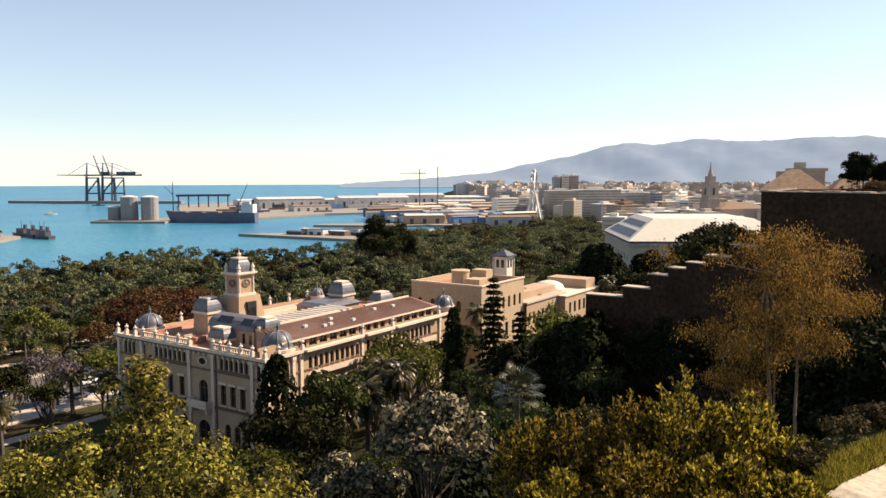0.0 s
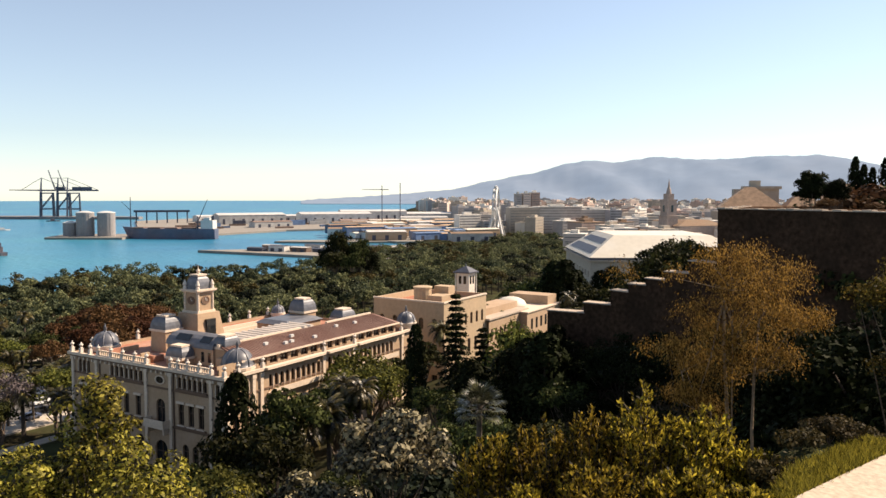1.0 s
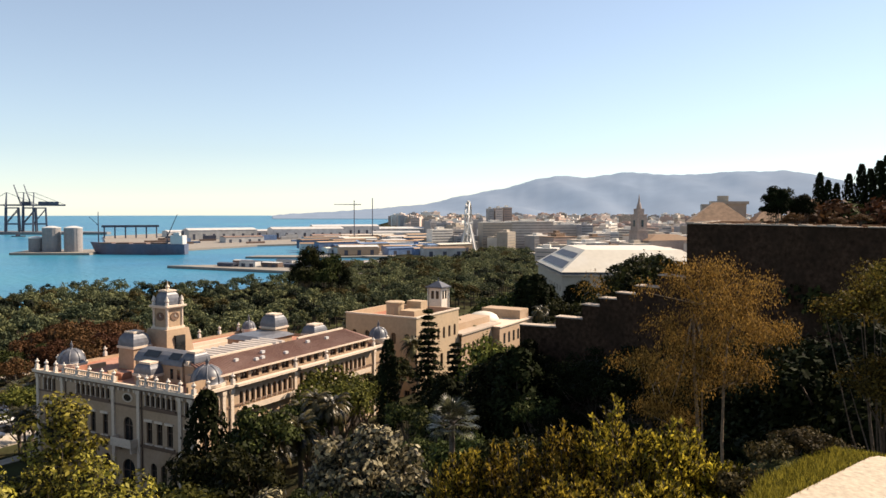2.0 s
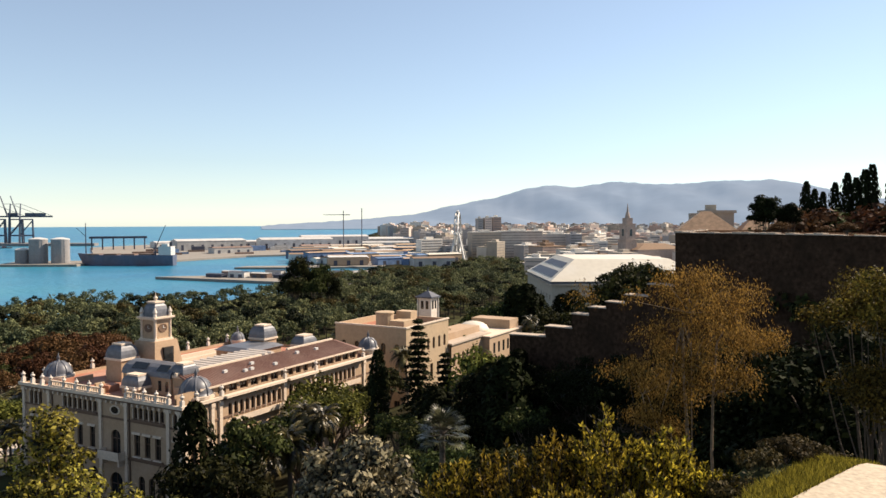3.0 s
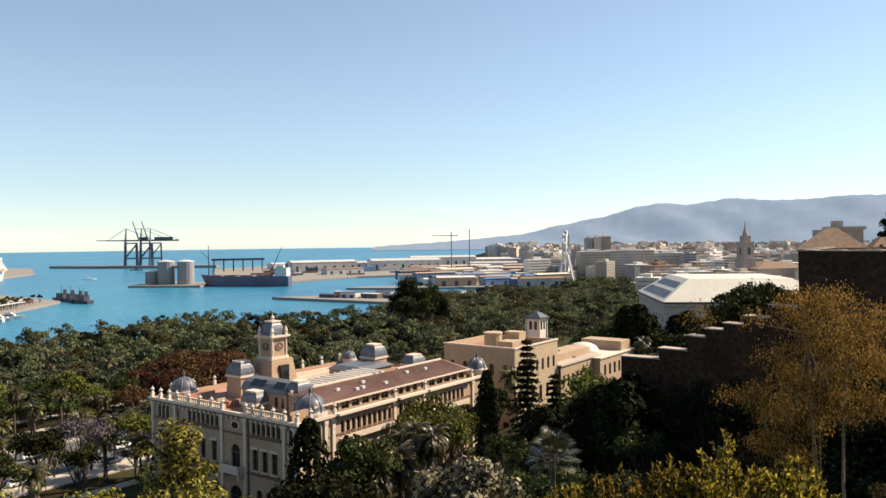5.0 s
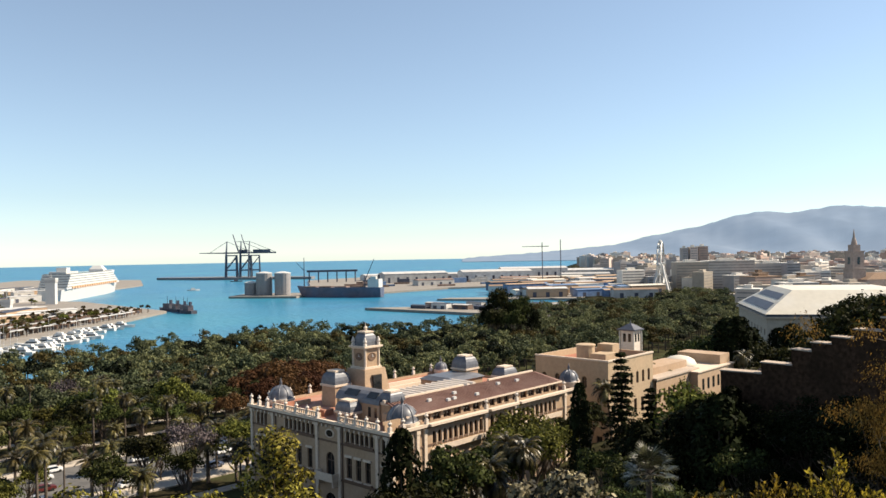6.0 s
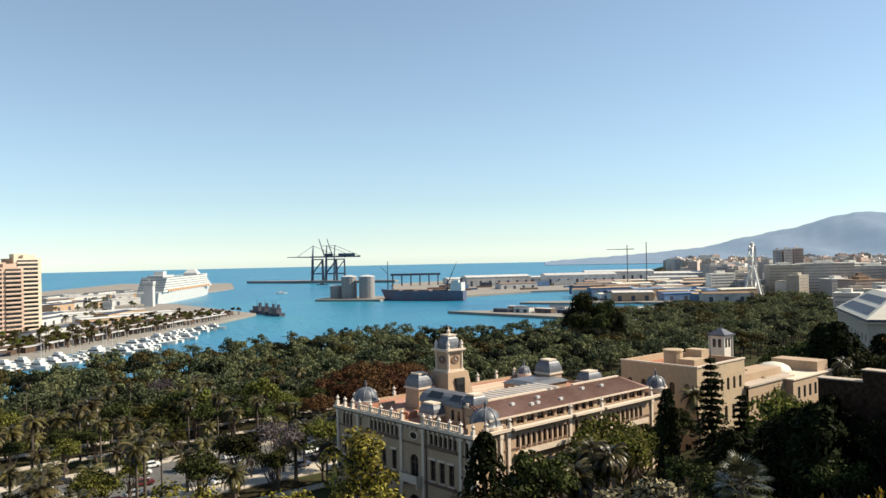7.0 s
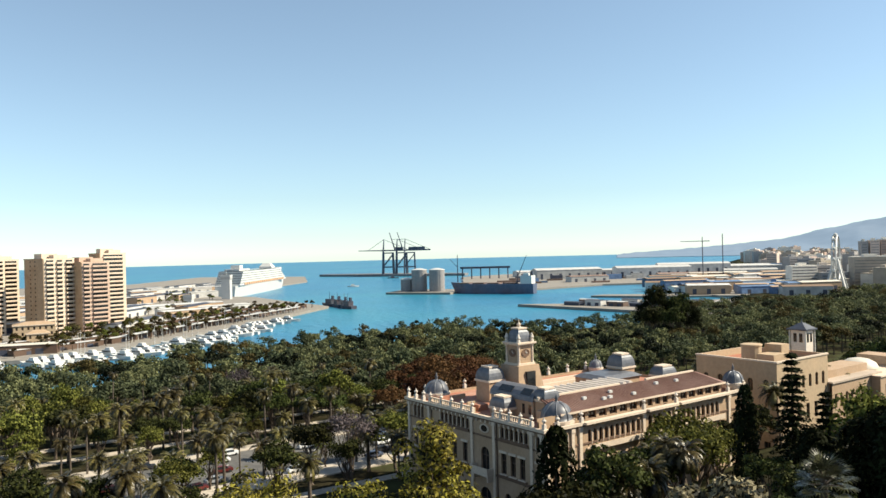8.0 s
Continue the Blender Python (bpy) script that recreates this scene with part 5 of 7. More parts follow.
# trees before the customs palace and behind the stepped wall
for az, d, el in ((10.8, 262, -5.0), (11.6, 258, -4.9), (12.4, 262, -5.6), (15.0, 262, -5.3), (14.2, 266, -5.6)):
    stand(cyps[1], az, d, el, 12, 1.2, az * 31)
for az, d, el in ((13.4, 250, -6.2), (16.2, 245, -5.6), (9.6, 262, -5.8), (8.6, 268, -5.9), (17.6, 118, -4.0), (18.8, 116, -2.8), (20.4, 114, -2.9), (19.6, 120, -3.4)):
    stand(broad[0], az, d, el, 12, 1.0, az * 41)
# trees and climbers against the castle walls, leaves coloured near black as in shade
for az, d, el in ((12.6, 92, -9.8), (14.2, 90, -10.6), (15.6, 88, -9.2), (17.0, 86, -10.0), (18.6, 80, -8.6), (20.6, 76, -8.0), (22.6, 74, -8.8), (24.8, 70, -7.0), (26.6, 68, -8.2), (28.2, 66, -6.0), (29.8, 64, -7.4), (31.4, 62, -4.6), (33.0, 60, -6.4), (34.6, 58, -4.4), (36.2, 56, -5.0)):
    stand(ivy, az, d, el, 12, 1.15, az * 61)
for az, d, el in ((7.6, 92, -11.4), (9.0, 90, -10.6), (10.2, 88, -10.2), (4.9, 96, -12.2)):
    stand(cyps[1], az, d, el, 12, 1.35, az * 33)
# scrub along the broken top of the bastion and on the hill behind it
for k in range(16):
    f = k / 15
    x, y = 39.5 + 14.5 * f + 0.8 * (k % 2), 77.0 - 26.0 * f + 1.1 * (k % 3)
    plant(broad[4], x, y, 0.13 + 0.05 * (k % 3), 40 * k, z=52.7, stretch=0.7)
for k in range(11):
    az = 29.4 + 0.85 * k
    stand(broad[4] if k % 2 else broad[0], az, 99 + k % 3, 0.35 + 0.12 * k + 0.3 * (k % 2), 12, 1.25, 50 * k)
# trees on the castle hill; those past 36 degrees are unseen, added for shade
for az, el in ((30.2, 2.3), (30.7, 1.8), (31.2, 1.6), (31.9, 2.2), (32.6, 2.8), (33.1, 2.5), (33.6, 3.0), (34.0, 3.3), (35.2, 3.1), (36.0, 3.4), (37.2, 3.8), (38.6, 4.0), (40.2, 4.4), (42.0, 4.6), (44.0, 5.0)):
    stand(cyps[0], az, 104, el, 14, 0.6, az * 9)
for az, d, el in ((19.4, 100, -2.8), (21.2, 99, -3.2), (33.5, 86, -0.3)):
    stand(broad[0], az, d, el, 12, 1.0, d * 11)
prom = [broad[3], palms[0]]
for e in (*broad[:3], *broad[4:], *palms[1:], fan, ivy, *cyps, *firs):
    away(e)
for e in carpat:
    away(e)
# ---- the near slope ----
GRASS = foliage("sunlit_grass_blades", (0.06, 0.055, 0.01), (0.33, 0.27, 0.04), 0.4, spread=0.1)


def shrub(name, label, x, y, top, radii, nclump, clump_r, nleaf, size, leaf, seed, bark=BARK, trunk=0.12, flat=0.9):
    z = land(x, y)
    h = top - z
    return make_tree(name, label, "shrub" if h < 4 else "tree", h * 0.55, trunk, (0, 0, h - radii[2] * 0.85), radii, nclump, clump_r, nleaf, size, leaf, bark, seed, pose(x, y, z), flat)


def shoot_bush(x, y, top, r, seed):
    """A bush of many upright leafy shoots over woody stems."""
    rng = np.random.default_rng(seed)
    z = land(x, y)
    h = top - z
    e = thing("hedge_shrub", pose(x, y, z), "bushy olive-green shrub with upright leafy shoots", "shrub", "hedge on the slope")
    b = bmesh.new()
    pos, ax, nr = [], [], []
    for k in range(64):
        a, q = rng.uniform(0, 2 * math.pi), math.sqrt(rng.random())
        crown = h * (1.0 - 0.42 * q * q) * rng.uniform(0.86, 1.0) + (0.22 if k % 7 == 0 else 0)
        tip = np.array((r * 1.15 * q * math.cos(a), r * 1.15 * q * math.sin(a), crown))
        L = min(1.5, h * 0.45) * rng.uniform(0.7, 1.1)
        d = np.array((0.42 * q * math.cos(a), 0.42 * q * math.sin(a), 1.0)) + rng.normal(0, 0.1, 3)
        d /= np.linalg.norm(d)
        root = tip - d * L
        if k % 3 == 0:
            tube(b, (0, 0, -0.3), tuple(root), 0.05, 0.025, 4)
        tube(b, tuple(root), tuple(tip), 0.018, 0.006, 3)
        m = 60
        f = rng.uniform(0.0, 1.0, m) ** 0.8
        ang = rng.uniform(0, 2 * math.pi, m)
        out = np.stack([np.cos(ang), np.sin(ang), np.zeros(m)], 1)
        pos.append(root + d * (f * L)[:, None] + out * (0.16 * (1.1 - 0.7 * f))[:, None])
        ax.append(d * 0.9 + out * 0.55)
        nr.append(out - d * 0.4)
    part("stem", b, BARK, e)
    o = new("crown", leaf_mesh("crown", np.concatenate(pos), np.concatenate(nr), 0.085, rng, LEAF_SHRUB, 0.4, along=np.concatenate(ax)))
    o.parent = e


shrub("young_ash_tree", "leafy tree with sunlit yellow-green leaves below the lookout", -11.8, 27.0, 47.2, (5.4, 4.4, 4.2), 90, 0.8, 21000, 0.09, LEAF_YELLOW, 201, trunk=0.2)
shrub("young_ash_tree", "upright yellow-green sapling rising over the hedge", -11.0, 28.5, 49.3, (1.3, 1.3, 3.4), 30, 0.5, 3600, 0.095, LEAF_YELLOW, 202, trunk=0.12)
shrub("young_ash_tree", "leafy tree with sunlit yellow-green leaves below the lookout", -17.5, 26.0, 46.6, (3.6, 3.6, 3.0), 46, 0.72, 9500, 0.09, LEAF_YELLOW, 203, trunk=0.18)
shrub("young_ash_tree", "leafy tree with sunlit yellow-green leaves below the lookout", -6.6, 24.5, 45.9, (3.2, 2.6, 2.8), 34, 0.68, 7600, 0.09, LEAF_YELLOW, 204, trunk=0.15)
shrub("olive_bush", "rounded grey-green bush with pale glossy leaves", -0.6, 29.0, 47.2, (2.6, 2.4, 2.4), 44, 0.6, 6000, 0.12, LEAF_OLIVE, 205)
shrub("olive_bush", "rounded grey-green bush with pale glossy leaves", -3.4, 30.0, 44.2, (2.2, 2.2, 1.8), 30, 0.55, 3500, 0.12, LEAF_OLIVE, 206)
for k, (x, y, top, r) in enumerate(((2.6, 24.0, 47.6, 1.5), (4.2, 23.6, 48.4, 1.6), (5.6, 23.4, 48.7, 1.6), (7.1, 22.9, 49.1, 1.7), (8.7, 22.4, 49.1, 1.6), (9.8, 21.6, 47.9, 1.2), (5.0, 20.0, 47.9, 1.5), (7.2, 19.5, 48.3, 1.5), (3.0, 20.5, 47.3, 1.4), (8.0, 17.6, 48.0, 1.0),
                                       (6.2, 16.6, 48.3, 1.2), (4.2, 17.0, 47.8, 1.2), (10.6, 26.5, 47.0, 1.6), (8.0, 27.5, 47.4, 1.8), (12.0, 30.0, 44.6, 1.8))):
    shoot_bush(x, y, top + (0.25 if k % 3 == 0 else -0.2 if k % 3 == 1 else 0), r * 0.78, 220 + k)
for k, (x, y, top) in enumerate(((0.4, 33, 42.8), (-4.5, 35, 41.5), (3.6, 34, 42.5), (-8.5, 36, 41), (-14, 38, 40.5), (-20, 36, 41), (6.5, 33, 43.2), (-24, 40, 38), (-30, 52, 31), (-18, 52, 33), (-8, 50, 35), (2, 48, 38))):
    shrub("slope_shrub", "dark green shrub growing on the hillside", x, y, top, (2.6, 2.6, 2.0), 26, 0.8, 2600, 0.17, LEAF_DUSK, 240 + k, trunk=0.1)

# the tall thin tree with ochre leaves in front of the castle wall
az, d = 23.9, 50
tx, ty = d * math.sin(radians(az)), d * math.cos(radians(az))
tz = land(tx, ty)
ptree = thing("eucalyptus_tree", pose(tx, ty, tz), "slender two-stemmed tree with thin ochre-brown foliage", "tree")
rng = np.random.default_rng(301)
# limbs end in loose lobes: across, up, half-width, half-height, clumps (metres above the foot)
cs, heads = [], []
foot = EYE + d * math.tan(radians(-17.6)) - tz
for u, w, ru, rw, n in ((-1.0, 10.9, 3.3, 1.9, 24), (2.0, 10.2, 1.7, 1.4, 12), (-0.8, 7.9, 2.6, 1.8, 18), (-4.3, 6.3, 1.2, 1.7, 13), (-3.2, 3.9, 1.3, 0.9, 9), (-0.6, 5.6, 1.9, 1.1, 12), (3.4, 7.9, 2.2, 0.7, 13), (2.4, 5.9, 0.7, 0.7, 5)):
    heads.append((u, 0.3 * u, foot + w))
    for k in range(n):
        g = rng.normal(0, 0.55, 3)
        cs.append((u + ru * g[0], 0.3 * u + 1.8 * g[1], foot + w + rw * g[2]))
cs = np.array(cs)
b = bmesh.new()
limbs(b, (0, 0, -0.5), (-1.4, 0, foot + 9.6), 0.17, heads[0:1] + heads[2:6], rng)
limbs(b, (0.35, 0.2, -0.5), (0.9, 0.3, foot + 8.2), 0.14, heads[1:2] + heads[6:], rng)
for c in cs[::3]:
    q = min(heads, key=lambda v_: (Vector(v_) - Vector(c)).length)
    tube(b, (q[0], q[1], q[2] - 0.8), tuple(c), 0.03, 0.012, 4)
part("trunk", b, PALEBARK, ptree)
pos, dd = fill(rng, cs, 0.95, 30000, 0.9)
pos = pos + rng.normal(0, 0.22, pos.shape)
droop = np.tile(np.array((0.0, 0.0, -1.0)), (len(pos), 1)) + 0.5 * dd
o = new("crown", leaf_mesh("crown", pos, dd, 0.085, rng, LEAF_GOLD, 0.3, along=droop))
o.parent = ptree

# the low fan palm below the lookout
LEAF_FAN = foliage("glossy_fan_leaves", (0.006, 0.007, 0.003), (0.085, 0.08, 0.04), 0.08, rough=0.35, gloss=0.35)
az, d = 5.45, 62
fx, fy = d * math.sin(radians(az)), d * math.cos(radians(az))
fz = land(fx, fy)
fan_palm = thing("fan_palm", pose(fx, fy, fz), "stout fan palm with stiff glossy leaves among dark shrubs", "palm")
rng = np.random.default_rng(310)
hub = EYE + d * math.tan(radians(-15.6)) - fz
b = bmesh.new()
tube(b, (0, 0, -0.5), (0, 0, hub), 0.3, 0.22, 8)
part("trunk", b, PALMBARK, fan_palm)
vs, fs = [], []
b = bmesh.new()
for k in range(34):
    a, up = 2.4 * k, 1.35 - 1.7 * k / 34
    dr = Vector((math.cos(a) * math.cos(up), math.sin(a) * math.cos(up), math.sin(up)))
    c = Vector((0, 0, hub)) + dr * rng.uniform(1.1, 1.6)
    tube(b, (0, 0, hub), tuple(c), 0.03, 0.02, 4)
    sd = Vector((-math.sin(a), math.cos(a), 0))
    nn = dr.cross(sd)
    for i in range(15):
        g = -1.9 + 3.8 * i / 14
        e_ = dr * math.cos(g) + sd * math.sin(g)
        w = nn.cross(e_) * 0.055
        q = len(vs)
        mid = c + e_ * 0.55 + nn * 0.05
        vs.extend([c, mid + w, c + e_ * 1.05 - nn * 0.16, mid - w])
        fs.append((q, q + 1, q + 2, q + 3))
part("petiole", b, PALMBARK, fan_palm)
me = bpy.data.meshes.new("crown")
me.from_pydata([tuple(v_) for v_ in vs], [], fs)
me.materials.append(LEAF_FAN)
o = new("crown", me)
o.parent = fan_palm
# white globe lamps among the trees
for az, el in ((5.61, -13.33), (6.82, -13.12), (9.05, -11.97), (9.68, -12.56)):
    d = min(range(40, 120), key=lambda q: abs(EYE + q * math.tan(radians(el)) - 4.2 - land(q * math.sin(radians(az)), q * math.cos(radians(az)))))
    x, y = d * math.sin(radians(az)), d * math.cos(radians(az))
    z, zt = land(x, y), EYE + d * math.tan(radians(el))
    e = thing("garden_lamp", pose(x, y, z), "garden lamp post with a white globe among the trees", "lamp", "garden lamps")
    b = bmesh.new()
    lathe(b, [(0.12, -0.2), (0.07, 0.4), (0.05, zt - z - 0.25), (0.1, zt - z - 0.2)], 8)
    part("post", b, FRAME, e)
    b = bmesh.new()
    lathe(b, [(0.1, -0.22), (0.2, -0.14), (0.24, 0.0), (0.2, 0.14), (0.1, 0.22)], 12, (0, 0, zt - z))
    part("globe", b, WHITE, e, "white globe", smooth=True)

# grass and the pale path
bm = bmesh.new()
for i in range(24):
    s0, s1 = i / 24, (i + 1) / 24
    ps = []
    for s_ in (s0, s1):
        cx, cy = 8.45 + 12.0 * s_, 17.3 + 8.6 * s_
        for o_ in (0.0, 5.5):
            x, y = cx + o_ * 0.586, cy - o_ * 0.81
            ps.append((x, y, land(x, y) + 0.1))
    quad(bm, ps[0], ps[2], ps[3], ps[1])
bmesh.ops.remove_doubles(bm, verts=bm.verts, dist=0.001)
bmesh.ops.recalc_face_normals(bm, faces=bm.faces)
tagged(part("path", bm, PATHMAT), "pale dusty footpath beside the grass", "path", kind="structure")
rng = np.random.default_rng(330)
n = 16000
s_ = rng.uniform(0.0, 1.1, n)
w_ = rng.uniform(-1.15, 0.0, n)
gx, gy = 8.45 + 12.0 * s_ + w_ * 0.586, 17.3 + 8.6 * s_ - w_ * 0.81
gz = np.array([land(a, c) for a, c in zip(gx, gy)])
hh = rng.uniform(0.06, 0.26, n)
ang = rng.uniform(0, 6.283, n)
base = np.stack([gx, gy, gz], 1)
sd = np.stack([np.cos(ang), np.sin(ang), np.zeros(n)], 1) * 0.02
tip = base + np.stack([rng.normal(0, 0.08, n), rng.normal(0, 0.08, n), hh], 1)
v = np.stack([base - sd, base + sd, tip], 1).reshape(-1, 3)
me = bpy.data.meshes.new("grass")
me.from_pydata([tuple(p) for p in v.tolist()], [], [(3 * i, 3 * i + 1, 3 * i + 2) for i in range(n)])
me.materials.append(GRASS)
tagged(new("grass", me), "sunlit yellow-green grass beside the path", "grass", kind="stuff")

for k, (az, d, el, r) in enumerate(((34.2, 46, -3.2, 3.4), (36.5, 44, -2.0, 3.6), (35.0, 44, -8.0, 3.0))):
    shrub("hillside_tree", "yellow-green leafy tree against the castle wall", d * math.sin(radians(az)), d * math.cos(radians(az)), EYE + d * math.tan(radians(el)), (r, r, 3.2), 46, 0.85, 9000, 0.09, LEAF_DIM, 400 + k, trunk=0.16)
for k in range(10):
    f = 0.12 + 0.1 * k
    x, y = 8.2 + 12.0 * f - 0.586 * 1.55, 17.5 + 8.4 * f + 0.81 * 1.55
    shrub("bank_shrub", "low brownish shrub on the bank beyond the grass", x, y, land(x, y) + 0.45 + 0.05 * k, (0.75, 0.75, 0.4), 14, 0.3, 1300, 0.06, LEAF_BRONZE, 480 + k, trunk=0.03)
for k, (az, d, el, r, rz) in enumerate(((27.5, 90, 1.65, 1.25, 2.7), (28.1, 90, 1.6, 1.2, 2.7), (29.2, 90, 0.95, 1.0, 1.9))):
    shrub("holm_oak", "round dense dark evergreen tree above the castle wall", d * math.sin(radians(az)), d * math.cos(radians(az)), EYE + d * math.tan(radians(el)), (r, r, rz), 60, 0.5, 8000, 0.1, LEAF_CYPRESS, 460 + k, trunk=0.15)
# ---- harbour ----
STEEL = surface("dark_painted_steel", (0.06, 0.065, 0.09), 0.6, 0.2, vary=0.2, grain=0.3)
HULLDARK = surface("dark_hull_paint", (0.05, 0.06, 0.08), 0.5, vary=0.2, grain=0.2, stain=(0.16, 0.07, 0.05))
SILO = surface("grey_silo_concrete", (0.24, 0.23, 0.23), 0.85, vary=0.1, grain=0.4, stain=(0.3, 0.28, 0.26))
SHEDROOF = surface("pale_shed_roof", (0.496, 0.48, 0.456), 0.6, vary=0.15, grain=0.2, per_object=0.2)
RUST = surface("brown_cargo", (0.176, 0.12, 0.096), 0.9, vary=0.3, grain=0.3, per_object=0.4)
BLUECARGO = surface("blue_cargo", (0.1, 0.16, 0.27), 0.7, vary=0.3, grain=0.3, per_object=0.4)
BRICK = surface("ochre_brick", (0.46, 0.32, 0.2), 0.9, vary=0.15, grain=1.0, stain=(0.3, 0.17, 0.09))


CRANEBLUE = surface("blue_grey_crane_paint", (0.08, 0.095, 0.13), 0.6, 0.1, vary=0.2, grain=0.3)


def crane(x, y, turn, up):
    """A quay crane: four legs, braces, a long girder, a gabled mast, stays and a boom."""
    e = thing("container_crane", pose(x, y, 4.9, 0, 0, turn), "dark steel quay crane with " + ("a lowered boom" if not up else "its boom raised"), "crane", "quay cranes")
    for sx in (-9, 9):
        for sy in (-12, 12):
            b = bmesh.new()
            tube(b, (sx, sy, 0), (sx * 0.8, sy * 0.9, 47), 1.9, 1.6, 4)
            part("leg", b, CRANEBLUE, e)
        b = bmesh.new()
        tube(b, (sx * 0.9, -11, 16), (sx * 0.85, 11, 44), 0.8, 0.8, 4)
        part("brace", b, CRANEBLUE, e)
    for z in (15, 46):
        b = bmesh.new()
        for p, q in (((-9, -12), (9, -12)), ((9, -12), (9, 12)), ((9, 12), (-9, 12)), ((-9, 12), (-9, -12))):
            tube(b, (p[0] * .9, p[1] * .9, z), (q[0] * .9, q[1] * .9, z), 1.2, 1.2, 4)
        part("portal_beam", b, CRANEBLUE, e)
    b = bmesh.new()
    box(b, -2.6, 2.6, -16, 46, 50, 53)
    part("girder", b, CRANEBLUE, e)
    b = bmesh.new()
    box(b, -4.5, 4.5, 16, 34, 53, 58.5)
    part("machinery_house", b, CRANEBLUE, e)
    b = bmesh.new()
    tube(b, (-6, -11, 46), (-1, -9, 76), 1.4, 1.0, 4)
    tube(b, (6, -11, 46), (1, -9, 76), 1.4, 1.0, 4)
    part("mast", b, CRANEBLUE, e)
    tip = (0, -66, 52) if not up else (0, -26, 91)
    b = bmesh.new()
    for sx in (-2, 2):
        tube(b, (sx, -14, 51.5), (sx * 0.6, tip[1], tip[2]), 1.3, 0.8, 4)
    for k in range(8):
        f = (k + 0.5) / 8
        c = Vector((0, -14, 51.5)).lerp(Vector(tip), f)
        tube(b, (c.x - 2 + 0.8 * f, c.y, c.z), (c.x + 2 - 0.8 * f, c.y, c.z), 0.4, 0.4, 4)
    part("boom", b, CRANEBLUE, e)
    for end in ((0, 44, 53), (0, -14 + 0.6 * (tip[1] + 14), 51.5 + 0.6 * (tip[2] - 51.5))):
        b = bmesh.new()
        tube(b, (0, -9, 76), end, 0.45, 0.45, 4)
        part("stay", b, CRANEBLUE, e)
    return e


crane(-706, 1588, -75, False)
crane(-674, 1588, -75, True)
crane(-655, 1588, -70, True)
# low gantry behind the silos
gan = thing("cargo_gantry", pose(-405, 1330, 2.35, 0, 0, 18), "long low dark steel gantry on the cargo quay", "gantry")
for k in range(6):
    b = bmesh.new()
    tube(b, (-40 + 16 * k, 0, 0), (-40 + 16 * k, 0, 18), 1.1, 1.1, 4)
    part("leg", b, STEEL, gan)
b = bmesh.new()
box(b, -44, 44, -2, 2, 18, 21.5)
part("beam", b, STEEL, gan)
silos = []
for k, (x, y, r) in enumerate(((-394, 945, 8.5), (-375, 940, 10.0), (-345, 932, 5), (-350, 938, 10.0))):
    if r == 5:
        continue
    e = thing("grain_silo", pose(x, y, 2.45), "tall round pale grey concrete grain silo", "silo", "grain silos")
    h = 15 if k == 0 else 27
    b = bmesh.new()
    lathe(b, [(r, 0), (r, h), (r * 0.96, h + 0.3)], 28)
    part("drum", b, SILO, e, smooth=False)
    b = bmesh.new()
    lathe(b, [(r * 1.02, h), (r * 1.02, h + 0.8), (r * 0.3, h + 2.5)], 28)
    part("roof", b, SHEDROOF, e)
    for i in range(3):
        b = bmesh.new()
        a = -2.2 + 0.7 * i
        box(b, r * math.cos(a) - 0.25, r * math.cos(a) + 0.25, r * math.sin(a) - 0.25, r * math.sin(a) + 0.25, 0, h)
        part("pipe", b, SILO, e)
mast = thing("loading_mast", pose(-326, 950, 2.45), "slender steel loading mast beside the silos", "mast")
b = bmesh.new()
tube(b, (0, 0, 0), (0, 0, 46), 0.9, 0.4, 5)
part("pole", b, STEEL, mast)
b = bmesh.new()
tube(b, (0, 0, 30), (-14, 10, 40), 0.5, 0.3, 4)
part("arm", b, STEEL, mast)


def ship(name, m, label, length, beam, h, hull, deckhouse=None):
    """A hull with a raked bow and a flat stern, along the local x axis."""
    e = thing(name, m, label, "ship")
    b = bmesh.new()
    secs = []
    for i in range(15):
        u = i / 14
        w = beam / 2 * (min(1, (1 - u) * 3.2) ** 0.6 if u > 0.6 else min(1, 0.8 + u))
        sheer = h * (1 + 0.18 * max(0, (u - 0.7) / 0.3) ** 2)
        x = -length / 2 + length * u
        rake = 0.07 * length * max(0, u - 0.9) / 0.1
        secs.append([(x, -w * 0.85, -1.0), (x + rake, -w, sheer), (x + rake, w, sheer), (x, w * 0.85, -1.0)])
    vs = [[b.verts.new(p) for p in s] for s in secs]
    for p, q in zip(vs, vs[1:]):
        for i in range(4):
            j = (i + 1) % 4
            b.faces.new((p[i], q[i], q[j], p[j]))
    b.faces.new(vs[0])
    b.faces.new(list(reversed(vs[-1])))
    bmesh.ops.recalc_face_normals(b, faces=b.faces)
    part("hull", b, hull, e)
    return e


HULLBLUE = surface("blue_grey_hull_paint", (0.085, 0.1, 0.15), 0.5, vary=0.2, grain=0.2, stain=(0.15, 0.08, 0.07), stain_scale=0.05)
cargo = ship("cargo_ship", pose(-270, 925, 0, 0, 0, 174), "long dark cargo ship moored beside the silos", 104, 18, 12, HULLBLUE)
b = bmesh.new()
box(b, -50, -36, -7, 7, 12, 22)
box(b, -47, -40, -8.5, 8.5, 22, 25)
part("bridge", b, WHITE, cargo)
b = bmesh.new()
box(b, -50, -47, -2, 2, 22, 27)
part("funnel", b, HULLDARK, cargo)
for x in (-28, -8, 12, 32):
    b = bmesh.new()
    box(b, x, x + 15, -6, 6, 12, 13.4)
    part("hatch_cover", b, RUST, cargo)
b = bmesh.new()
tube(b, (-30, 0, 12), (-30, 0, 26), 0.8, 0.5, 5)
tube(b, (-30, 0, 20), (-42, 0, 46), 0.6, 0.3, 4)
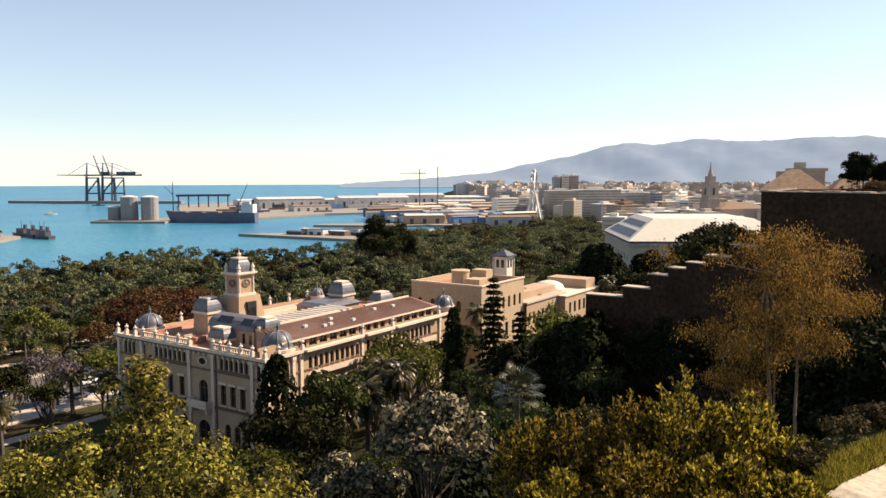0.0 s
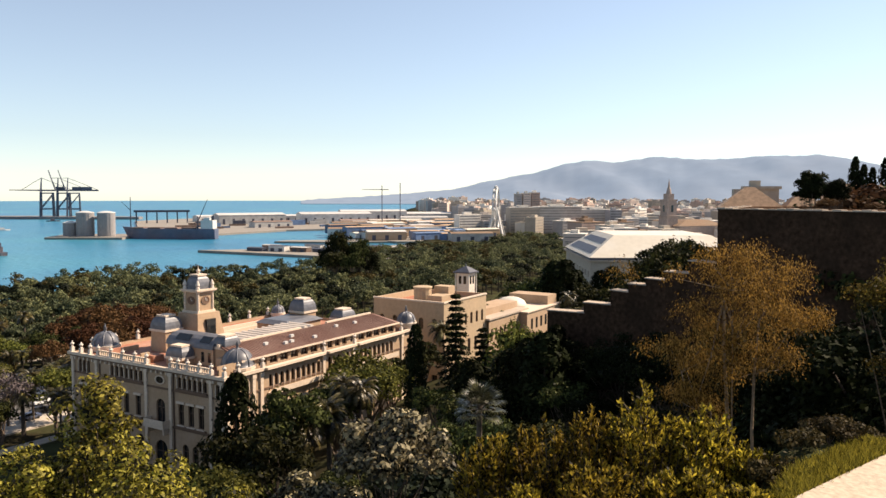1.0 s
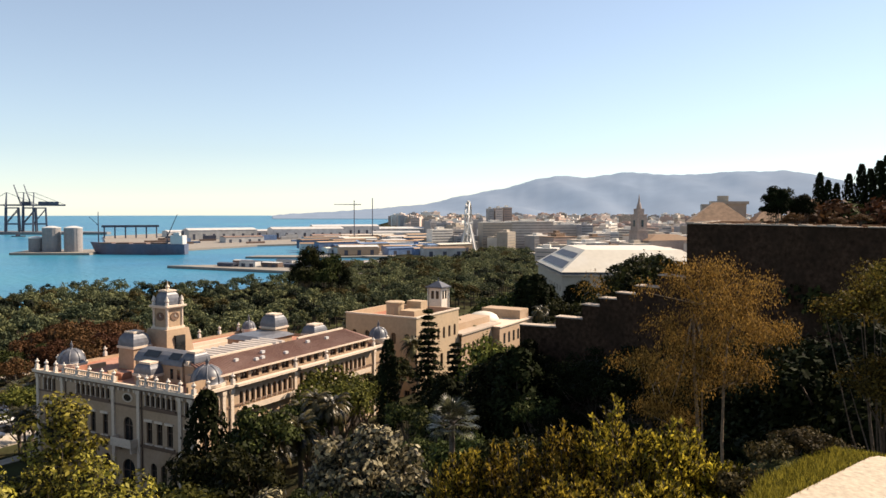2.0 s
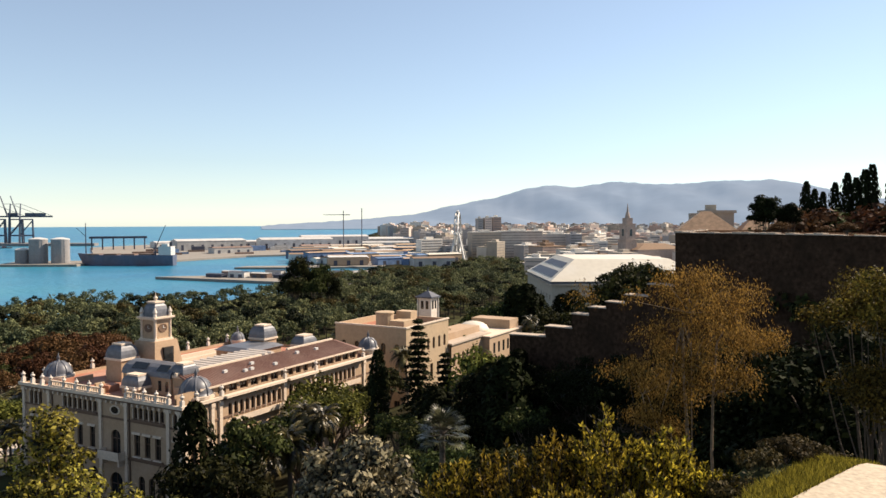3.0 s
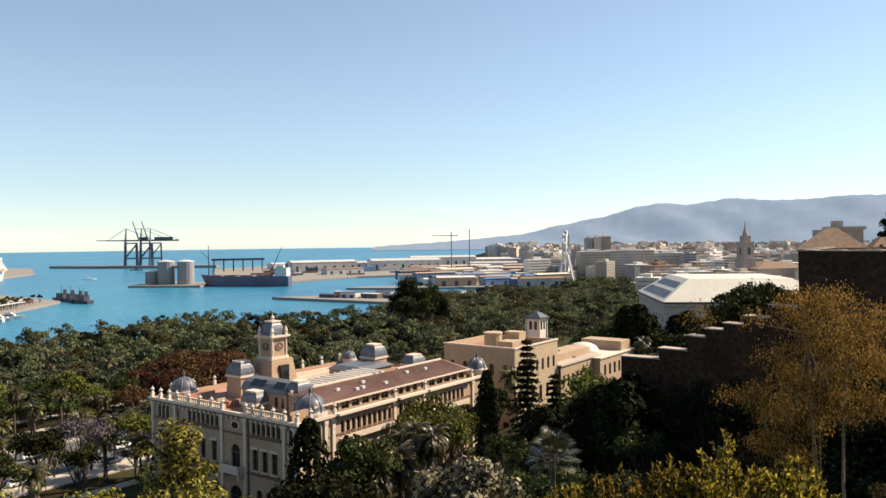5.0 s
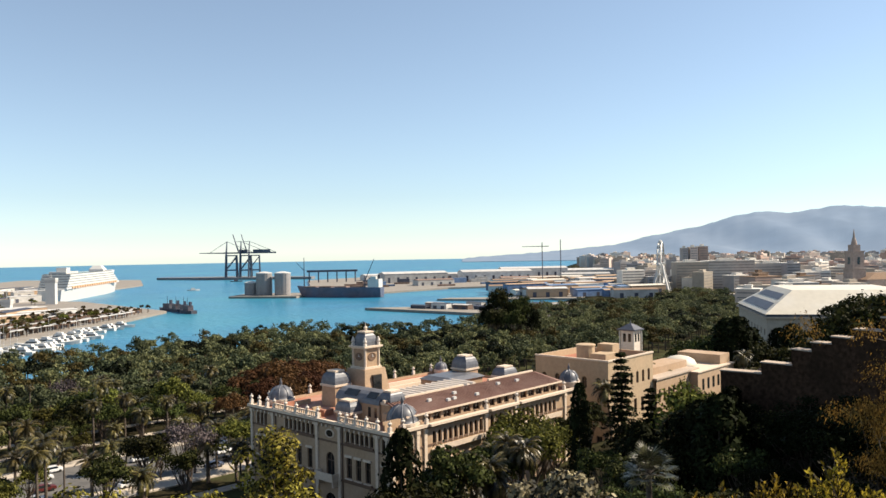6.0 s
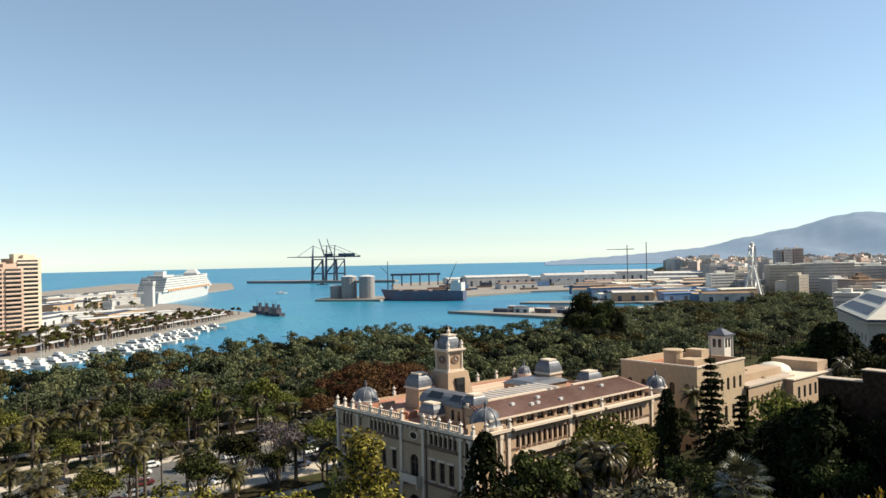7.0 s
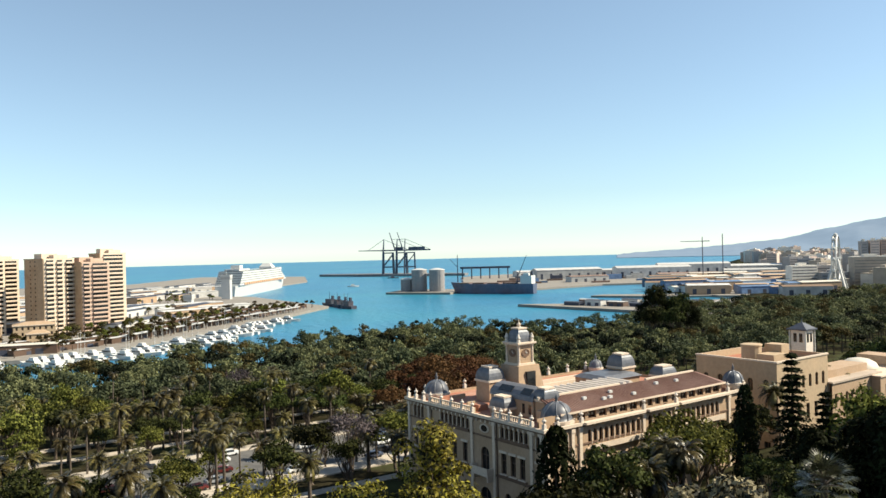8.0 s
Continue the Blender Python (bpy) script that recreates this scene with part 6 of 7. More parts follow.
part("deck_crane", b, STEEL, cargo)

cru = ship("cruise_ship", pose(-655, 995, 0, 0, 0, 108), "large white cruise ship with stacked decks", 300, 34, 15, WHITE)
b = bmesh.new()
for k in range(6):
    x0, x1 = -140 + 3 * k, 112 - 7 * k
    part("deck", (lambda q: (box(q, x0, x1, -16.5, 16.5, 15 + 3.1 * k, 17.5 + 3.1 * k), q)[1])(bmesh.new()), WHITE, cru)
    part("window_band", (lambda q: (box(q, x0 + 1.5, x1 - 1.5, -15.6, 15.6, 17.5 + 3.1 * k, 18.1 + 3.1 * k), q)[1])(bmesh.new()), GLASS, cru)
b.free()
for k in range(20):
    b = bmesh.new()
    x = -120 + 11 * k
    box(b, x, x + 7, -17.6, -16.6, 15.2, 18.2)
    part("lifeboat", b, surface("orange_lifeboat", (0.6, 0.35, 0.2), 0.5) if k == 0 else bpy.data.materials["orange_lifeboat"], cru)
b = bmesh.new()
lathe(b, [(10, 33.5), (9.5, 36), (7, 39), (5.5, 41)], 4, (60, 0, 0), None, True)
part("funnel", b, WHITE, cru)
b = bmesh.new()
box(b, -120, -70, -10, 10, 32, 36)
box(b, -105, -90, -6, 6, 36, 41)
part("top_deck", b, WHITE, cru)
b = bmesh.new()
box(b, 60, 100, -13, 13, 30, 34)
part("bridge", b, WHITE, cru)

for x, y, w, h, lab in ((-566, 796, 10, 29, "tall plain white concrete control tower on the pier"), (-540, 692, 8, 12, "short pale square tower on the pier")):
    e = thing("pier_tower", pose(x, y, 2.15, 0, 0, 20), lab, "tower")
    b = bmesh.new()
    box(b, -w / 2, w / 2, -w / 2, w / 2, 0, h)
    part("shaft", b, WHITE, e)
    b = bmesh.new()
    box(b, -w / 2 - 0.6, w / 2 + 0.6, -w / 2 - 0.6, w / 2 + 0.6, h - 5, h - 2)
    part("window_ring", b, SHEDROOF, e)
    b = bmesh.new()
    box(b, -w / 2 - 0.8, w / 2 + 0.8, -w / 2 - 0.8, w / 2 + 0.8, h - 2, h)
    tube(b, (0, 0, h), (0, 0, h + 8), 0.4, 0.1, 5)
    part("cap", b, WHITE, e)
# tied-up working boats at the pier's end
for k, (x, y) in enumerate(((-372, 706), (-385, 716), (-362, 694), (-398, 724))):
    e = ship("tug_boat", pose(x + 12, y - 6, 0, 0, 0, 130 + 8 * k), "dark tug boat tied up at the pier head", 24, 8, 3, HULLDARK)
    b = bmesh.new()
    box(b, -6, 4, -2.6, 2.6, 3, 7.5)
    part("wheelhouse", b, HULLDARK, e)
    b = bmesh.new()
    tube(b, (0, 0, 7), (0, 0, 15), 0.3, 0.15, 5)
    box(b, -6.5, -4, -1, 1, 7, 11)
    part("mast", b, STEEL, e)
for x, y, s in ((-640, 1460, 10), (-440, 700, 6), (-560, 1120, 8)):
    e = ship("motor_boat", pose(x, y, 0, 0, 0, 30), "small boat under way in the harbour", 2.2 * s, 0.6 * s, 1.6, WHITE if s < 10 else HULLDARK)
    b = bmesh.new()
    box(b, -0.4 * s, 0.3 * s, -0.2 * s, 0.2 * s, 1.6, 1.6 + 0.3 * s)
    part("cabin", b, WHITE if s < 10 else HULLDARK, e)

# sheds, stacks and low buildings on the quays
hr = random.Random(21)


def shed(x, y, w, d, h, turn, base, wall_mat, roof_mat, label, group, pitch=0.25):
    e = thing("harbour_shed", pose(x, y, base - 0.05, 0, 0, turn), label, "shed", group)
    b = bmesh.new()
    box(b, -w / 2, w / 2, -d / 2, d / 2, 0, h)
    part("wall", b, wall_mat, e)
    b = bmesh.new()
    z = h + pitch * d / 2 * 0.6
    p = [(-w / 2 - .4, -d / 2 - .4, h), (w / 2 + .4, -d / 2 - .4, h), (w / 2 + .4, d / 2 + .4, h), (-w / 2 - .4, d / 2 + .4, h), (-w / 2 - .4, 0, z), (w / 2 + .4, 0, z)]
    v = [b.verts.new(q) for q in p]
    for f in ((0, 1, 5, 4), (2, 3, 4, 5), (1, 2, 5), (3, 0, 4), (3, 2, 1, 0)):
        b.faces.new([v[i] for i in f])
    part("roof", b, roof_mat, e)
    n = max(2, int(w / 14))
    for i in range(n):
        b = bmesh.new()
        xx = -w / 2 + (i + 0.5) * w / n
        box(b, xx - 2, xx + 2, -d / 2 - 0.05, -d / 2 - 0.004, 0, h * 0.6)
        part("door", b, STEEL, e)
    return e


for x, y, w, d, h, t in ((-255, 1300, 110, 40, 15, 28), (-120, 1330, 120, 42, 16, 20), (-330, 1420, 90, 30, 9, 35), (-60, 1430, 120, 36, 18, 14), (-200, 1180, 60, 22, 8, 34), (-60, 1250, 90, 26, 8, 16), (30, 1330, 80, 30, 10, 8), (-190, 1460, 130, 30, 9, 20), (40, 1500, 110, 40, 12, 4), (-120, 1600, 120, 30, 10, 15)):
    shed(x, y, w, d, h, t, 2.4, SHEDROOF, SHEDROOF if h > 8 else RUST, "long pale cargo shed with a low roof on the quay", "cargo sheds")
for k in range(70):
    x, y = hr.uniform(-330, 60), hr.uniform(1060, 1500)
    if y < 1030 + max(0, (x + 240)) * 1.0:
        continue
    e = tagged(part("cargo_container", (lambda q: (box(q, -hr.uniform(5, 16), hr.uniform(5, 16), -3, 3, 0, hr.choice((2.6, 5.2, 7.8))), q)[1])(bmesh.new()), hr.choice((RUST, BLUECARGO, SHEDROOF, STEEL))), "stack of containers on the cargo quay", "containers", "cargo stacks")
    e.matrix_basis = pose(x, y, 2.35, 0, 0, 25)
for k in range(14):
    x = -132 + 10 * k
    shed(x, 706 - 2.6 * k + 22 * (k % 2), 17, 8, 3 + (k % 3), -28, 2.3, (STEEL, RUST, SHEDROOF)[k % 3], (SLATE, SHEDROOF, STEEL)[k % 3], "small harbour building on the jetty", "jetty sheds")
for k in range(210):  # pier terminals and promenade pavilions
    u = hr.random()
    x, y = -380 - 420 * u + hr.uniform(-60, 60), 430 + 700 * hr.random()
    if x > -400 - max(0, (y - 560)) * 0.75 or math.hypot(x + 571, y - 790) < 25:
        continue
    shed(x, y, hr.uniform(24, 90), hr.uniform(8, 14), hr.uniform(4, 8), hr.uniform(96, 108) if k % 2 else hr.uniform(58, 68), 2.2, (WHITE, SHEDROOF, CREAM)[k % 3], (SHEDROOF, STEEL, WHITE, SLATE)[k % 4], "low pavilion on the marina pier", "pier pavilions")

for k in range(170):  # low port buildings by the shore road
    x, y = hr.uniform(-85, 150), hr.uniform(720, 1230)
    if x < (shore(y) + 14 if y < 850 else -62 if y < 940 else -84) or math.hypot(x - 109, y - 945) < 28 or math.degrees(math.atan2(x, y)) > 5.5 or y < 840 and x > 20:
        continue
    shed(x, y, hr.uniform(20, 54), hr.uniform(12, 20), hr.uniform(5, 11), hr.choice((20, 10, 30)), max(2.35, land(x, y)), (WHITE, CREAM, SHEDROOF, BLUECARGO)[k % 4], (SHEDROOF, WHITEROOF, CREAM, BLUECARGO, ROOFTILE)[k % 5], "low pale port building near the shore", "port buildings")

for k in range(90):  # rows of trees on the pier
    x, y = -400 - 330 * hr.random(), 440 + 520 * hr.random()
    if x > -405 - max(0, (y - 560)) * 0.75:
        continue
    c = copy_thing(prom[0], pose(0, 0, 0))
    c.matrix_basis = pose(x, y, 2.15, 0, 0, 50 * k) @ Matrix.Diagonal((0.65, 0.65, 0.6, 1))
for k in range(80):  # planting round the tower blocks
    x, y = hr.uniform(-440, -362), hr.uniform(345, 470)
    if y < 300 + 0.9 * (x + 470) or x < -405 and y > 395:
        continue
    c = copy_thing(prom[0 if k % 4 else 1], pose(0, 0, 0))
    c.matrix_basis = pose(x, y, 2.15, 0, 0, 50 * k) @ Matrix.Diagonal((0.55, 0.55, 0.5, 1))
for k in range(34):  # bushy trees behind the moorings
    x, y = -384 + 30 * hr.random() - 0.1 * k, 345 + 6.2 * k
    c = copy_thing(prom[k % 2], pose(0, 0, 0))
    c.matrix_basis = pose(x, y, 2.15, 0, 0, 50 * k) @ Matrix.Diagonal((0.6, 0.6, 0.55, 1))
for k in range(16):  # white pergolas along the promenade
    u = k / 16
    e = thing("pergola", pose(-356 - 14 * u, 400 + 235 * u, 2.15, 0, 0, 92), "long white pergola on the marina promenade", "pergola", "promenade pergolas")
    b = bmesh.new()
    box(b, -6.5, 6.5, -2.2, 2.2, 4.2, 4.6)
    part("canopy", b, WHITE, e)
    for x in (-5.5, 0, 5.5):
        b = bmesh.new()
        tube(b, (x, 0, 0), (x, 0, 4.2), 0.2, 0.2, 6)
        part("post", b, WHITE, e)

EDGE = [(-352, 314), (-338, 380), (-340, 430), (-346, 490), (-352, 560), (-372, 690)]
rows_ = []
for (x0, y0), (x1, y1) in zip(EDGE, EDGE[1:]):
    L = math.hypot(x1 - x0, y1 - y0)
    ux, uy = (x1 - x0) / L, (y1 - y0) / L
    for i in range(int(L / 7)):
        for off in (13, 31, 52, 76):
            f, q = (i + 0.5) * 7 + hr.uniform(-2, 2), off + hr.uniform(-2, 2)
            if hr.random() < 0.82:
                rows_.append((x0 + ux * f - uy * q, y0 + uy * f + ux * q, hr.uniform(0.3, 0.55)))
    for off in (22, 42, 64):
        if L < 60 and off > 42:
            continue
        shed((x0 + x1) / 2 - uy * off, (y0 + y1) / 2 + ux * off, L * 0.82, 6, 3.4, math.degrees(math.atan2(uy, ux)), 2.2, FRAME, SHEDROOF, "long low kiosk row with a pale roof on the promenade", "promenade kiosks", 0.1)
woods("promenade_trees", rows_, LEAF_BRONZE, "rows of small brownish trees along the promenade")

# yachts in the marina
def yacht(k):
    L = (10, 13, 18)[k]
    e = ship("yacht", pose(0, 0, 0), ("white motor yacht moored stern-to", "white sailing yacht with a bare mast", "large white motor yacht with two decks")[k], L, L * 0.27, L * 0.11, WHITE)
    e["group"] = "marina yachts"
    b = bmesh.new()
    box(b, -L * 0.3, L * 0.15, -L * 0.1, L * 0.1, L * 0.1, L * 0.19, None, 0.15)
    part("cabin", b, WHITE, e)
    b = bmesh.new()
    box(b, -L * 0.25, L * 0.12, -L * 0.102, L * 0.102, L * 0.13, L * 0.165)
    part("window_band", b, GLASS, e)
    if k == 1:
        b = bmesh.new()
        tube(b, (0, 0, 1), (0, 0, 16), 0.13, 0.07, 5)
        tube(b, (0, 0, 3), (-5, 0, 3), 0.15, 0.12, 5)
        part("mast", b, WHITE, e)
    if k == 2:
        b = bmesh.new()
        box(b, -L * 0.22, L * 0.03, -L * 0.08, L * 0.08, L * 0.19, L * 0.26, None, 0.2)
        part("upper_deck", b, WHITE, e)
    return e


yp = [yacht(k) for k in range(3)]
MOOR = [(-440, 247), (-350, 308), (-334, 380), (-335, 430), (-341, 490), (-347, 560)]
for (x0, y0), (x1, y1) in zip(MOOR, MOOR[1:]):
    L = math.hypot(x1 - x0, y1 - y0)
    ux, uy = (x1 - x0) / L, (y1 - y0) / L
    for i in range(int(L / 5.6)):
        f = (i + 0.5) * 5.6 + hr.uniform(-0.8, 0.8)
        for off in (10, 30) if y0 < 400 else (9, 24) if y0 < 480 else (9,):
            k = hr.choice((0, 1, 2, 2))
            q = off + hr.uniform(-2, 2)
            copy_thing(yp[k], pose(x0 + ux * f + uy * q, y0 + uy * f - ux * q, 0, 0, 0, math.degrees(math.atan2(uy, ux)) - 90 + 180 * hr.randrange(2) + hr.uniform(-5, 5)))
for e in yp:
    away_ = (*e.children_recursive, e)
    for o in away_:
        bpy.data.objects.remove(o)
for x0, y0, x1, y1 in ((-424, 234, -332, 296), (-316, 318, -312, 392)):
    L = math.hypot(x1 - x0, y1 - y0)
    b = bmesh.new()
    box(b, 0, L, -1.5, 1.5, -1.5, 1.0)
    o = tagged(part("pontoon", b, QUAY), "floating pontoon between rows of yachts", "pontoon", kind="structure")
    o.matrix_basis = pose(x0, y0, 0, 0, 0, math.degrees(math.atan2(y1 - y0, x1 - x0)))

# ---- tower blocks by the marina ----
def tower_block(x, y, turn, w, d, floors, label, side_mat, front_mat, stacks):
    """A block with plain flanks and a front of balconies in stacks: (from, to) along the front, 0 to 1."""
    e = thing("apartment_tower", pose(x, y, 2.15, 0, 0, turn), label, "apartment block", "tower blocks")
    H = floors * 3.1
    b = bmesh.new()
    box(b, -w / 2, w / 2, -d / 2, d / 2, 0, H)
    part("body", b, side_mat, e)
    b = bmesh.new()
    box(b, w / 2 + 0.004, w / 2 + 0.35, -d / 2 + 0.4, d / 2, 0, H + 0.8)
    part("front", b, front_mat, e)
    b = bmesh.new()
    box(b, -w / 2 - .3, w / 2 + .3, -d / 2 - .3, d / 2 + .3, H, H + 0.9)
    part("roof", b, side_mat, e)
    for x0, x1, y0, y1, h in ((-0.3, 0.1, -0.3, 0.2, 3.4), (0.15, 0.4, -0.1, 0.35, 2.4)):
        b = bmesh.new()
        box(b, w * x0, w * x1, d * y0, d * y1, H + 0.9, H + 0.9 + h)
        part("roof_hut", b, front_mat, e)
    pats = []
    for f0, f1 in stacks:
        y0, y1 = -d / 2 + d * f0, -d / 2 + d * f1
        b = bmesh.new()
        box(b, w / 2 + 0.35, w / 2 + 2.0, y0, y1, 0, 0.25)
        box(b, w / 2 + 1.85, w / 2 + 2.0, y0, y1, 0.25, 1.2)
        box(b, w / 2 + 0.35, w / 2 + 1.85, y0, y0 + 0.15, 0.25, 1.2)
        pats.append(part("balcony", b, front_mat, e))
        b = bmesh.new()
        box(b, w / 2 + 0.36, w / 2 + 0.4, y0 + 0.5, y1 - 0.5, 0.3, 2.5)
        pats.append(part("balcony_door", b, GLASS, e))
    for f in (0.3, 0.55):
        b = bmesh.new()
        box(b, -w / 2 + w * f, -w / 2 + w * f + 1.1, -d / 2 - 0.04, -d / 2 - 0.004, 1.0, 2.1)
        pats.append(part("window", b, GLASS, e))
    for k in range(floors):
        for o in pats:
            if k == 0:
                o.matrix_basis = pose(0, 0, 0.2)
            else:
                again(o, pose(0, 0, 3.1 * k + 0.2), e)
    return e


ROSE = surface("rose_beige_render", (0.5, 0.36, 0.28), 0.9, vary=0.12, grain=1.0)
tower_block(-447, 456, -14, 24, 22, 16, "rose-beige tower block with long rows of white balconies", BRICK, ROSE, ((0.04, 0.3), (0.36, 0.94)))
tower_block(-455, 486, -14, 14, 22, 18, "tall ochre slab with a narrow white balconied front", BRICK, TRIM, ((0.1, 0.9),))
tower_block(-461, 436, -10, 22, 24, 17, "ochre tower block with white balconies on its sunny side", BRICK, TRIM, ((0.06, 0.34), (0.4, 0.62), (0.7, 0.96)))
tower_block(-494, 408, -10, 20, 22, 17, "ochre tower block with white balconies on its sunny side", BRICK, TRIM, ((0.06, 0.42), (0.55, 0.95)))
tower_block(-520, 440, -14, 26, 24, 17, "cream tower block with rows of balconies", BRICK, TRIM, ((0.06, 0.42), (0.55, 0.95)))


def villa(x, y, turn, w, d, floors, label):
    """A waterfront house with a row of windows on each floor and a low hipped roof."""
    e = thing("waterfront_house", pose(x, y, 2.15, 0, 0, turn), label, "house", "waterfront houses")
    H = 3.6 * floors
    holes = [h for k in range(floors) for h in row(2.0, w - 2.0, int(w / 3.2), 1.2, 3.6 * k + 0.9, 3.6 * k + 2.9, False)]
    facade(e, pose(-w / 2, -d / 2, 0) @ SIDE, w, H, holes, OCHRE)
    b = bmesh.new()
    box(b, -w / 2, w / 2, -d / 2 + 0.5, d / 2, 0, H)
    part("body", b, OCHRE, e)
    b = bmesh.new()
    box(b, -w / 2 - 0.6, w / 2 + 0.6, -d / 2 - 0.6, d / 2 + 0.6, H, H + 0.5)
    part("cornice", b, TRIM, e)
    b = bmesh.new()
    box(b, -w / 2 - 0.4, w / 2 + 0.4, -d / 2 - 0.4, d / 2 + 0.4, H + 0.5, H + 2.2, None, 0.55)
    part("roof", b, CREAM, e)


villa(-424, 388, 47, 24, 13, 3, "cream three-storey waterfront house with rows of windows")
villa(-446, 368, 47, 22, 13, 3, "cream three-storey waterfront house with rows of windows")
villa(-404, 372, 47, 12, 10, 2, "small cream waterfront house with rows of windows")
shed(-382, 330, 54, 12, 5.5, 37, 2.15, FRAME, WHITEROOF, "long dark restaurant pavilion with a white roof by the moorings", "waterfront pavilions", 0.1)
for k in range(44):  # promenade planting
    u = k / 44
    x, y = -392 + 40 * u + hr.uniform(-8, 8), 392 + 240 * u + hr.uniform(-6, 6)
    src = prom[k % 2]
    c = copy_thing(src, pose(0, 0, 0))
    c.matrix_basis = pose(x - 25, y, 2.15, 0, 0, 50 * k) @ Matrix.Diagonal((0.75, 0.75, 0.75, 1))

# ---- Ferris wheel ----
fw = thing("ferris_wheel", pose(109, 945, 2.4, 0, 0, -11) @ Matrix.Diagonal((1.15, 1.2, 1.2, 1)), "white Ferris wheel seen edge-on above the trees", "ferris wheel")
for s in (-1, 1):
    for q in (-1, 1):
        b = bmesh.new()
        tube(b, (s * 8, q * 12, 0), (s * 1.5, q * 3.0, 27), 1.5, 1.0, 5)
        part("support_leg", b, WHITE, fw)
for q in (-1.6, 1.6):
    b = bmesh.new()
    n = 28
    for i in range(n):
        a0, a1 = 2 * math.pi * i / n, 2 * math.pi * (i + 1) / n
        tube(b, (q, 21 * math.cos(a0), 27 + 21 * math.sin(a0)), (q, 21 * math.cos(a1), 27 + 21 * math.sin(a1)), 0.9, 0.9, 4)
    part("rim", b, WHITE, fw)
for i in range(14):
    a = 2 * math.pi * i / 14
    b = bmesh.new()
    tube(b, (0, 0, 27), (0, 21 * math.cos(a), 27 + 21 * math.sin(a)), 0.25, 0.25, 4)
    part("spoke", b, WHITE, fw)
    b = bmesh.new()
    lathe(b, [(0.6, -1.6), (1.4, -1.0), (1.4, 0.6), (0.5, 1.2)], 8, (0, 22.6 * math.cos(a), 27 + 22.6 * math.sin(a)))
    part("gondola", b, WHITE, fw)
b = bmesh.new()
tube(b, (-4, 0, 27), (4, 0, 27), 1.6, 1.6, 10)
part("hub", b, WHITE, fw)
for x, y, h, jib in ((-35, 1180, 62, 30), (-8, 1200, 66, 0)):
    e = thing("tower_crane", pose(x, y, 2.4), "thin steel tower crane above the docks", "crane", "dock tower cranes")
    b = bmesh.new()
    tube(b, (0, 0, 0), (0, 0, h), 0.7, 0.6, 4)
    part("tower", b, STEEL, e)
    if jib:
        b = bmesh.new()
        tube(b, (10, 0, h - 6), (-jib, 0, h - 6), 0.6, 0.35, 4)
        part("jib", b, STEEL, e)

# ---- the city ----
# distance haze is put into the pale walls and the grey window strips
CITY = [surface("city_render", c, 0.9, vary=0.1, grain=0.2, stain=tuple(q * 0.8 for q in c), stain_scale=0.02, bump=0, per_object=0.15) for c in ((0.6, 0.48, 0.41), (0.56, 0.49, 0.42), (0.62, 0.58, 0.52), (0.36, 0.34, 0.33), (0.45, 0.32, 0.26), (0.38, 0.33, 0.27))]
CITYGLASS = surface("curtained_windows", (0.16, 0.15, 0.15), 0.5, vary=0.3, grain=0.2)
cr = random.Random(31)


def block(x, y, turn, w, d, h, mat, roof, label, windows_=True):
    e = thing("city_building", pose(x, y, land(x, y) - 0.3, 0, 0, turn), label, "building", "city buildings")
    b = bmesh.new()
    box(b, -w / 2, w / 2, -d / 2, d / 2, 0, h)
    part("wall", b, mat, e)
    b = bmesh.new()
    box(b, -w / 2 - .3, w / 2 + .3, -d / 2 - .3, d / 2 + .3, h, h + 0.8)
    box(b, -w * .2, w * .15, -d * .2, d * .2, h + .8, h + 3.4)
    part("roof", b, roof, e)
    if windows_:
        for k in range(int(h / 3.4)):
            b = bmesh.new()
            box(b, -w / 2 + 1.2, w / 2 - 1.2, -d / 2 - 0.06, -d / 2 + 0.05, 3.4 * k + 1.5, 3.4 * k + 2.2)
            part("ribbon_window", b, CITYGLASS, e)
    return e


names = ("pink-rendered city block with a flat roof", "beige city block with a flat roof", "white city block with a flat roof", "grey city block with a flat roof", "brick-red city block with a flat roof", "sand-coloured city block with a flat roof")
placed = []
near_blocks, far_blocks = [], []
tries = 0
while tries < 9000:
    tries += 1
    az = cr.uniform(-0.5, 33)
    d = 430 + 2400 * cr.random() ** 1.5
    x, y = d * math.sin(radians(az)), d * math.cos(radians(az))
    if az < 12.0 and d < 960 or az < 17 and d < 600 or az < 4.5 and d < 1250 or x < shore(y) + 40:
        continue
    if 50 < x < 145 and y < 380:
        continue
    gap = 19 + 0.009 * d
    if any(abs(x - a) < gap and abs(y - c) < gap for a, c in placed):
        continue
    placed.append((x, y))
    (near_blocks if d < 1000 else far_blocks).append((d, x, y, cr.uniform(16, 34), cr.uniform(12, 22), cr.choice((9, 12, 15, 18, 21, 24)) + (cr.uniform(0, 14) if d > 1000 else 0), cr.choice((30, 56, -20, 12)), cr.randrange(6)))
for d, x, y, w, dd, h, t, k in near_blocks:
    block(x, y, t, w, dd, min(h, 22), CITY[k], (CITY[2], ROOFTILE, CITY[5])[k % 3], names[k])
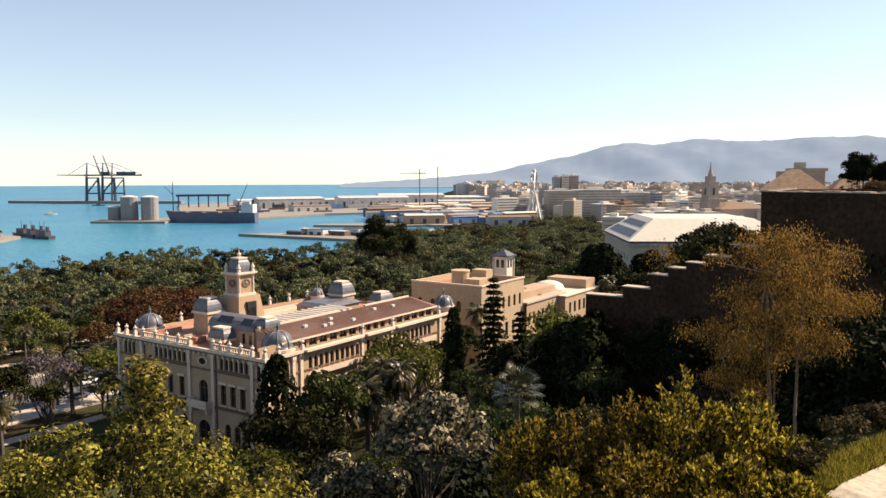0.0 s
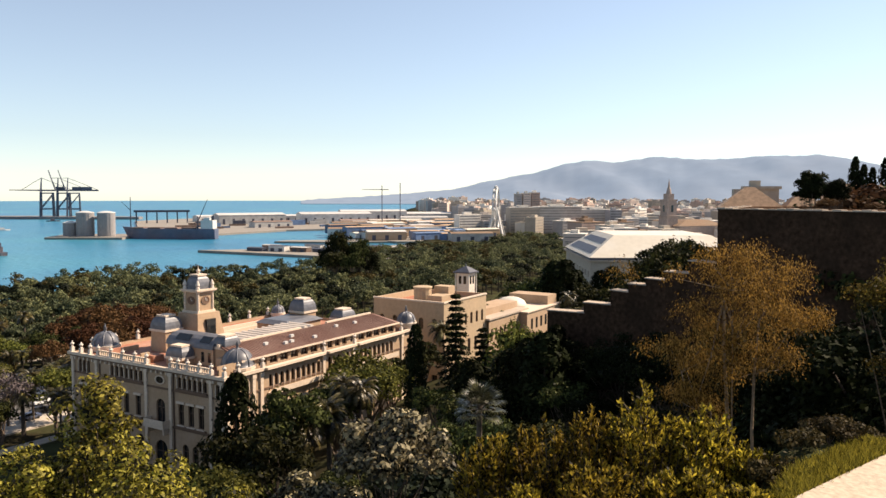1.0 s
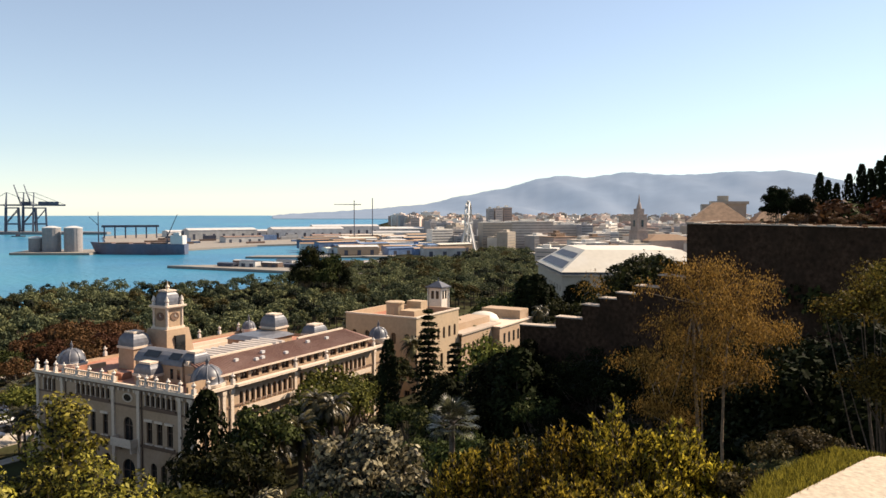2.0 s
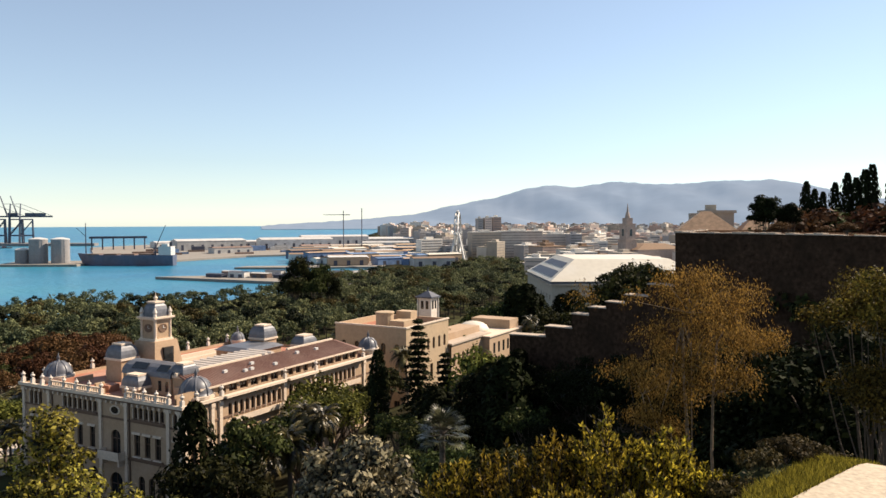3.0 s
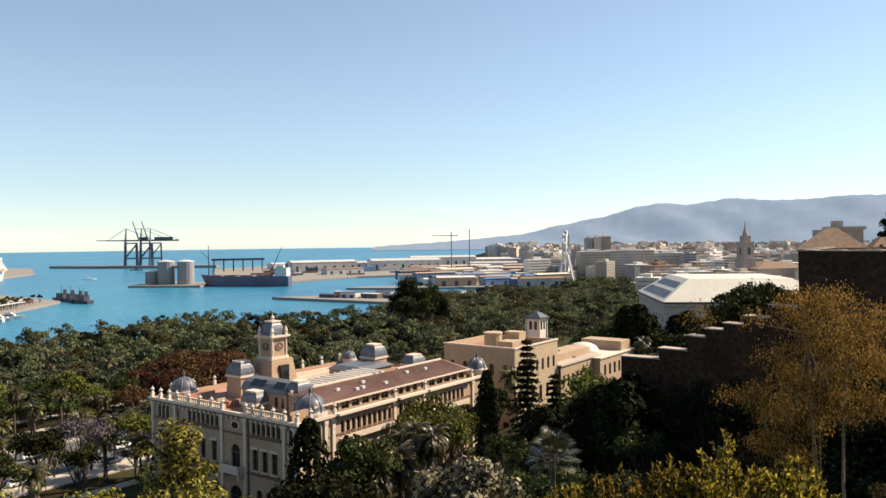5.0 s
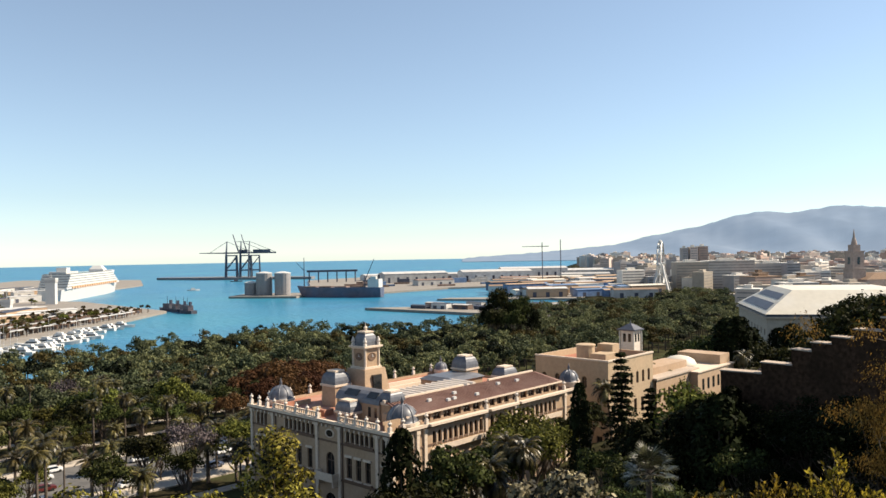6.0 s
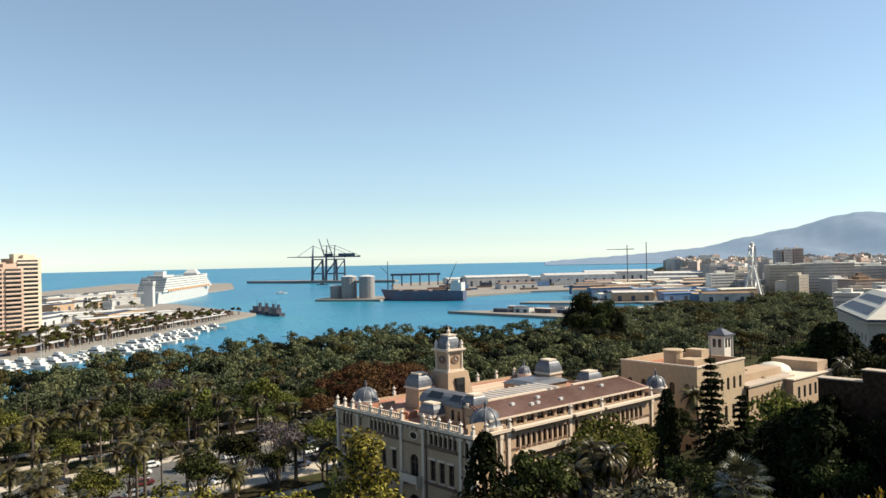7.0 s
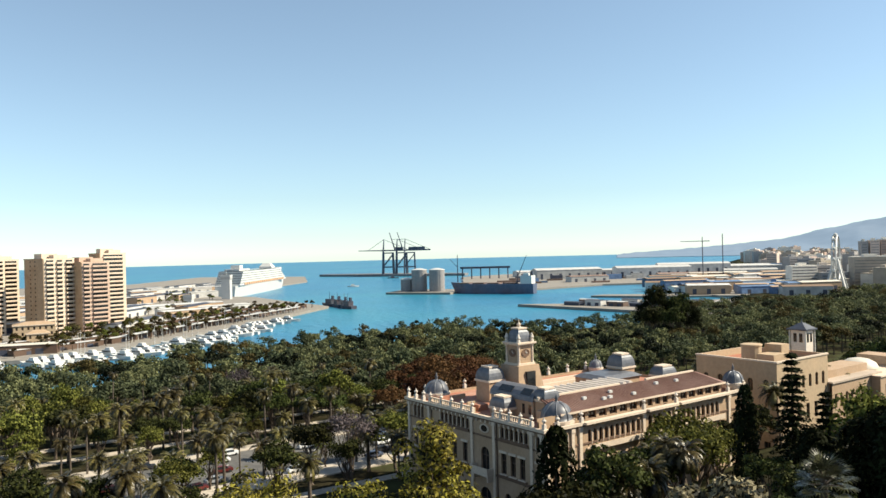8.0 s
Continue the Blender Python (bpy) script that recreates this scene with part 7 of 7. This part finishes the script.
for k in range(6):
    b = bmesh.new()
    g = bmesh.new()
    for d, x, y, w, dd, h, t, kk in far_blocks:
        if kk == k:
            m = pose(x, y, land(x, y) - 0.5, 0, 0, t)
            box(b, -w / 2, w / 2, -dd / 2, dd / 2, 0, h, m)
            box(b, -w * .2, w * .15, -dd * .2, dd * .2, h, h + 3, m)
            if d < 1700:
                for i in range(int(h / 3.4)):
                    box(g, -w / 2 + 1, w / 2 - 1, -dd / 2 - 0.1, -dd / 2 + 0.1, 3.4 * i + 1.2, 3.4 * i + 2.4, m)
    tagged(part("far_city", b, CITY[k]), names[k].replace("city block", "far city blocks").replace("a flat roof", "flat roofs"), "city", kind="stuff")
    tagged(part("far_city_windows", g, CITYGLASS), "dark window strips of the far city blocks", "windows", kind="stuff")
# the slab towers that stand out, and the unfinished-looking church tower
for x, y, w, d, h, k in ((162, 1130, 8, 12, 50, 3), (174, 1132, 11, 12, 51, 0), (187, 1136, 13, 12, 52, 4), (196, 1010, 60, 20, 34, 1), (250, 1020, 54, 18, 30, 1), (150, 1000, 40, 18, 33, 5)):
    block(x, y, 10, w, d, h, CITY[k], CITY[2], "tall slab of flats above the city roofs")
# brown stone softened towards grey, with haze put into its colour
CHURCH = surface("sandy_church_stone", (0.34, 0.27, 0.23), 0.9, vary=0.15, grain=0.5, stain=(0.28, 0.22, 0.18), stain_scale=0.1)
ch = thing("cathedral", pose(252, 690, 4, 0, 0, 20), "brown stone cathedral with one tall bell tower", "cathedral")
b = bmesh.new()
box(b, -22, 30, -14, 14, 0, 22)
part("nave", b, CHURCH, ch)
b = bmesh.new()
box(b, -22.5, 30.5, -14.5, 14.5, 22, 27, None, 0.55)
part("roof", b, ROOFTILE, ch)
b = bmesh.new()
for z0, z1, w in ((0, 30, 5.8), (30, 31, 6.4), (31, 44, 5.0), (44, 45, 5.5), (45, 50, 3.2)):
    box(b, -22 - w, -22 + w, -w, w, z0, z1)
lathe(b, [(2.4, 50), (1.9, 53), (0.9, 56), (0.6, 59), (0.1, 63)], 10, (-22, 0, 0))
part("bell_tower", b, CHURCH, ch)
for z in (34,):
    for k in range(4):
        b = bmesh.new()
        box(b, -1.2, 1.2, -0.1, 0.1, 0, 6, Matrix.Translation((-22, 0, z)) @ pose(0, 0, 0, 0, 0, 90 * k) @ Matrix.Translation((0, -5.05, 0)))
        part("belfry_opening", b, GLASS, ch)
for e in prom:
    away(e)
